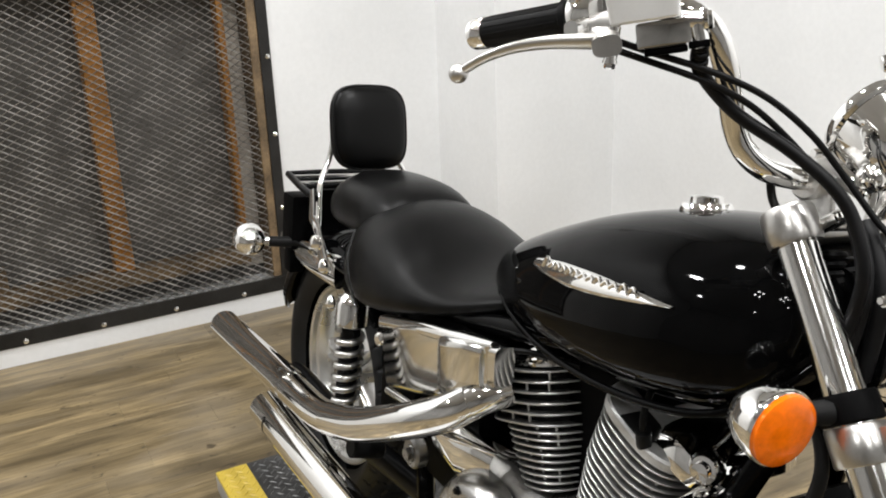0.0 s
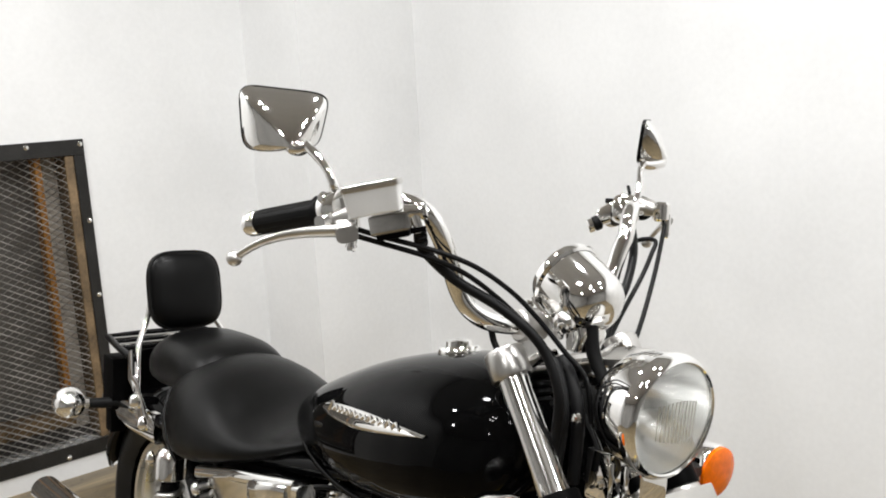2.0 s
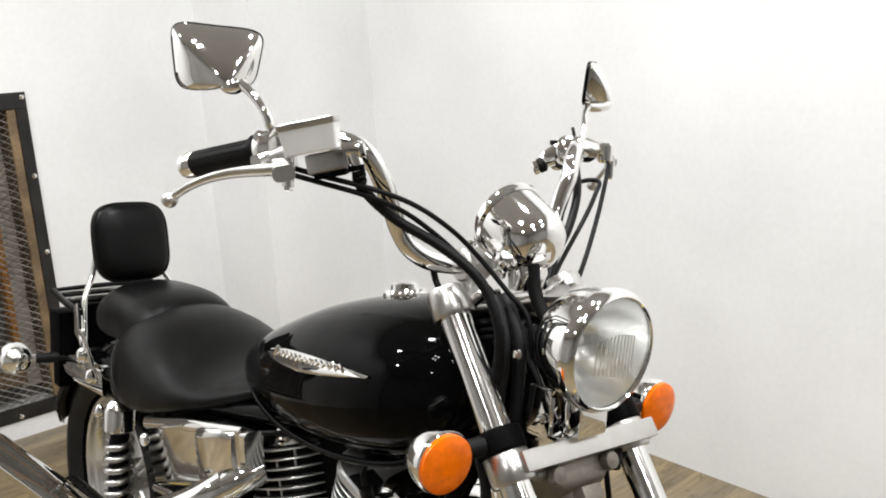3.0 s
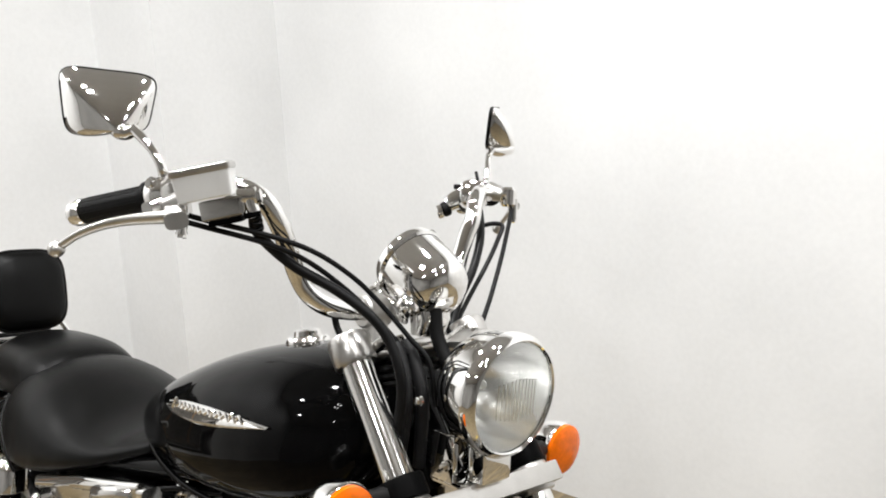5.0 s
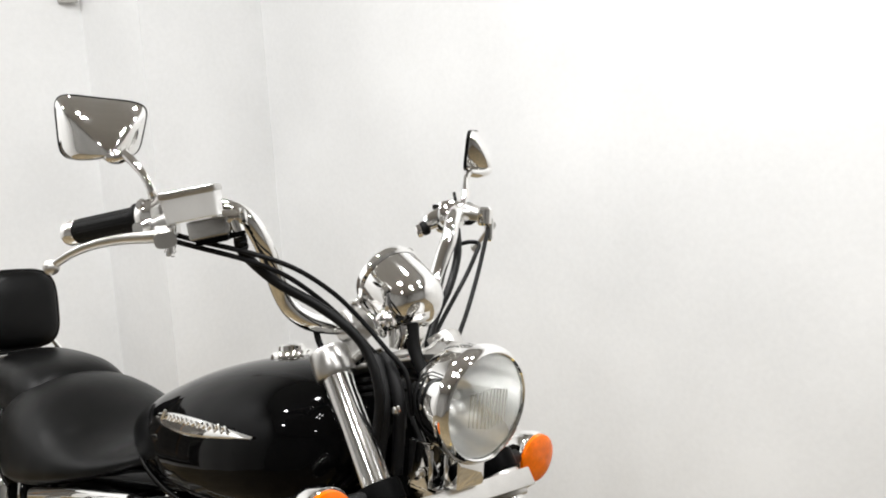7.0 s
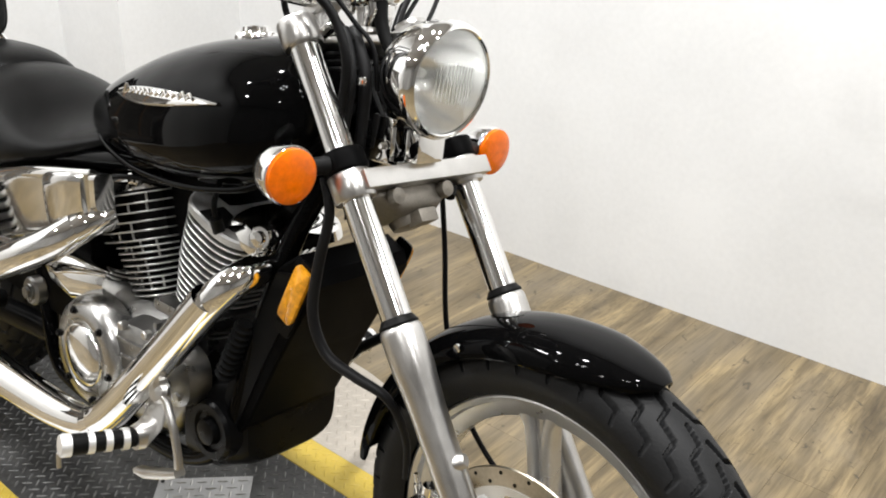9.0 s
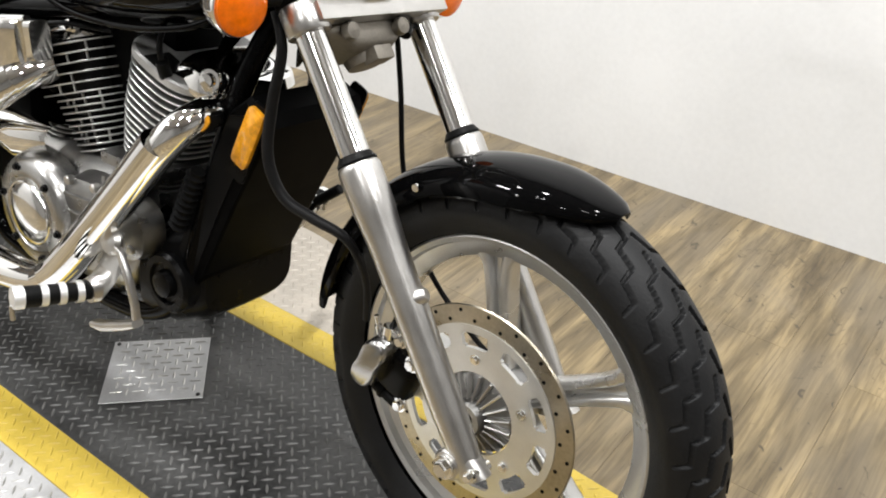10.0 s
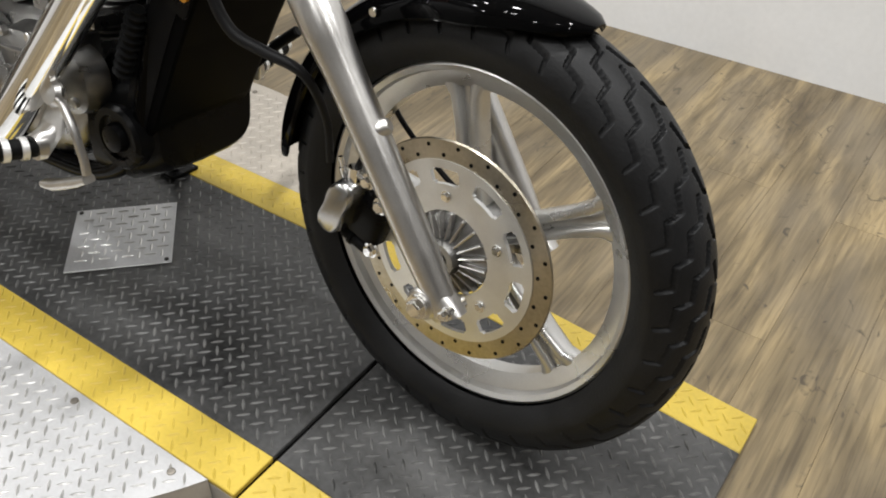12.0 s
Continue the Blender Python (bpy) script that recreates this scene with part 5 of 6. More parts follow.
    loft(bm, [((-0.352, 0.000, 1.002), (1, 0, 0.2), (-0.2, 0, 1), 0.020, 0.004, 5), ((-0.352, 0.030, 1.010), (1, 0, 0.2), (-0.2, 0, 1), 0.020, 0.010, 5), ((-0.352, 0.068, 1.008), (1, 0, 0.2), (-0.2, 0, 1), 0.018, 0.006, 5)], 20)
    lb = front(mpart("lamp_bracket", bm, ALU, "pale aluminium headlight bracket"))
    bm = fresh()
    bolt(bm, (-0.345, 0.030, 1.016), (0.3, -0.3, 0.9), 0.006, 0.006)
    part("bracket_bolt", bm, CHROME, lb)
    bm = fresh()
    for k in range(6):
        lathe(bm, [(0, 0.011), (0.0035, 0.0135), (0.007, 0.011)], axis(Vector((-0.404, -0.066, 0.915 + 0.010 * k)), (-0.2, 0, 1)), 18)
    front(mpart("rubber_bellows", bm, RUBBER, "black ribbed rubber boot"))


cables()


# ---- tank, seats, rear ----
def tank():
    bm = fresh()
    rows = [(-1.015, 0.792, 0.762, 0.030), (-1.00, 0.806, 0.748, 0.056), (-0.965, 0.829, 0.736, 0.086), (-0.91, 0.858, 0.727, 0.112), (-0.84, 0.890, 0.722, 0.135), (-0.76, 0.922, 0.720, 0.154), (-0.68, 0.946, 0.724, 0.166),
            (-0.60, 0.963, 0.732, 0.172), (-0.53, 0.972, 0.744, 0.171), (-0.47, 0.973, 0.760, 0.163), (-0.425, 0.967, 0.785, 0.147), (-0.398, 0.954, 0.815, 0.122), (-0.383, 0.934, 0.846, 0.087), (-0.377, 0.910, 0.872, 0.047)]
    pts, rad = spline([(r[0], r[1], r[2]) for r in rows], 3, [r[3] for r in rows])
    rings = []
    n = 56
    for q, w in zip(pts, rad):
        x, zt, zb = q
        mid = zb + (zt - zb) * 0.42
        ring = []
        for k in range(n):
            t = 2 * math.pi * k / n
            cu, su = math.cos(t), math.sin(t)
            p = 2.35
            y = w * math.copysign(abs(cu) ** (2 / p), cu)
            z = mid + (zt - mid if su > 0 else mid - zb) * math.copysign(abs(su) ** (2 / (2.2 if su > 0 else 3.0)), su)
            ring.append(bm.verts.new((x, y, z)))
        rings.append(ring)
    bridge(bm, rings, True)
    t = mpart("fuel_tank", bm, PAINT, "glossy black teardrop fuel tank")
    # seam flange along the lower edge
    for s in (-1, 1):
        bm = fresh()
        edge = [(r[0], s * (r[3] * 0.86), r[2] + 0.012) for r in rows[1:-1]]
        tube(bm, edge, 0.0052, 10, steps=5)
        part("seam_flange", bm, PAINT, t, "rolled tank seam")
    # filler cap
    bm = fresh()
    m = axis((-0.636, 0.004, 0.952), (-0.14, 0, 1))
    lathe(bm, [(0, 0.034), (0.004, 0.035), (0.010, 0.033), (0.013, 0.030), (0.013, 0.022), (0.020, 0.021), (0.023, 0.016), (0.023, 0.0)], m, 40, caps=False)
    cap = part("filler_cap", bm, CHROME, t, "chrome filler cap")
    # badge: a chrome wing with raised strokes, one each side
    for s in (-1, 1):
        bm = fresh()

        def on_side(x, z):
            w = np.interp(x, [r[0] for r in rows], [r[3] for r in rows])
            zt, zb = np.interp(x, [r[0] for r in rows], [r[1] for r in rows]), np.interp(x, [r[0] for r in rows], [r[2] for r in rows])
            mid = zb + (zt - zb) * 0.42
            f = (z - mid) / (zt - mid if z > mid else mid - zb)
            return w * max(0.05, 1 - abs(f) ** 2.3) ** (1 / 2.3)

        a, b = Vector((-0.795, 0, 0.850)), Vector((-0.505, 0, 0.886))
        secs = []
        for i in range(25):
            f = i / 24
            x, z = a.x + (b.x - a.x) * f, a.z + (b.z - a.z) * f
            hgt = 0.017 * math.sin(math.pi * min(1, 0.06 + f * 0.95)) ** 0.7 * (1 - 0.45 * f)
            secs.append((Vector((x, s * (on_side(x, z) + 0.001), z)), Vector((0, s, -0.25)).normalized(), Vector((0.1, -0.25 * s, 1)).normalized(), 0.005, max(hgt, 0.001), 2))
        loft(bm, secs, 14)
        badge = part("tank_badge", bm, CHROME, t, "chrome wing-shaped tank badge")
        rnd = random.Random(3)
        for i in range(13):
            f = 0.14 + 0.055 * i
            x, z = a.x + (b.x - a.x) * f, a.z + (b.z - a.z) * f + 0.005
            h = 0.011 if i == 0 else 0.0045 + 0.003 * rnd.random()
            yb = s * (on_side(x, z) + 0.006)
            bm = fresh()
            tube(bm, [(x - 0.008, yb, z - h * 0.5), (x, yb - s * 0.001, z + h * 0.8), (x + 0.006, yb, z + h * 0.2), (x + 0.010, yb, z - h * 0.4)], 0.0024, 8, steps=4)
            part("badge_stroke", bm, CHROME, badge)
    return t


tank()


def pad(rows, n=44, p=2.6, under=0.35):
    """A cushion lofted along x: (x, top, bottom, half width, crown)."""
    bm = fresh()
    pts, rad = spline([(r[0], r[1], r[2]) for r in rows], 4, [r[3] for r in rows])
    rings = []
    for q, w in zip(pts, rad):
        x, zt, zb = q
        mid = zb + (zt - zb) * under
        ring = []
        for k in range(n):
            t = 2 * math.pi * k / n
            cu, su = math.cos(t), math.sin(t)
            y = w * math.copysign(abs(cu) ** (2 / p), cu)
            z = mid + (zt - mid if su > 0 else mid - zb) * math.copysign(abs(su) ** (2 / (p if su > 0 else 4.5)), su)
            ring.append(bm.verts.new((x, y, z)))
        rings.append(ring)
    bridge(bm, rings, True)
    return bm


def seats():
    rows = [(-0.885, 0.764, 0.740, 0.050), (-0.91, 0.766, 0.728, 0.085), (-0.96, 0.754, 0.706, 0.115), (-1.03, 0.738, 0.680, 0.145), (-1.11, 0.748, 0.652, 0.168), (-1.19, 0.778, 0.624, 0.180), (-1.27, 0.802, 0.604, 0.183), (-1.34, 0.808, 0.598, 0.176), (-1.395, 0.796, 0.602, 0.160), (-1.430, 0.764, 0.615, 0.135), (-1.450, 0.702, 0.64, 0.09)]
    s = mpart("rider_seat", pad(rows, p=2.1), LEATHER, "smooth black vinyl rider seat")
    for sg in (-1, 1):
        bm = fresh()
        tube(bm, [(-1.375, sg * 0.150, 0.745), (-1.345, sg * 0.176, 0.700), (-1.31, sg * 0.183, 0.655), (-1.28, sg * 0.178, 0.618)], 0.0025, 8)
        part("piping", bm, LEATHER, s, "stitched seam")
    rows = [(-1.33, 0.799, 0.74, 0.095), (-1.36, 0.818, 0.72, 0.112), (-1.42, 0.830, 0.71, 0.122), (-1.52, 0.829, 0.70, 0.120), (-1.58, 0.820, 0.70, 0.114), (-1.625, 0.799, 0.705, 0.10), (-1.645, 0.769, 0.72, 0.07)]
    p = mpart("pillion_seat", pad(rows, p=2.3), LEATHER, "smooth black vinyl pillion seat")
    # backrest cushion
    c, n = Vector((-1.665, 0, 0.900)), Vector((0.97, 0, 0.22)).normalized()
    up = Vector((-0.22, 0, 0.97))
    bm = fresh()
    secs = []
    for t, a, b in ((-0.026, 0.074, 0.079), (-0.020, 0.086, 0.091), (-0.004, 0.091, 0.096), (0.012, 0.088, 0.093), (0.024, 0.078, 0.084), (0.031, 0.060, 0.070), (0.034, 0.030, 0.038), (0.0345, 0.004, 0.005)):
        secs.append((c + n * t, Vector((0, 1, 0)), up, a, b, 3.6))
    loft(bm, secs, 56)
    b = mpart("backrest", bm, LEATHER, "padded black vinyl passenger backrest")
    bm = fresh()
    ring = [c + n * 0.012 + Vector((0, 1, 0)) * 0.0885 * math.copysign(abs(math.cos(t)) ** 0.555, math.cos(t)) + up * 0.0935 * math.copysign(abs(math.sin(t)) ** 0.555, math.sin(t)) for t in np.linspace(0, 2 * math.pi, 49)]
    tube(bm, ring, 0.0022, 6, smooth=False, caps=False)
    part("piping", bm, LEATHER, b, "sewn piping")


seats()


def sissy_bar():
    for s in (-1, 1):
        bm = fresh()
        tube(bm, [(-1.685, s * 0.075, 0.872), (-1.683, s * 0.084, 0.827), (-1.662, s * 0.112, 0.772), (-1.627, s * 0.127, 0.702), (-1.590, s * 0.140, 0.682), (-1.545, s * 0.142, 0.650)], 0.0065, 12)
        bar = mpart("backrest_bar", bm, CHROME, "slim chrome backrest upright")
        bm = fresh()
        rows = [((-1.610, s * 0.150, 0.772), 0.012), ((-1.605, s * 0.150, 0.712), 0.016), ((-1.580, s * 0.150, 0.702), 0.018), ((-1.535, s * 0.150, 0.642), 0.02), ((-1.500, s * 0.150, 0.618), 0.014)]
        loft(bm, [(Vector(q), Vector((1, 0, 0.6)).normalized(), Vector((0, 1, 0)), w, 0.003, 4) for q, w in rows], 12)
        part("side_bracket", bm, CHROME, bar, "flat steel side bracket")
        for q in ((-1.565, 0.153, 0.667), (-1.515, 0.153, 0.629), (-1.470, 0.150, 0.562)):
            bm = fresh()
            lathe(bm, [(0, 0.016), (0.004, 0.017), (0.010, 0.014), (0.014, 0.008), (0.015, 0.0)], axis((q[0], s * q[1], q[2]), (0, s, 0)), 18, caps=False)
            part("acorn_nut", bm, CHROME, bar, "chrome dome nut")
    # luggage rack
    bm = fresh()
    tube(bm, [(-1.615, -0.140, 0.752), (-1.705, -0.140, 0.758), (-1.835, -0.125, 0.762)], 0.008, 10)
    rack = mpart("luggage_rack", bm, SATIN, "black tube luggage rack behind the seat")
    bm = fresh()
    tube(bm, [(-1.615, 0.140, 0.752), (-1.705, 0.140, 0.758), (-1.835, 0.125, 0.762)], 0.008, 10)
    part("rack_rail", bm, SATIN, rack)
    for k in range(5):
        bm = fresh()
        x = -1.705 - 0.032 * k
        z = 0.758 + 0.001 * k
        y = 0.138 - 0.003 * k
        tube(bm, [(x, -y, z), (x, y, z)], 0.0055, 10, smooth=False)
        part("rack_bar", bm, CHROME if k % 2 else SATIN, rack)
    bm = fresh()
    tube(bm, [(-1.835, -0.125, 0.762), (-1.845, 0, 0.763), (-1.835, 0.125, 0.762)], 0.007, 10)
    part("rack_end", bm, SATIN, rack)


sissy_bar()

RWC = Vector((-1.63, 0, 0.318))


def rear_end():
    cast_wheel("rear_wheel", RWC, 0.214, 0.050, moto, 5, 40, "silver cast alloy rear rim").name = "rear_wheel_rim"
    tyre("rear_tyre", RWC, 0.318, 0.082, 0.098, "wide black rear tyre", moto, nu=500, pitch=0.055)
    bm = fender("rear_fender", RWC, 0.352, 40, 168, 0.108, 0.075, PAINT, "", tip0=0.9, tip1=0.7, n=36)
    f = mpart("rear_fender", bm, PAINT, "glossy black rear mudguard")
    for s in (-1, 1):
        bm = fresh()
        loft(bm, [((-1.50, s * 0.125, 0.615), (0, 1, 0), (0, 0, 1), 0.012, 0.036, 3), ((-1.62, s * 0.132, 0.612), (0, 1, 0), (0, 0, 1), 0.014, 0.034, 3), ((-1.80, s * 0.125, 0.60), (0, 1, 0), (0, 0, 1), 0.012, 0.028, 3), ((-1.90, s * 0.11, 0.585), (0, 1, 0), (0, 0, 1), 0.008, 0.018, 3)], 14)
        part("fender_strut", bm, CHROME, f, "chrome fender strut")
    # tail lamp and plate bracket
    bm = fresh()
    box(bm, (-1.94, -0.055, 0.62), (-1.88, 0.055, 0.70), 0.016)
    tl = mpart("tail_lamp", bm, RED, "red tail lamp")
    bm = fresh()
    box(bm, (-1.895, -0.075, 0.56), (-1.84, 0.075, 0.72), 0.014)
    part("lamp_housing", bm, PLASTIC, tl, "black plastic lamp housing")
    bm = fresh()
    box(bm, (-1.80, -0.150, 0.600), (-1.73, -0.10, 0.73), 0.012)
    box(bm, (-1.79, -0.145, 0.540), (-1.75, -0.11, 0.597), 0.006)
    part("plate_bracket", bm, PLASTIC, tl, "black plastic bracket")
    for s in (-1, 1):
        signal((-1.785, s * 0.236, 0.622), (-1, 0.0, 0.0), (-1.74, s * 0.130, 0.618), "rear_turn_signal", ORANGE, "round chrome turn signal facing back", 0.037, False, 0.012)
    # swing arm
    for s in (-1, 1):
        bm = fresh()
        loft(bm, [((-1.10, s * 0.10, 0.31), (0, 1, 0), (0, 0, 1), 0.018, 0.026, 3), ((-1.35, s * 0.135, 0.31), (0, 1, 0), (0, 0, 1), 0.018, 0.026, 3), ((-1.63, s * 0.145, 0.318), (0, 1, 0), (0, 0, 1), 0.018, 0.028, 3), ((-1.69, s * 0.145, 0.318), (0, 1, 0), (0, 0, 1), 0.014, 0.020, 3)], 16)
        arm = mpart("swing_arm", bm, SATIN, "black steel swing arm")
        bm = fresh()
        bolt(bm, (-1.63, s * 0.162, 0.318), (0, s, 0), 0.015, 0.014)
        part("rear_axle_nut", bm, CHROME, arm)
        # shock absorber
        a, b = Vector((-1.352, s * 0.166, 0.352)), Vector((-1.352, s * 0.156, 0.592))
        d = (b - a).normalized()
        bm = fresh()
        cyl(bm, a, b, 0.020, 18)
        sh = mpart("shock_absorber", bm, SATIN, "black shock absorber with a pale spring")
        bm = fresh()
        coil = []
        for k in range(0, 6 * 16 + 1):
            t = k / (6 * 16)
            an = 2 * math.pi * 6 * t
            mm = axis(a + d * (0.045 + 0.15 * t), d)
            coil.append(mm @ Vector((0.0245 * math.cos(an), 0.0245 * math.sin(an), 0)))
        tube(bm, coil, 0.0068, 10, smooth=False)
        part("spring", bm, ALU, sh, "pale coil spring")
        bm = fresh()
        lathe(bm, [(0.205, 0.030), (0.208, 0.033), (0.25, 0.033), (0.262, 0.028), (0.27, 0.018)], axis(a, d), 28)
        part("top_cover", bm, CHROME, sh, "chrome top cover")
        bm = fresh()
        cyl(bm, b + Vector((0, -0.02, 0)), b + Vector((0, 0.02, 0)), 0.024, 24, bevel=0.004)
        part("top_eye", bm, CHROME, sh)
        bm = fresh()
        cyl(bm, a + Vector((0, -0.018, 0)), a + Vector((0, 0.018, 0)), 0.021, 22, bevel=0.004)
        part("lower_eye", bm, CHROME, sh)


rear_end()


# ---- engine ----


def cylinder(name, lean, base, label, lower, upper, back=0.0, p=3.0):
    """A finned cylinder and head; lean: degrees ahead of upright; lower, upper: fin count, pitch, half length and half width at both ends."""
    d = Vector((math.sin(radians(lean)), 0, math.cos(radians(lean))))
    f = Vector((math.cos(radians(lean)), 0, -math.sin(radians(lean))))
    base = Vector(base)
    fins = []
    h = 0.0
    for (count, pitch, a0, b0, a1, b1), off in ((lower, 0.0), (upper, back)):
        for k in range(count):
            t = k / max(1, count - 1)
            fins.append((h, a0 + (a1 - a0) * t, b0 + (b1 - b0) * t, f * off))
            h += pitch
    Y = Vector((0, 1, 0))
    bm = fresh()
    loft(bm, [(base + d * (q - 0.004) + o, f, Y, a - 0.026, b - 0.026, p) for q, a, b, o in fins] + [(base + d * h + fins[-1][3], f, Y, fins[-1][1] - 0.026, fins[-1][2] - 0.026, p)], 32)
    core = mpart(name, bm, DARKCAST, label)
    rot = Matrix((f, Y, d)).transposed().to_4x4()
    th = 0.0014
    X = Vector((1, 0, 0))
    for q, a, b, o in fins:
        bm = fresh()
        loft(bm, [(Vector((0, 0, z)), X, Y, a - 0.002, b - 0.002, p) for z in (-th * 0.8, th * 0.8)], 44)
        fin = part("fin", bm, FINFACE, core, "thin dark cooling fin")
        fin.matrix_basis = Matrix.Translation(base + d * q + o) @ rot
        bm = fresh()
        rings = []
        for z, c in ((-th, 0.0035), (-th, 0.0006), (-th * 0.5, 0), (th * 0.5, 0), (th, 0.0006), (th, 0.0035)):
            ring = []
            for k in range(44):
                u, w = math.cos(2 * math.pi * k / 44), math.sin(2 * math.pi * k / 44)
                ring.append(bm.verts.new(((a - c) * math.copysign(abs(u) ** (2 / p), u), (b - c) * math.copysign(abs(w) ** (2 / p), w), z)))
            rings.append(ring)
        bridge(bm, rings, loop=True)
        part("fin_edge", bm, FIN, fin, "bright machined fin edge")
    # short ties between the fins, set back from their edges
    rnd = random.Random(int(abs(lean)))
    for n in range(len(fins) - 1):
        q, a, b, o = fins[n]
        for u in (-0.62, -0.2, 0.22, 0.64):
            if rnd.random() < 0.5:
                bm = fresh()
                g = base + o + f * (a * (u + 0.05 * rnd.random())) + Vector((0, -(b * (1 - abs(u) ** p) ** (1 / p) - 0.016), 0))
                cyl(bm, g + d * q, g + d * fins[n + 1][0], 0.0022, 8)
                part("fin_tie", bm, FIN, core)
    return core, base, d, f, h


def engine():
    core, base, d, f, top = cylinder("rear_cylinder", -19, (-0.799, 0, 0.487), "black-cored rear cylinder with bright cooling fins", (9, 0.0110, 0.058, 0.094, 0.084, 0.104), (6, 0.0160, 0.104, 0.107, 0.108, 0.107), -0.020)
    base -= f * 0.020
    bm = fresh()
    loft(bm, [(base + d * (top - 0.010), f, Vector((0, 1, 0)), 0.088, 0.094, 4), (base + d * (top + 0.004), f, Vector((0, 1, 0)), 0.088, 0.094, 4), (base + d * (top + 0.018), f, Vector((0, 1, 0)), 0.078, 0.088, 4), (base + d * (top + 0.034), f, Vector((0, 1, 0)), 0.055, 0.070, 3), (base + d * (top + 0.040), f, Vector((0, 1, 0)), 0.02, 0.03, 3)], 36)
    hc = mpart("rear_head_cover", bm, CHROME, "chrome cylinder head cover")
    for u in (-0.045, 0.045):
        bm = fresh()
        bolt(bm, base + d * (top + 0.008) + f * u * 1.35 + Vector((0, -0.086, 0)), (0, -1, 0.3), 0.011, 0.014)
        part("cover_bolt", bm, CHROME, hc)
    bm = fresh()
    q = base + d * 0.130 + Vector((0, -0.108, 0)) - f * 0.030
    tube(bm, [q, q + Vector((-0.005, -0.012, 0.04)), q + Vector((0.015, -0.014, 0.085)), q + Vector((0.06, 0.0, 0.105)), q + Vector((0.12, 0.05, 0.10))], 0.0045, 10)
    part("spark_lead", bm, CABLE, hc, "black spark plug lead")
    bm = fresh()
    cyl(bm, q + Vector((0, 0.02, -0.02)), q + Vector((0, -0.008, 0.012)), 0.010, 14)
    part("plug_cap", bm, RUBBER, hc, "black plug cap")
    core, base, d, f, top = cylinder("front_cylinder", 19, (-0.672, 0, 0.480), "black-cored front cylinder with bright cooling fins", (9, 0.0128, 0.058, 0.098, 0.076, 0.108), (7, 0.0130, 0.080, 0.109, 0.086, 0.110))
    bm = fresh()
    loft(bm, [(base + d * (top + z), f, Vector((0, 1, 0)), a, b, 3.2) for z, a, b in ((-0.004, 0.084, 0.108), (-0.003, 0.086, 0.110), (0.008, 0.086, 0.110), (0.011, 0.083, 0.107))], 40)
    plate = mpart("front_head_plate", bm, PALEFIN, "grey cast cylinder head plate")
    bm = fresh()
    box(bm, (-0.022, -0.106, 0.006), (0.030, -0.060, 0.013), 0.002, Matrix.Translation(base + d * top) @ Matrix((f, Vector((0, 1, 0)), d)).transposed().to_4x4())
    part("plug_well", bm, DARKCAST, plate, "dark plug well")
    base += f * 0.060
    top += 0.004
    bm = fresh()
    loft(bm, [(base + d * (top + z) + f * u, f, Vector((0, 1, 0)), a, b, p) for z, u, a, b, p in ((0.0, 0.0, 0.056, 0.090, 4), (0.016, 0.006, 0.058, 0.092, 4), (0.034, 0.010, 0.050, 0.084, 3.4), (0.048, 0.010, 0.030, 0.056, 3), (0.053, 0.010, 0.012, 0.02, 3))], 36)
    hc = mpart("front_head_cover", bm, CHROME, "chrome cylinder head cover")
    bm = fresh()
    lathe(bm, [(0, 0.022), (0.008, 0.021), (0.014, 0.016), (0.017, 0.0)], axis(Vector((-0.482, -0.090, 0.690)), (0.3, -1, 0.1)), 24, caps=False)
    lathe(bm, [(0.016, 0.011), (0.024, 0.010), (0.026, 0.0)], axis(Vector((-0.482, -0.090, 0.690)), (0.3, -1, 0.1)), 20, caps=False)
    part("cover_boss", bm, CHROME, hc)
    bm = fresh()
    q = base + d * (top - 0.002) + Vector((0, -0.098, 0)) - f * 0.034
    cyl(bm, q, q + Vector((0.012, -0.018, 0.032)), 0.010, 14)
    tube(bm, [q + Vector((0.012, -0.018, 0.032)), q + Vector((0.01, -0.018, 0.06)), q + Vector((-0.01, 0.02, 0.10)), q + Vector((-0.01, 0.06, 0.12))], 0.0045, 10)
    part("plug_cap", bm, RUBBER, hc, "black plug cap and lead")
    # crankcase
    bm = fresh()
    loft(bm, [((-0.640, 0, 0.385), (0, 1, 0), (0, 0, 1), 0.105, 0.090, 3), ((-0.660, 0, 0.375), (0, 1, 0), (0, 0, 1), 0.122, 0.118, 3.5), ((-0.735, 0, 0.362), (0, 1, 0), (0, 0, 1), 0.130, 0.135, 3.5), ((-0.905, 0, 0.362), (0, 1, 0), (0, 0, 1), 0.128, 0.125, 3.5), ((-1.025, 0, 0.372), (0, 1, 0), (0, 0, 1), 0.10, 0.10, 3)], 36)
    case = mpart("crankcase", bm, CAST, "cast aluminium crankcase")
    bm = fresh()
    m = axis((-0.860, -0.118, 0.372), (0, -1, 0))
    lathe(bm, [(0, 0.108), (0.030, 0.105), (0.046, 0.096), (0.052, 0.086), (0.052, 0.068), (0.048, 0.064), (0.048, 0.0)], m, 56, caps=False)
    cc = mpart("clutch_cover", bm, COVER, "satin round clutch cover")
    bm = fresh()
    lathe(bm, [(0.046, 0.0600), (0.053, 0.0600), (0.056, 0.0580), (0.0555, 0.0560), (0.057, 0.0545), (0.062, 0.042), (0.064, 0.022), (0.0645, 0.0)], m, 56, caps=False)
    part("cover_face", bm, STEEL_TUBE, cc, "polished round cover face")
    bm = fresh()
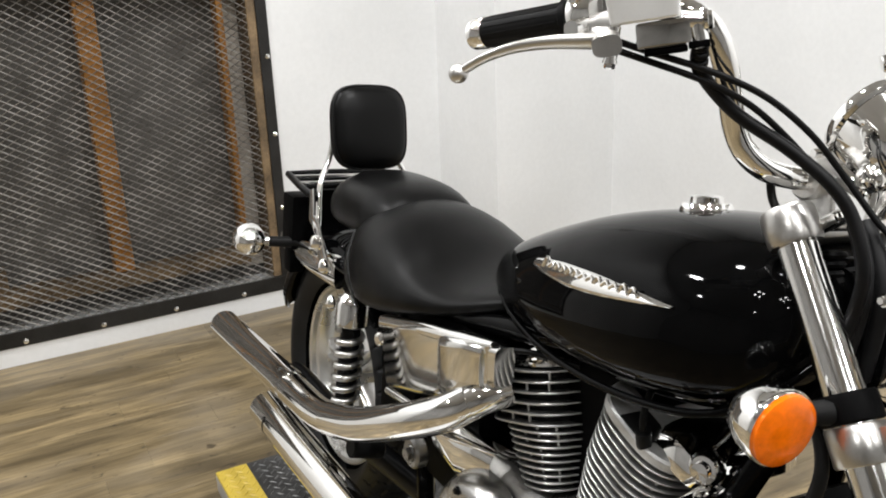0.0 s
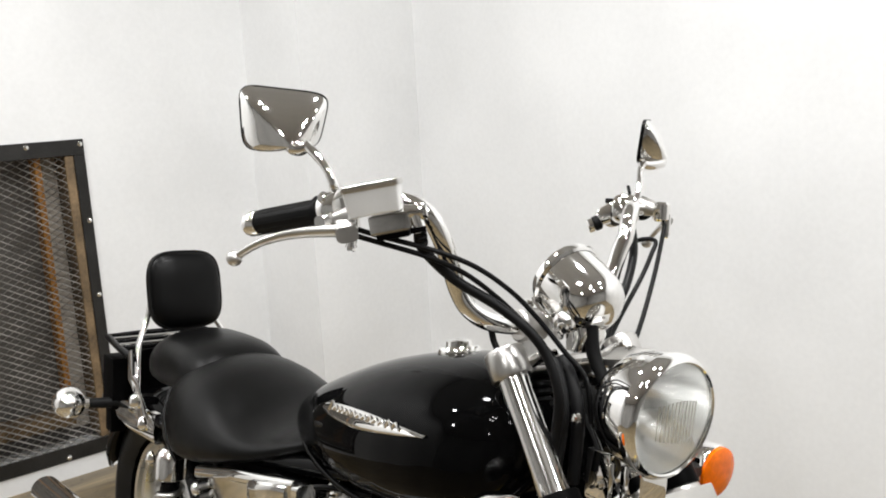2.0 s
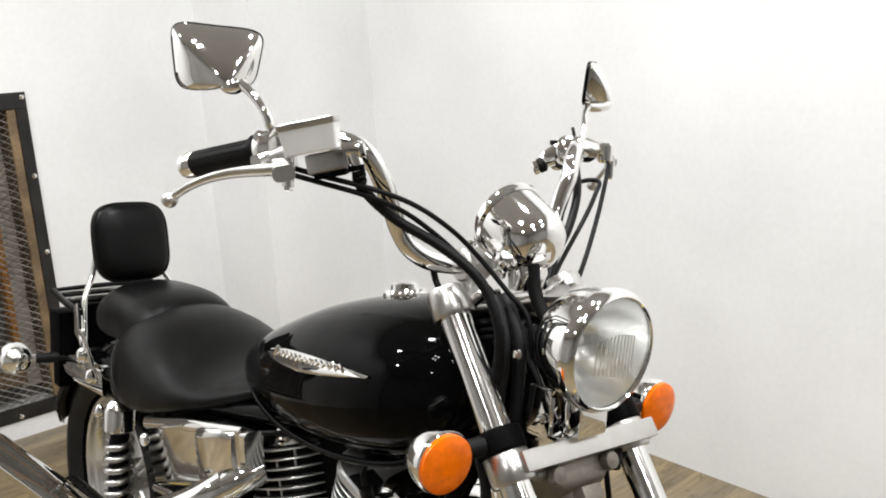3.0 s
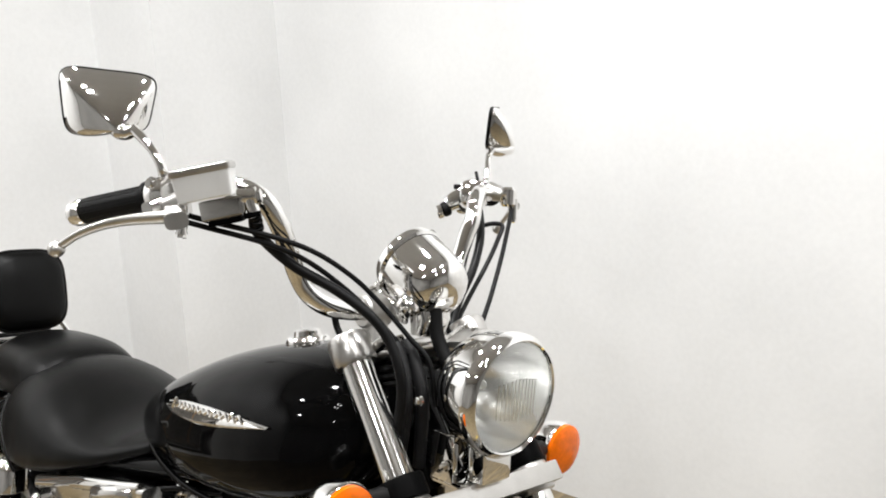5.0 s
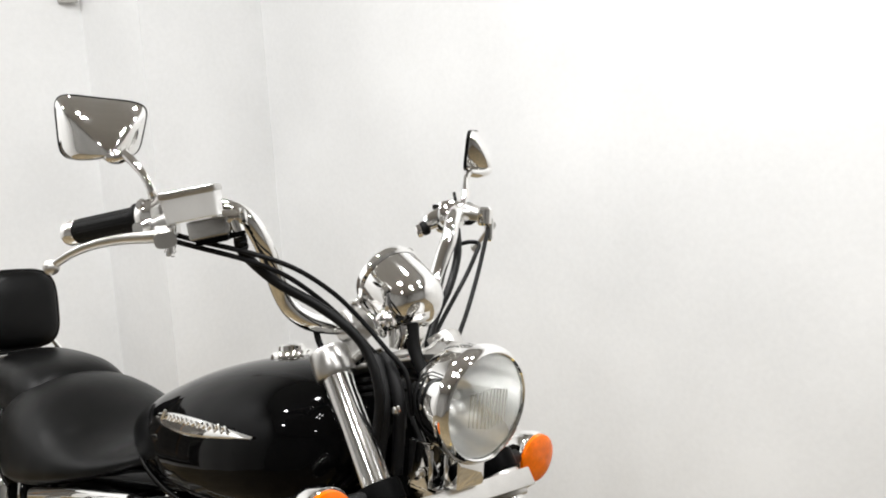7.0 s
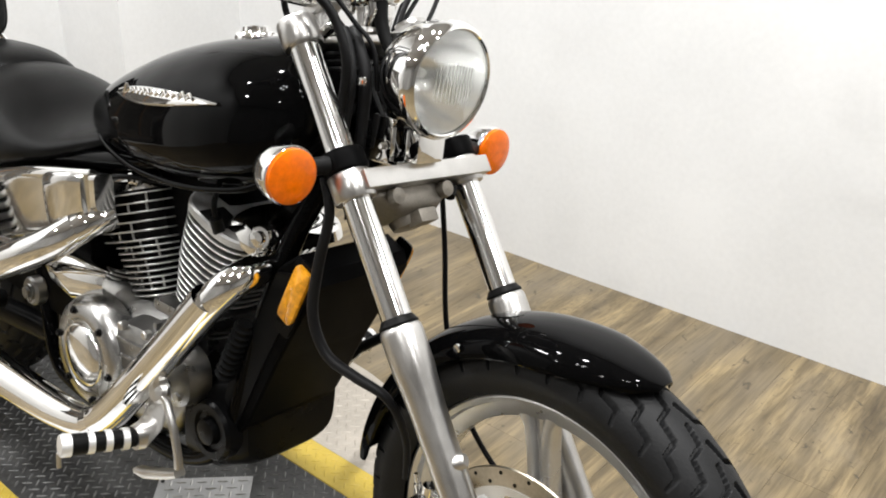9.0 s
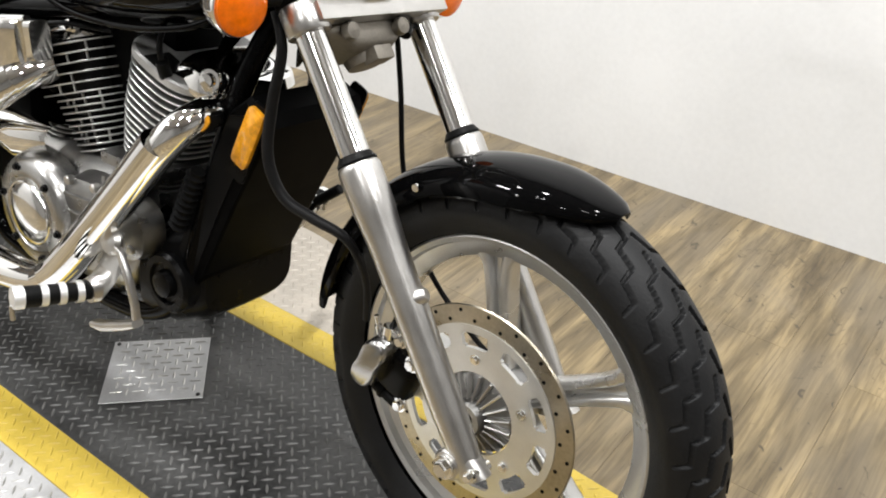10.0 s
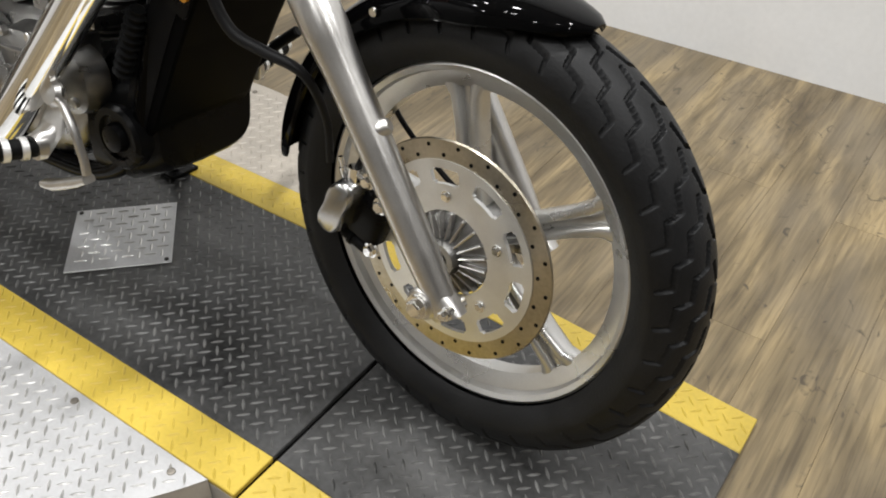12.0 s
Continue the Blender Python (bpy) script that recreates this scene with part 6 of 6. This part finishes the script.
    loft(bm, [((-0.845, -0.128, 0.392), (0.9, 0, 0.4), (-0.285, 0, 0.972), 0.06, 0.065, 3), ((-0.845, -0.158, 0.392), (0.9, 0, 0.4), (-0.285, 0, 0.972), 0.055, 0.06, 3)], 20)
    loft(bm, [((-0.685, -0.110, 0.417), (1, 0, 0), (0, 0, 1), 0.115, 0.060, 3), ((-0.685, -0.148, 0.417), (1, 0, 0), (0, 0, 1), 0.108, 0.053, 3), ((-0.685, -0.155, 0.417), (1, 0, 0), (0, 0, 1), 0.09, 0.04, 3)], 28)
    part("side_casting", bm, CAST, cc, "cast side cover")
    for k in range(3):
        bm = fresh()
        a = Vector((-0.775, -0.150, 0.375 + 0.030 * k))
        loft(bm, [(a, (0, 1, 0), (0, 0, 1), 0.007, 0.004, 3), (a + Vector((0.075, -0.006, 0.010)), (0, 1, 0), (0, 0, 1), 0.007, 0.003, 3), (a + Vector((0.14, 0.004, 0.016)), (0, 1, 0), (0, 0, 1), 0.005, 0.002, 3)], 12)
        part("cover_rib", bm, CAST, cc)
    for x, z in ((-0.76, 0.462), (-0.69, 0.470), (-0.62, 0.462), (-0.60, 0.395)):
        bm = fresh()
        cyl(bm, (x, -0.146, z), (x, -0.160, z), 0.008, 14, bevel=0.002)
        part("case_bolt", bm, ALU, cc, "small case bolt")
    for a in (20, 80, 140, 200, 262, 320):
        bm = fresh()
        bolt(bm, m @ Vector((0.082 * math.cos(radians(a)), 0.082 * math.sin(radians(a)), 0.050)), (0, -1, 0), 0.0055, 0.008, 12)
        part("cover_bolt", bm, SATIN, cc, "dark socket bolt")
    bm = fresh()
    loft(bm, [((-0.625, 0, 0.325), (0, 1, 0), (0, 0, 1), 0.122, 0.075, 4), ((-0.560, 0, 0.345), (0, 1, 0), (0, 0, 1), 0.122, 0.095, 4), ((-0.505, 0, 0.36), (0, 1, 0), (0, 0, 1), 0.105, 0.080, 4), ((-0.495, 0, 0.36), (0, 1, 0), (0, 0, 1), 0.095, 0.070, 4)], 28)
    mpart("front_engine_cover", bm, SATIN, "satin black front engine cover")
    # casting ribs under the cylinders
    for k in range(4):
        bm = fresh()
        box(bm, (-0.70 + 0.026 * k, -0.135, 0.43), (-0.690 + 0.026 * k, -0.09, 0.485), 0.003)
        part("casting_rib", bm, CAST, case)
    bm = fresh()
    box(bm, (-0.715, -0.125, 0.502), (-0.575, 0.10, 0.522), 0.006, pose(0, 0, 0))
    part("cylinder_deck", bm, CAST, case)
    # chrome side box behind the cylinders
    bm = fresh()
    loft(bm, [((-0.850, -0.132, 0.668), (0, 1, 0), (0.16, -0.16, 1), 0.018, 0.034, 5), ((-0.945, -0.140, 0.632), (0, 1, 0), (0.16, -0.18, 1), 0.022, 0.062, 6), ((-1.075, -0.142, 0.593), (0, 1, 0), (0.12, -0.2, 1), 0.022, 0.070, 7), ((-1.200, -0.140, 0.552), (0, 1, 0), (0.1, -0.2, 1), 0.018, 0.070, 7), ((-1.208, -0.140, 0.550), (0, 1, 0), (0.1, -0.2, 1), 0.012, 0.064, 7)], 40)
    sc = mpart("side_cover", bm, STEEL_TUBE, "bright chrome side cover")
    bm = fresh()
    loft(bm, [((-0.860, -0.148, 0.700), (0, 1, 0), (0.16, 0, 1), 0.008, 0.008, 3), ((-0.94, -0.160, 0.684), (0, 1, 0), (0.16, 0, 1), 0.012, 0.012, 3), ((-1.035, -0.163, 0.664), (0, 1, 0), (0.16, 0, 1), 0.012, 0.013, 3), ((-1.205, -0.160, 0.618), (0, 1, 0), (0.1, 0, 1), 0.010, 0.013, 3)], 16)
    part("cover_ridge", bm, CHROME, sc)
    bm = fresh()
    cyl(bm, (-1.188, -0.170, 0.590), (-1.188, -0.180, 0.590), 0.013, 20, bevel=0.003)
    part("cover_bolt", bm, CHROME, sc)
    bm = fresh()
    loft(bm, [((-0.872, -0.136, 0.660), (0, 1, 0), (0.16, -0.16, 1), 0.026, 0.040, 4), ((-0.905, -0.144, 0.645), (0, 1, 0), (0.16, -0.17, 1), 0.030, 0.054, 5), ((-0.960, -0.146, 0.627), (0, 1, 0), (0.16, -0.18, 1), 0.030, 0.060, 5), ((-0.985, -0.146, 0.620), (0, 1, 0), (0.16, -0.18, 1), 0.022, 0.058, 5)], 32)
    part("cover_end", bm, STEEL_TUBE, sc, "stepped chrome end of the side cover")
    bm = fresh()
    cyl(bm, (-1.05, -0.172, 0.520), (-1.15, -0.170, 0.506), 0.007, 12)
    part("cover_key", bm, CHROME, sc)
    bm = fresh()
    loft(bm, [((-0.870, -0.097, 0.485), (0, 1, 0), (0, 0, 1), 0.030, 0.03, 2.6), ((-0.945, -0.117, 0.478), (0, 1, 0), (0, 0, 1), 0.032, 0.045, 2.6), ((-1.015, -0.122, 0.482), (0, 1, 0), (0, 0, 1), 0.026, 0.036, 2.6), ((-1.085, -0.122, 0.492), (0, 1, 0), (0, 0, 1), 0.01, 0.012, 2.6)], 24)
    mpart("lower_cover", bm, CHROME, "small chrome lower cover")
    # dark mass behind: intake, battery box, rear of the gearbox
    bm = fresh()
    box(bm, (-0.90, -0.05, 0.50), (-0.62, 0.05, 0.73), 0.02)
    mpart("intake_box", bm, PLASTIC, "black plastic intake box")
    bm = fresh()
    box(bm, (-1.30, -0.115, 0.36), (-0.93, 0.115, 0.68), 0.03)
    mpart("battery_box", bm, PLASTIC, "black plastic battery box")
    bm = fresh()
    cyl(bm, (-1.06, -0.14, 0.425), (-1.06, -0.165, 0.425), 0.028, 24, bevel=0.004)
    bolt(bm, (-1.06, -0.165, 0.425), (0, -1, 0), 0.012, 0.01)
    mpart("swing_arm_pivot", bm, CAST, "grey swing-arm pivot cap")
    bm = fresh()
    cyl(bm, (-1.20, -0.15, 0.36), (-1.20, -0.215, 0.375), 0.020, 20, bevel=0.003)
    mpart("pillion_peg_boss", bm, RUBBER, "black rubber peg boss")


engine()


def exhausts():
    # upper pipe, from the rear head
    up = [(-0.876, -0.100, 0.618), (-0.890, -0.138, 0.602), (-0.925, -0.178, 0.566), (-1.01, -0.212, 0.514), (-1.16, -0.231, 0.442), (-1.29, -0.238, 0.404), (-1.42, -0.240, 0.390), (-1.52, -0.240, 0.384), (-1.75, -0.241, 0.364), (-1.955, -0.240, 0.347)]
    bm = fresh()
    tube(bm, up, [0.026, 0.027, 0.027, 0.028, 0.029, 0.031, 0.033, 0.035, 0.036, 0.036], 28, steps=6, caps=False)
    p = mpart("upper_exhaust", bm, CHROME, "chrome upper exhaust pipe and silencer")
    bm = fresh()
    tube(bm, [(-1.92, -0.240, 0.350), (-1.953, -0.240, 0.347)], 0.0335, 28, smooth=False, caps=False)
    tube(bm, [(-1.88, -0.240, 0.3535), (-1.89, -0.240, 0.3525)], 0.0335, 24, smooth=False)
    part("pipe_mouth", bm, SATIN, p, "sooty pipe mouth")
    bm = fresh()
    tube(bm, [(-0.900, -0.152, 0.594), (-0.930, -0.184, 0.564), (-1.01, -0.215, 0.518), (-1.13, -0.231, 0.458), (-1.24, -0.239, 0.420)], [0.029, 0.0305, 0.031, 0.0315, 0.031], 24)
    part("heat_shield", bm, CHROME, p, "chrome heat shield")
    bm = fresh()
    tube(bm, [(-0.935, -0.196, 0.588), (-1.01, -0.224, 0.543), (-1.13, -0.242, 0.484), (-1.22, -0.250, 0.448)], [0.0035, 0.004, 0.004, 0.0035], 10)
    part("shield_bead", bm, CHROME, p, "raised bead on the shield")
    bm = fresh()
    tube(bm, [(-1.455, -0.240, 0.3882), (-1.48, -0.240, 0.3866)], 0.0365, 28, smooth=False)
    part("pipe_clamp", bm, CHROME, p, "chrome clamp band")
    # lower pipe, from the front head round under the engine
    low = [(-0.470, -0.085, 0.650), (-0.456, -0.138, 0.650), (-0.474, -0.176, 0.620), (-0.558, -0.192, 0.510), (-0.640, -0.205, 0.406), (-0.692, -0.213, 0.346), (-0.738, -0.219, 0.310), (-0.82, -0.222, 0.289), (-0.95, -0.226, 0.281), (-1.20, -0.238, 0.283), (-1.60, -0.242, 0.276)]
    bm = fresh()
    tube(bm, low, [0.023, 0.0245, 0.025, 0.025, 0.025, 0.026, 0.027, 0.029, 0.033, 0.038, 0.040], 28, steps=6, caps=False)
    p = mpart("lower_exhaust", bm, CHROME, "chrome lower exhaust pipe and silencer")
    bm = fresh()
    tube(bm, [(-1.56, -0.2426, 0.2770), (-1.598, -0.2420, 0.2760)], 0.038, 28, smooth=False, caps=False)
    tube(bm, [(-1.51, -0.2432, 0.2778), (-1.52, -0.2431, 0.2776)], 0.038, 24, smooth=False)
    part("pipe_mouth", bm, SATIN, p, "sooty pipe mouth")
    bm = fresh()
    tube(bm, [(-0.486, -0.186, 0.612), (-0.562, -0.198, 0.512), (-0.642, -0.211, 0.410), (-0.690, -0.218, 0.354), (-0.718, -0.222, 0.328)], [0.0255, 0.0272, 0.0276, 0.0276, 0.0272], 24)
    part("heat_shield", bm, CHROME, p, "chrome heat shield")
    bm = fresh()
    tube(bm, [(-0.722, -0.2175, 0.322), (-0.742, -0.2192, 0.308)], 0.0285, 28, smooth=False)
    part("pipe_clamp", bm, CHROME, p, "chrome clamp band")
    bm = fresh()
    tube(bm, [(-0.487, -0.115, 0.555), (-0.535, -0.115, 0.447)], 0.012, 14, smooth=False)
    hose = mpart("ribbed_hose", bm, RUBBER, "black ribbed hose")
    for k in range(9):
        bm = fresh()
        lathe(bm, [(0, 0.011), (0.003, 0.017), (0.006, 0.011)], axis(Vector((-0.489 - 0.0052 * k, -0.115, 0.550 - 0.0118 * k)), (-0.4, 0, -0.9)), 16)
        part("hose_rib", bm, RUBBER, hose)


exhausts()


def foot_controls():
    for s in (-1, 1):
        a, b = Vector((-0.606, s * 0.212, 0.342)), Vector((-0.640, s * 0.332, 0.356))
        d = (b - a).normalized()
        bm = fresh()
        lathe(bm, [(0, 0.014), (0.10, 0.0165), (0.108, 0.0165), (0.109, 0.0175), (0.121, 0.0175), (0.124, 0.016)], axis(a, d), 26)
        peg = mpart("foot_peg", bm, RUBBER, "black rubber foot peg with silver bands")
        for k in range(3):
            bm = fresh()
            lathe(bm, [(0.024 + 0.026 * k, 0.0174), (0.034 + 0.026 * k, 0.0174)], axis(a, d), 26)
            part("peg_band", bm, PALEALU, peg, "bright band")
        bm = fresh()
        lathe(bm, [(0.1095, 0.0180), (0.1205, 0.0180), (0.1245, 0.0165), (0.1255, 0.0)], axis(a, d), 26, caps=False)
        part("peg_end", bm, PALEALU, peg, "aluminium peg end")
        bm = fresh()
        cyl(bm, b + Vector((0, 0, -0.012)), b + Vector((0, 0, -0.036)), 0.004, 10)
        part("feeler", bm, ALU, peg)
        bm = fresh()
        loft(bm, [((-0.590, s * 0.186, 0.415), (1, 0, 0), (0, 0.5, 0.85), 0.016, 0.012, 4), ((-0.594, s * 0.202, 0.374), (1, 0, 0), (0, 0.5, 0.85), 0.026, 0.018, 4), ((-0.604, s * 0.216, 0.348), (1, 0, 0), (0, 0.2, 1), 0.019, 0.021, 3), ((-0.608, s * 0.228, 0.344), (1, 0, 0), (0, 0, 1), 0.017, 0.019, 2.4)], 20)
        part("peg_mount", bm, ALU, peg, "pale aluminium peg mount")
    bm = fresh()
    rows = [((-0.600, -0.202, 0.424), 0.007), ((-0.574, -0.204, 0.432), 0.009), ((-0.553, -0.206, 0.425), 0.0055), ((-0.531, -0.208, 0.388), 0.0050), ((-0.516, -0.210, 0.350), 0.0052), ((-0.514, -0.210, 0.328), 0.006)]
    loft(bm, [(Vector(q), Vector((1, 0, 0.3)).normalized(), Vector((0, 1, 0)), w, 0.0055, 5) for q, w in rows], 16)
    rows = [((-0.511, -0.210, 0.322), 0.006), ((-0.530, -0.212, 0.312), 0.007), ((-0.566, -0.213, 0.295), 0.008), ((-0.592, -0.214, 0.284), 0.008), ((-0.616, -0.214, 0.279), 0.005)]
    loft(bm, [(Vector(q), Vector((-0.4, 0, 0.9)).normalized(), Vector((0, 1, 0)), w, 0.010, 4) for q, w in rows], 16)
    lathe(bm, [(0, 0.020), (0.005, 0.021), (0.012, 0.016), (0.014, 0.0)], axis((-0.578, -0.198, 0.430), (0, -1, 0.3)), 20, caps=False)
    pedal = mpart("brake_pedal", bm, ALU, "thin bent aluminium brake pedal")
    bm = fresh()
    tube(bm, [(-0.568, -0.198, 0.412), (-0.556, -0.196, 0.375), (-0.552, -0.190, 0.335)], 0.0035, 10)
    part("pedal_rod", bm, CHROME, pedal, "thin bright pedal rod")
    bm = fresh()
    lathe(bm, [(0, 0.052), (0.030, 0.052), (0.036, 0.047), (0.036, 0.036), (0.030, 0.033), (0.030, 0.024), (0.042, 0.021), (0.044, 0.012), (0.044, 0.0)], axis((-0.552, -0.094, 0.345), (0, -1, 0)), 36, caps=False)
    mpart("lower_engine_mount", bm, SATIN, "round black engine end cover")


foot_controls()


def chassis():
    bm = fresh()
    cyl(bm, (-0.425, 0, 0.935), (-0.345, 0, 0.815), 0.032, 24)
    fr = mpart("frame", bm, PAINT, "glossy black tubular frame")
    for s in (-1, 1):
        bm = fresh()
        tube(bm, [(-0.385, s * 0.022, 0.85), (-0.410, s * 0.050, 0.78), (-0.435, s * 0.075, 0.70), (-0.460, s * 0.090, 0.60), (-0.500, s * 0.098, 0.45), (-0.535, s * 0.102, 0.335), (-0.60, s * 0.105, 0.265), (-0.72, s * 0.105, 0.235), (-1.00, s * 0.105, 0.235), (-1.08, s * 0.105, 0.27), (-1.11, s * 0.105, 0.38), (-1.16, s * 0.105, 0.55), (-1.24, s * 0.110, 0.645)], 0.0165, 16, steps=6)
        part("frame_tube", bm, PAINT, fr, "black frame tube")
        bm = fresh()
        tube(bm, [(-0.39, s * 0.03, 0.89), (-0.58, s * 0.062, 0.815), (-0.76, s * 0.085, 0.742), (-0.95, s * 0.10, 0.700), (-1.25, s * 0.115, 0.650), (-1.55, s * 0.12, 0.630)], 0.0165, 16, steps=6)
        part("top_tube", bm, PAINT, fr, "black frame tube")
        bm = fresh()
        loft(bm, [((-0.395, s * 0.045, 0.855), (0, 1, 0), (0.5, 0, 0.87), 0.008, 0.055, 3), ((-0.45, s * 0.080, 0.775), (0, 1, 0), (0.5, 0, 0.87), 0.010, 0.075, 3), ((-0.48, s * 0.092, 0.715), (0, 1, 0), (0.5, 0, 0.87), 0.008, 0.04, 3)], 16)
        part("gusset", bm, PAINT, fr, "glossy black frame gusset")
    # radiator with its shroud
    bm = fresh()
    V = [(-0.394, 0.690), (-0.356, 0.675), (-0.348, 0.655), (-0.422, 0.512), (-0.484, 0.380), (-0.530, 0.316), (-0.575, 0.296), (-0.558, 0.37), (-0.480, 0.54), (-0.432, 0.660)]
    rings = []
    for yy, shrink in ((-0.108, 0.95), (-0.102, 1.0), (0.080, 1.0), (0.086, 0.95)):
        cxx, czz = -0.46, 0.50
        rings.append([bm.verts.new((cxx + (x - cxx) * shrink, yy, czz + (z - czz) * shrink)) for x, z in V])
    bridge(bm, rings, True)
    rad = mpart("radiator_shroud", bm, PLASTIC, "matt black radiator shroud", False)
    bm = fresh()
    panel = [(-0.428, 0.655), (-0.372, 0.668), (-0.380, 0.640), (-0.448, 0.500), (-0.502, 0.375), (-0.535, 0.324), (-0.566, 0.318), (-0.530, 0.430), (-0.470, 0.560)]
    rings = [[bm.verts.new((x, yy, z)) for x, z in panel] for yy in (-0.104, -0.1105)]
    bridge(bm, rings, True)
    part("side_panel", bm, SHROUD, rad, "grey-black side panel", False)
    for s in (-1, 1):
        bm = fresh()
        u = (Vector((-0.365, 0, 0.677)) - Vector((-0.400, 0, 0.595))).normalized()
        a = Vector((0, 1, 0)).cross(u)
        y = 0.112 if s < 0 else 0.088
        loft(bm, [(Vector((-0.382, s * y, 0.636)), u, a, 0.048, 0.016, 7), (Vector((-0.382, s * (y + 0.008), 0.636)), u, a, 0.048, 0.016, 7), (Vector((-0.382, s * (y + 0.010), 0.636)), u, a, 0.045, 0.012, 7)], 28)
        part("side_reflector", bm, AMBER, rad, "amber side reflector")
        bm = fresh()
        loft(bm, [(Vector((-0.386, s * (y - 0.002), 0.626)), u, a, 0.066, 0.018, 7), (Vector((-0.386, s * (y + 0.002), 0.626)), u, a, 0.065, 0.017, 7)], 24)
        part("reflector_bracket", bm, SATIN, rad, "thin black reflector bracket")
    # hose down the right side to the caliper
    bm = fresh()
    tube(bm, [(-0.345, -0.112, 0.815), (-0.326, -0.115, 0.770), (-0.333, -0.122, 0.697), (-0.334, -0.125, 0.625), (-0.307, -0.120, 0.575), (-0.261, -0.110, 0.557), (-0.215, -0.100, 0.545), (-0.195, -0.090, 0.520), (-0.190, -0.070, 0.47), (-0.192, -0.060, 0.41)], [0.0055, 0.0072, 0.0078, 0.008, 0.008, 0.0078, 0.007, 0.006, 0.0055, 0.0055], 12)
    mpart("brake_hose", bm, HOSE, "dark grey brake hose")
    bm = fresh()
    tube(bm, [(-0.335, 0.11, 0.84), (-0.30, 0.105, 0.70), (-0.27, 0.10, 0.56), (-0.20, 0.09, 0.44), (-0.10, 0.08, 0.37), (-0.03, 0.070, 0.345)], 0.0042, 10)
    mpart("speedometer_cable", bm, CABLE, "black speedometer cable")
    # gear lever and side stand on the far side
    bm = fresh()
    tube(bm, [(-0.62, 0.13, 0.36), (-0.545, 0.155, 0.385), (-0.500, 0.165, 0.432)], 0.006, 10)
    gl = mpart("gear_lever", bm, SATIN, "black gear lever with rubber tip")
    bm = fresh()
    cyl(bm, (-0.510, 0.165, 0.425), (-0.462, 0.175, 0.464), 0.0095, 14, bevel=0.002)
    part("lever_rubber", bm, RUBBER, gl)
    bm = fresh()
    tube(bm, [(-0.80, 0.11, 0.235), (-0.84, 0.185, 0.125), (-0.87, 0.235, 0.052)], 0.011, 12)
    box(bm, (-0.905, 0.20, 0.036), (-0.835, 0.27, 0.044), 0.003)
    mpart("side_stand", bm, SATIN, "black side stand, folded out")
    bm = fresh()
    rings = [[bm.verts.new((x, y, z)) for x, z in ((-0.66, 0.236), (-0.60, 0.266), (-0.515, 0.326), (-0.50, 0.40), (-0.66, 0.40))] for y in (-0.085, 0.085)]
    bridge(bm, rings)
    mpart("oil_cooler_guard", bm, SATIN, "black lower guard")


chassis()


# ---- floor planks ----
def planks():
    w, length = 0.152, 1.22
    bm = fresh()
    box(bm, (0.0002, 0.0002, -0.004), (w - 0.0002, length - 0.0002, 0), 0.0003, segs=1)
    first = obj("plank", bm, PLANK, floor, smooth=False)
    rnd = random.Random(5)
    spots = []
    for i in range(int((EAST - WEST) / w) + 1):
        off = rnd.random() * length
        for j in range(int((NORTH - SOUTH) / length) + 2):
            y = SOUTH - off + j * length
            lo, hi = max(y, SOUTH), min(y + length, NORTH)
            x = WEST + i * w
            if hi - lo > 0.01:
                spots.append((x, lo, min(1.0, (EAST - x) / w), (hi - lo) / length))
    for k, (x, y, sx, sy) in enumerate(spots):
        p = first if k == 0 else first.copy()
        if k:
            scene.collection.objects.link(p)
        p.location, p.scale = (x, y, FLOOR), (sx, sy, 1)


planks()
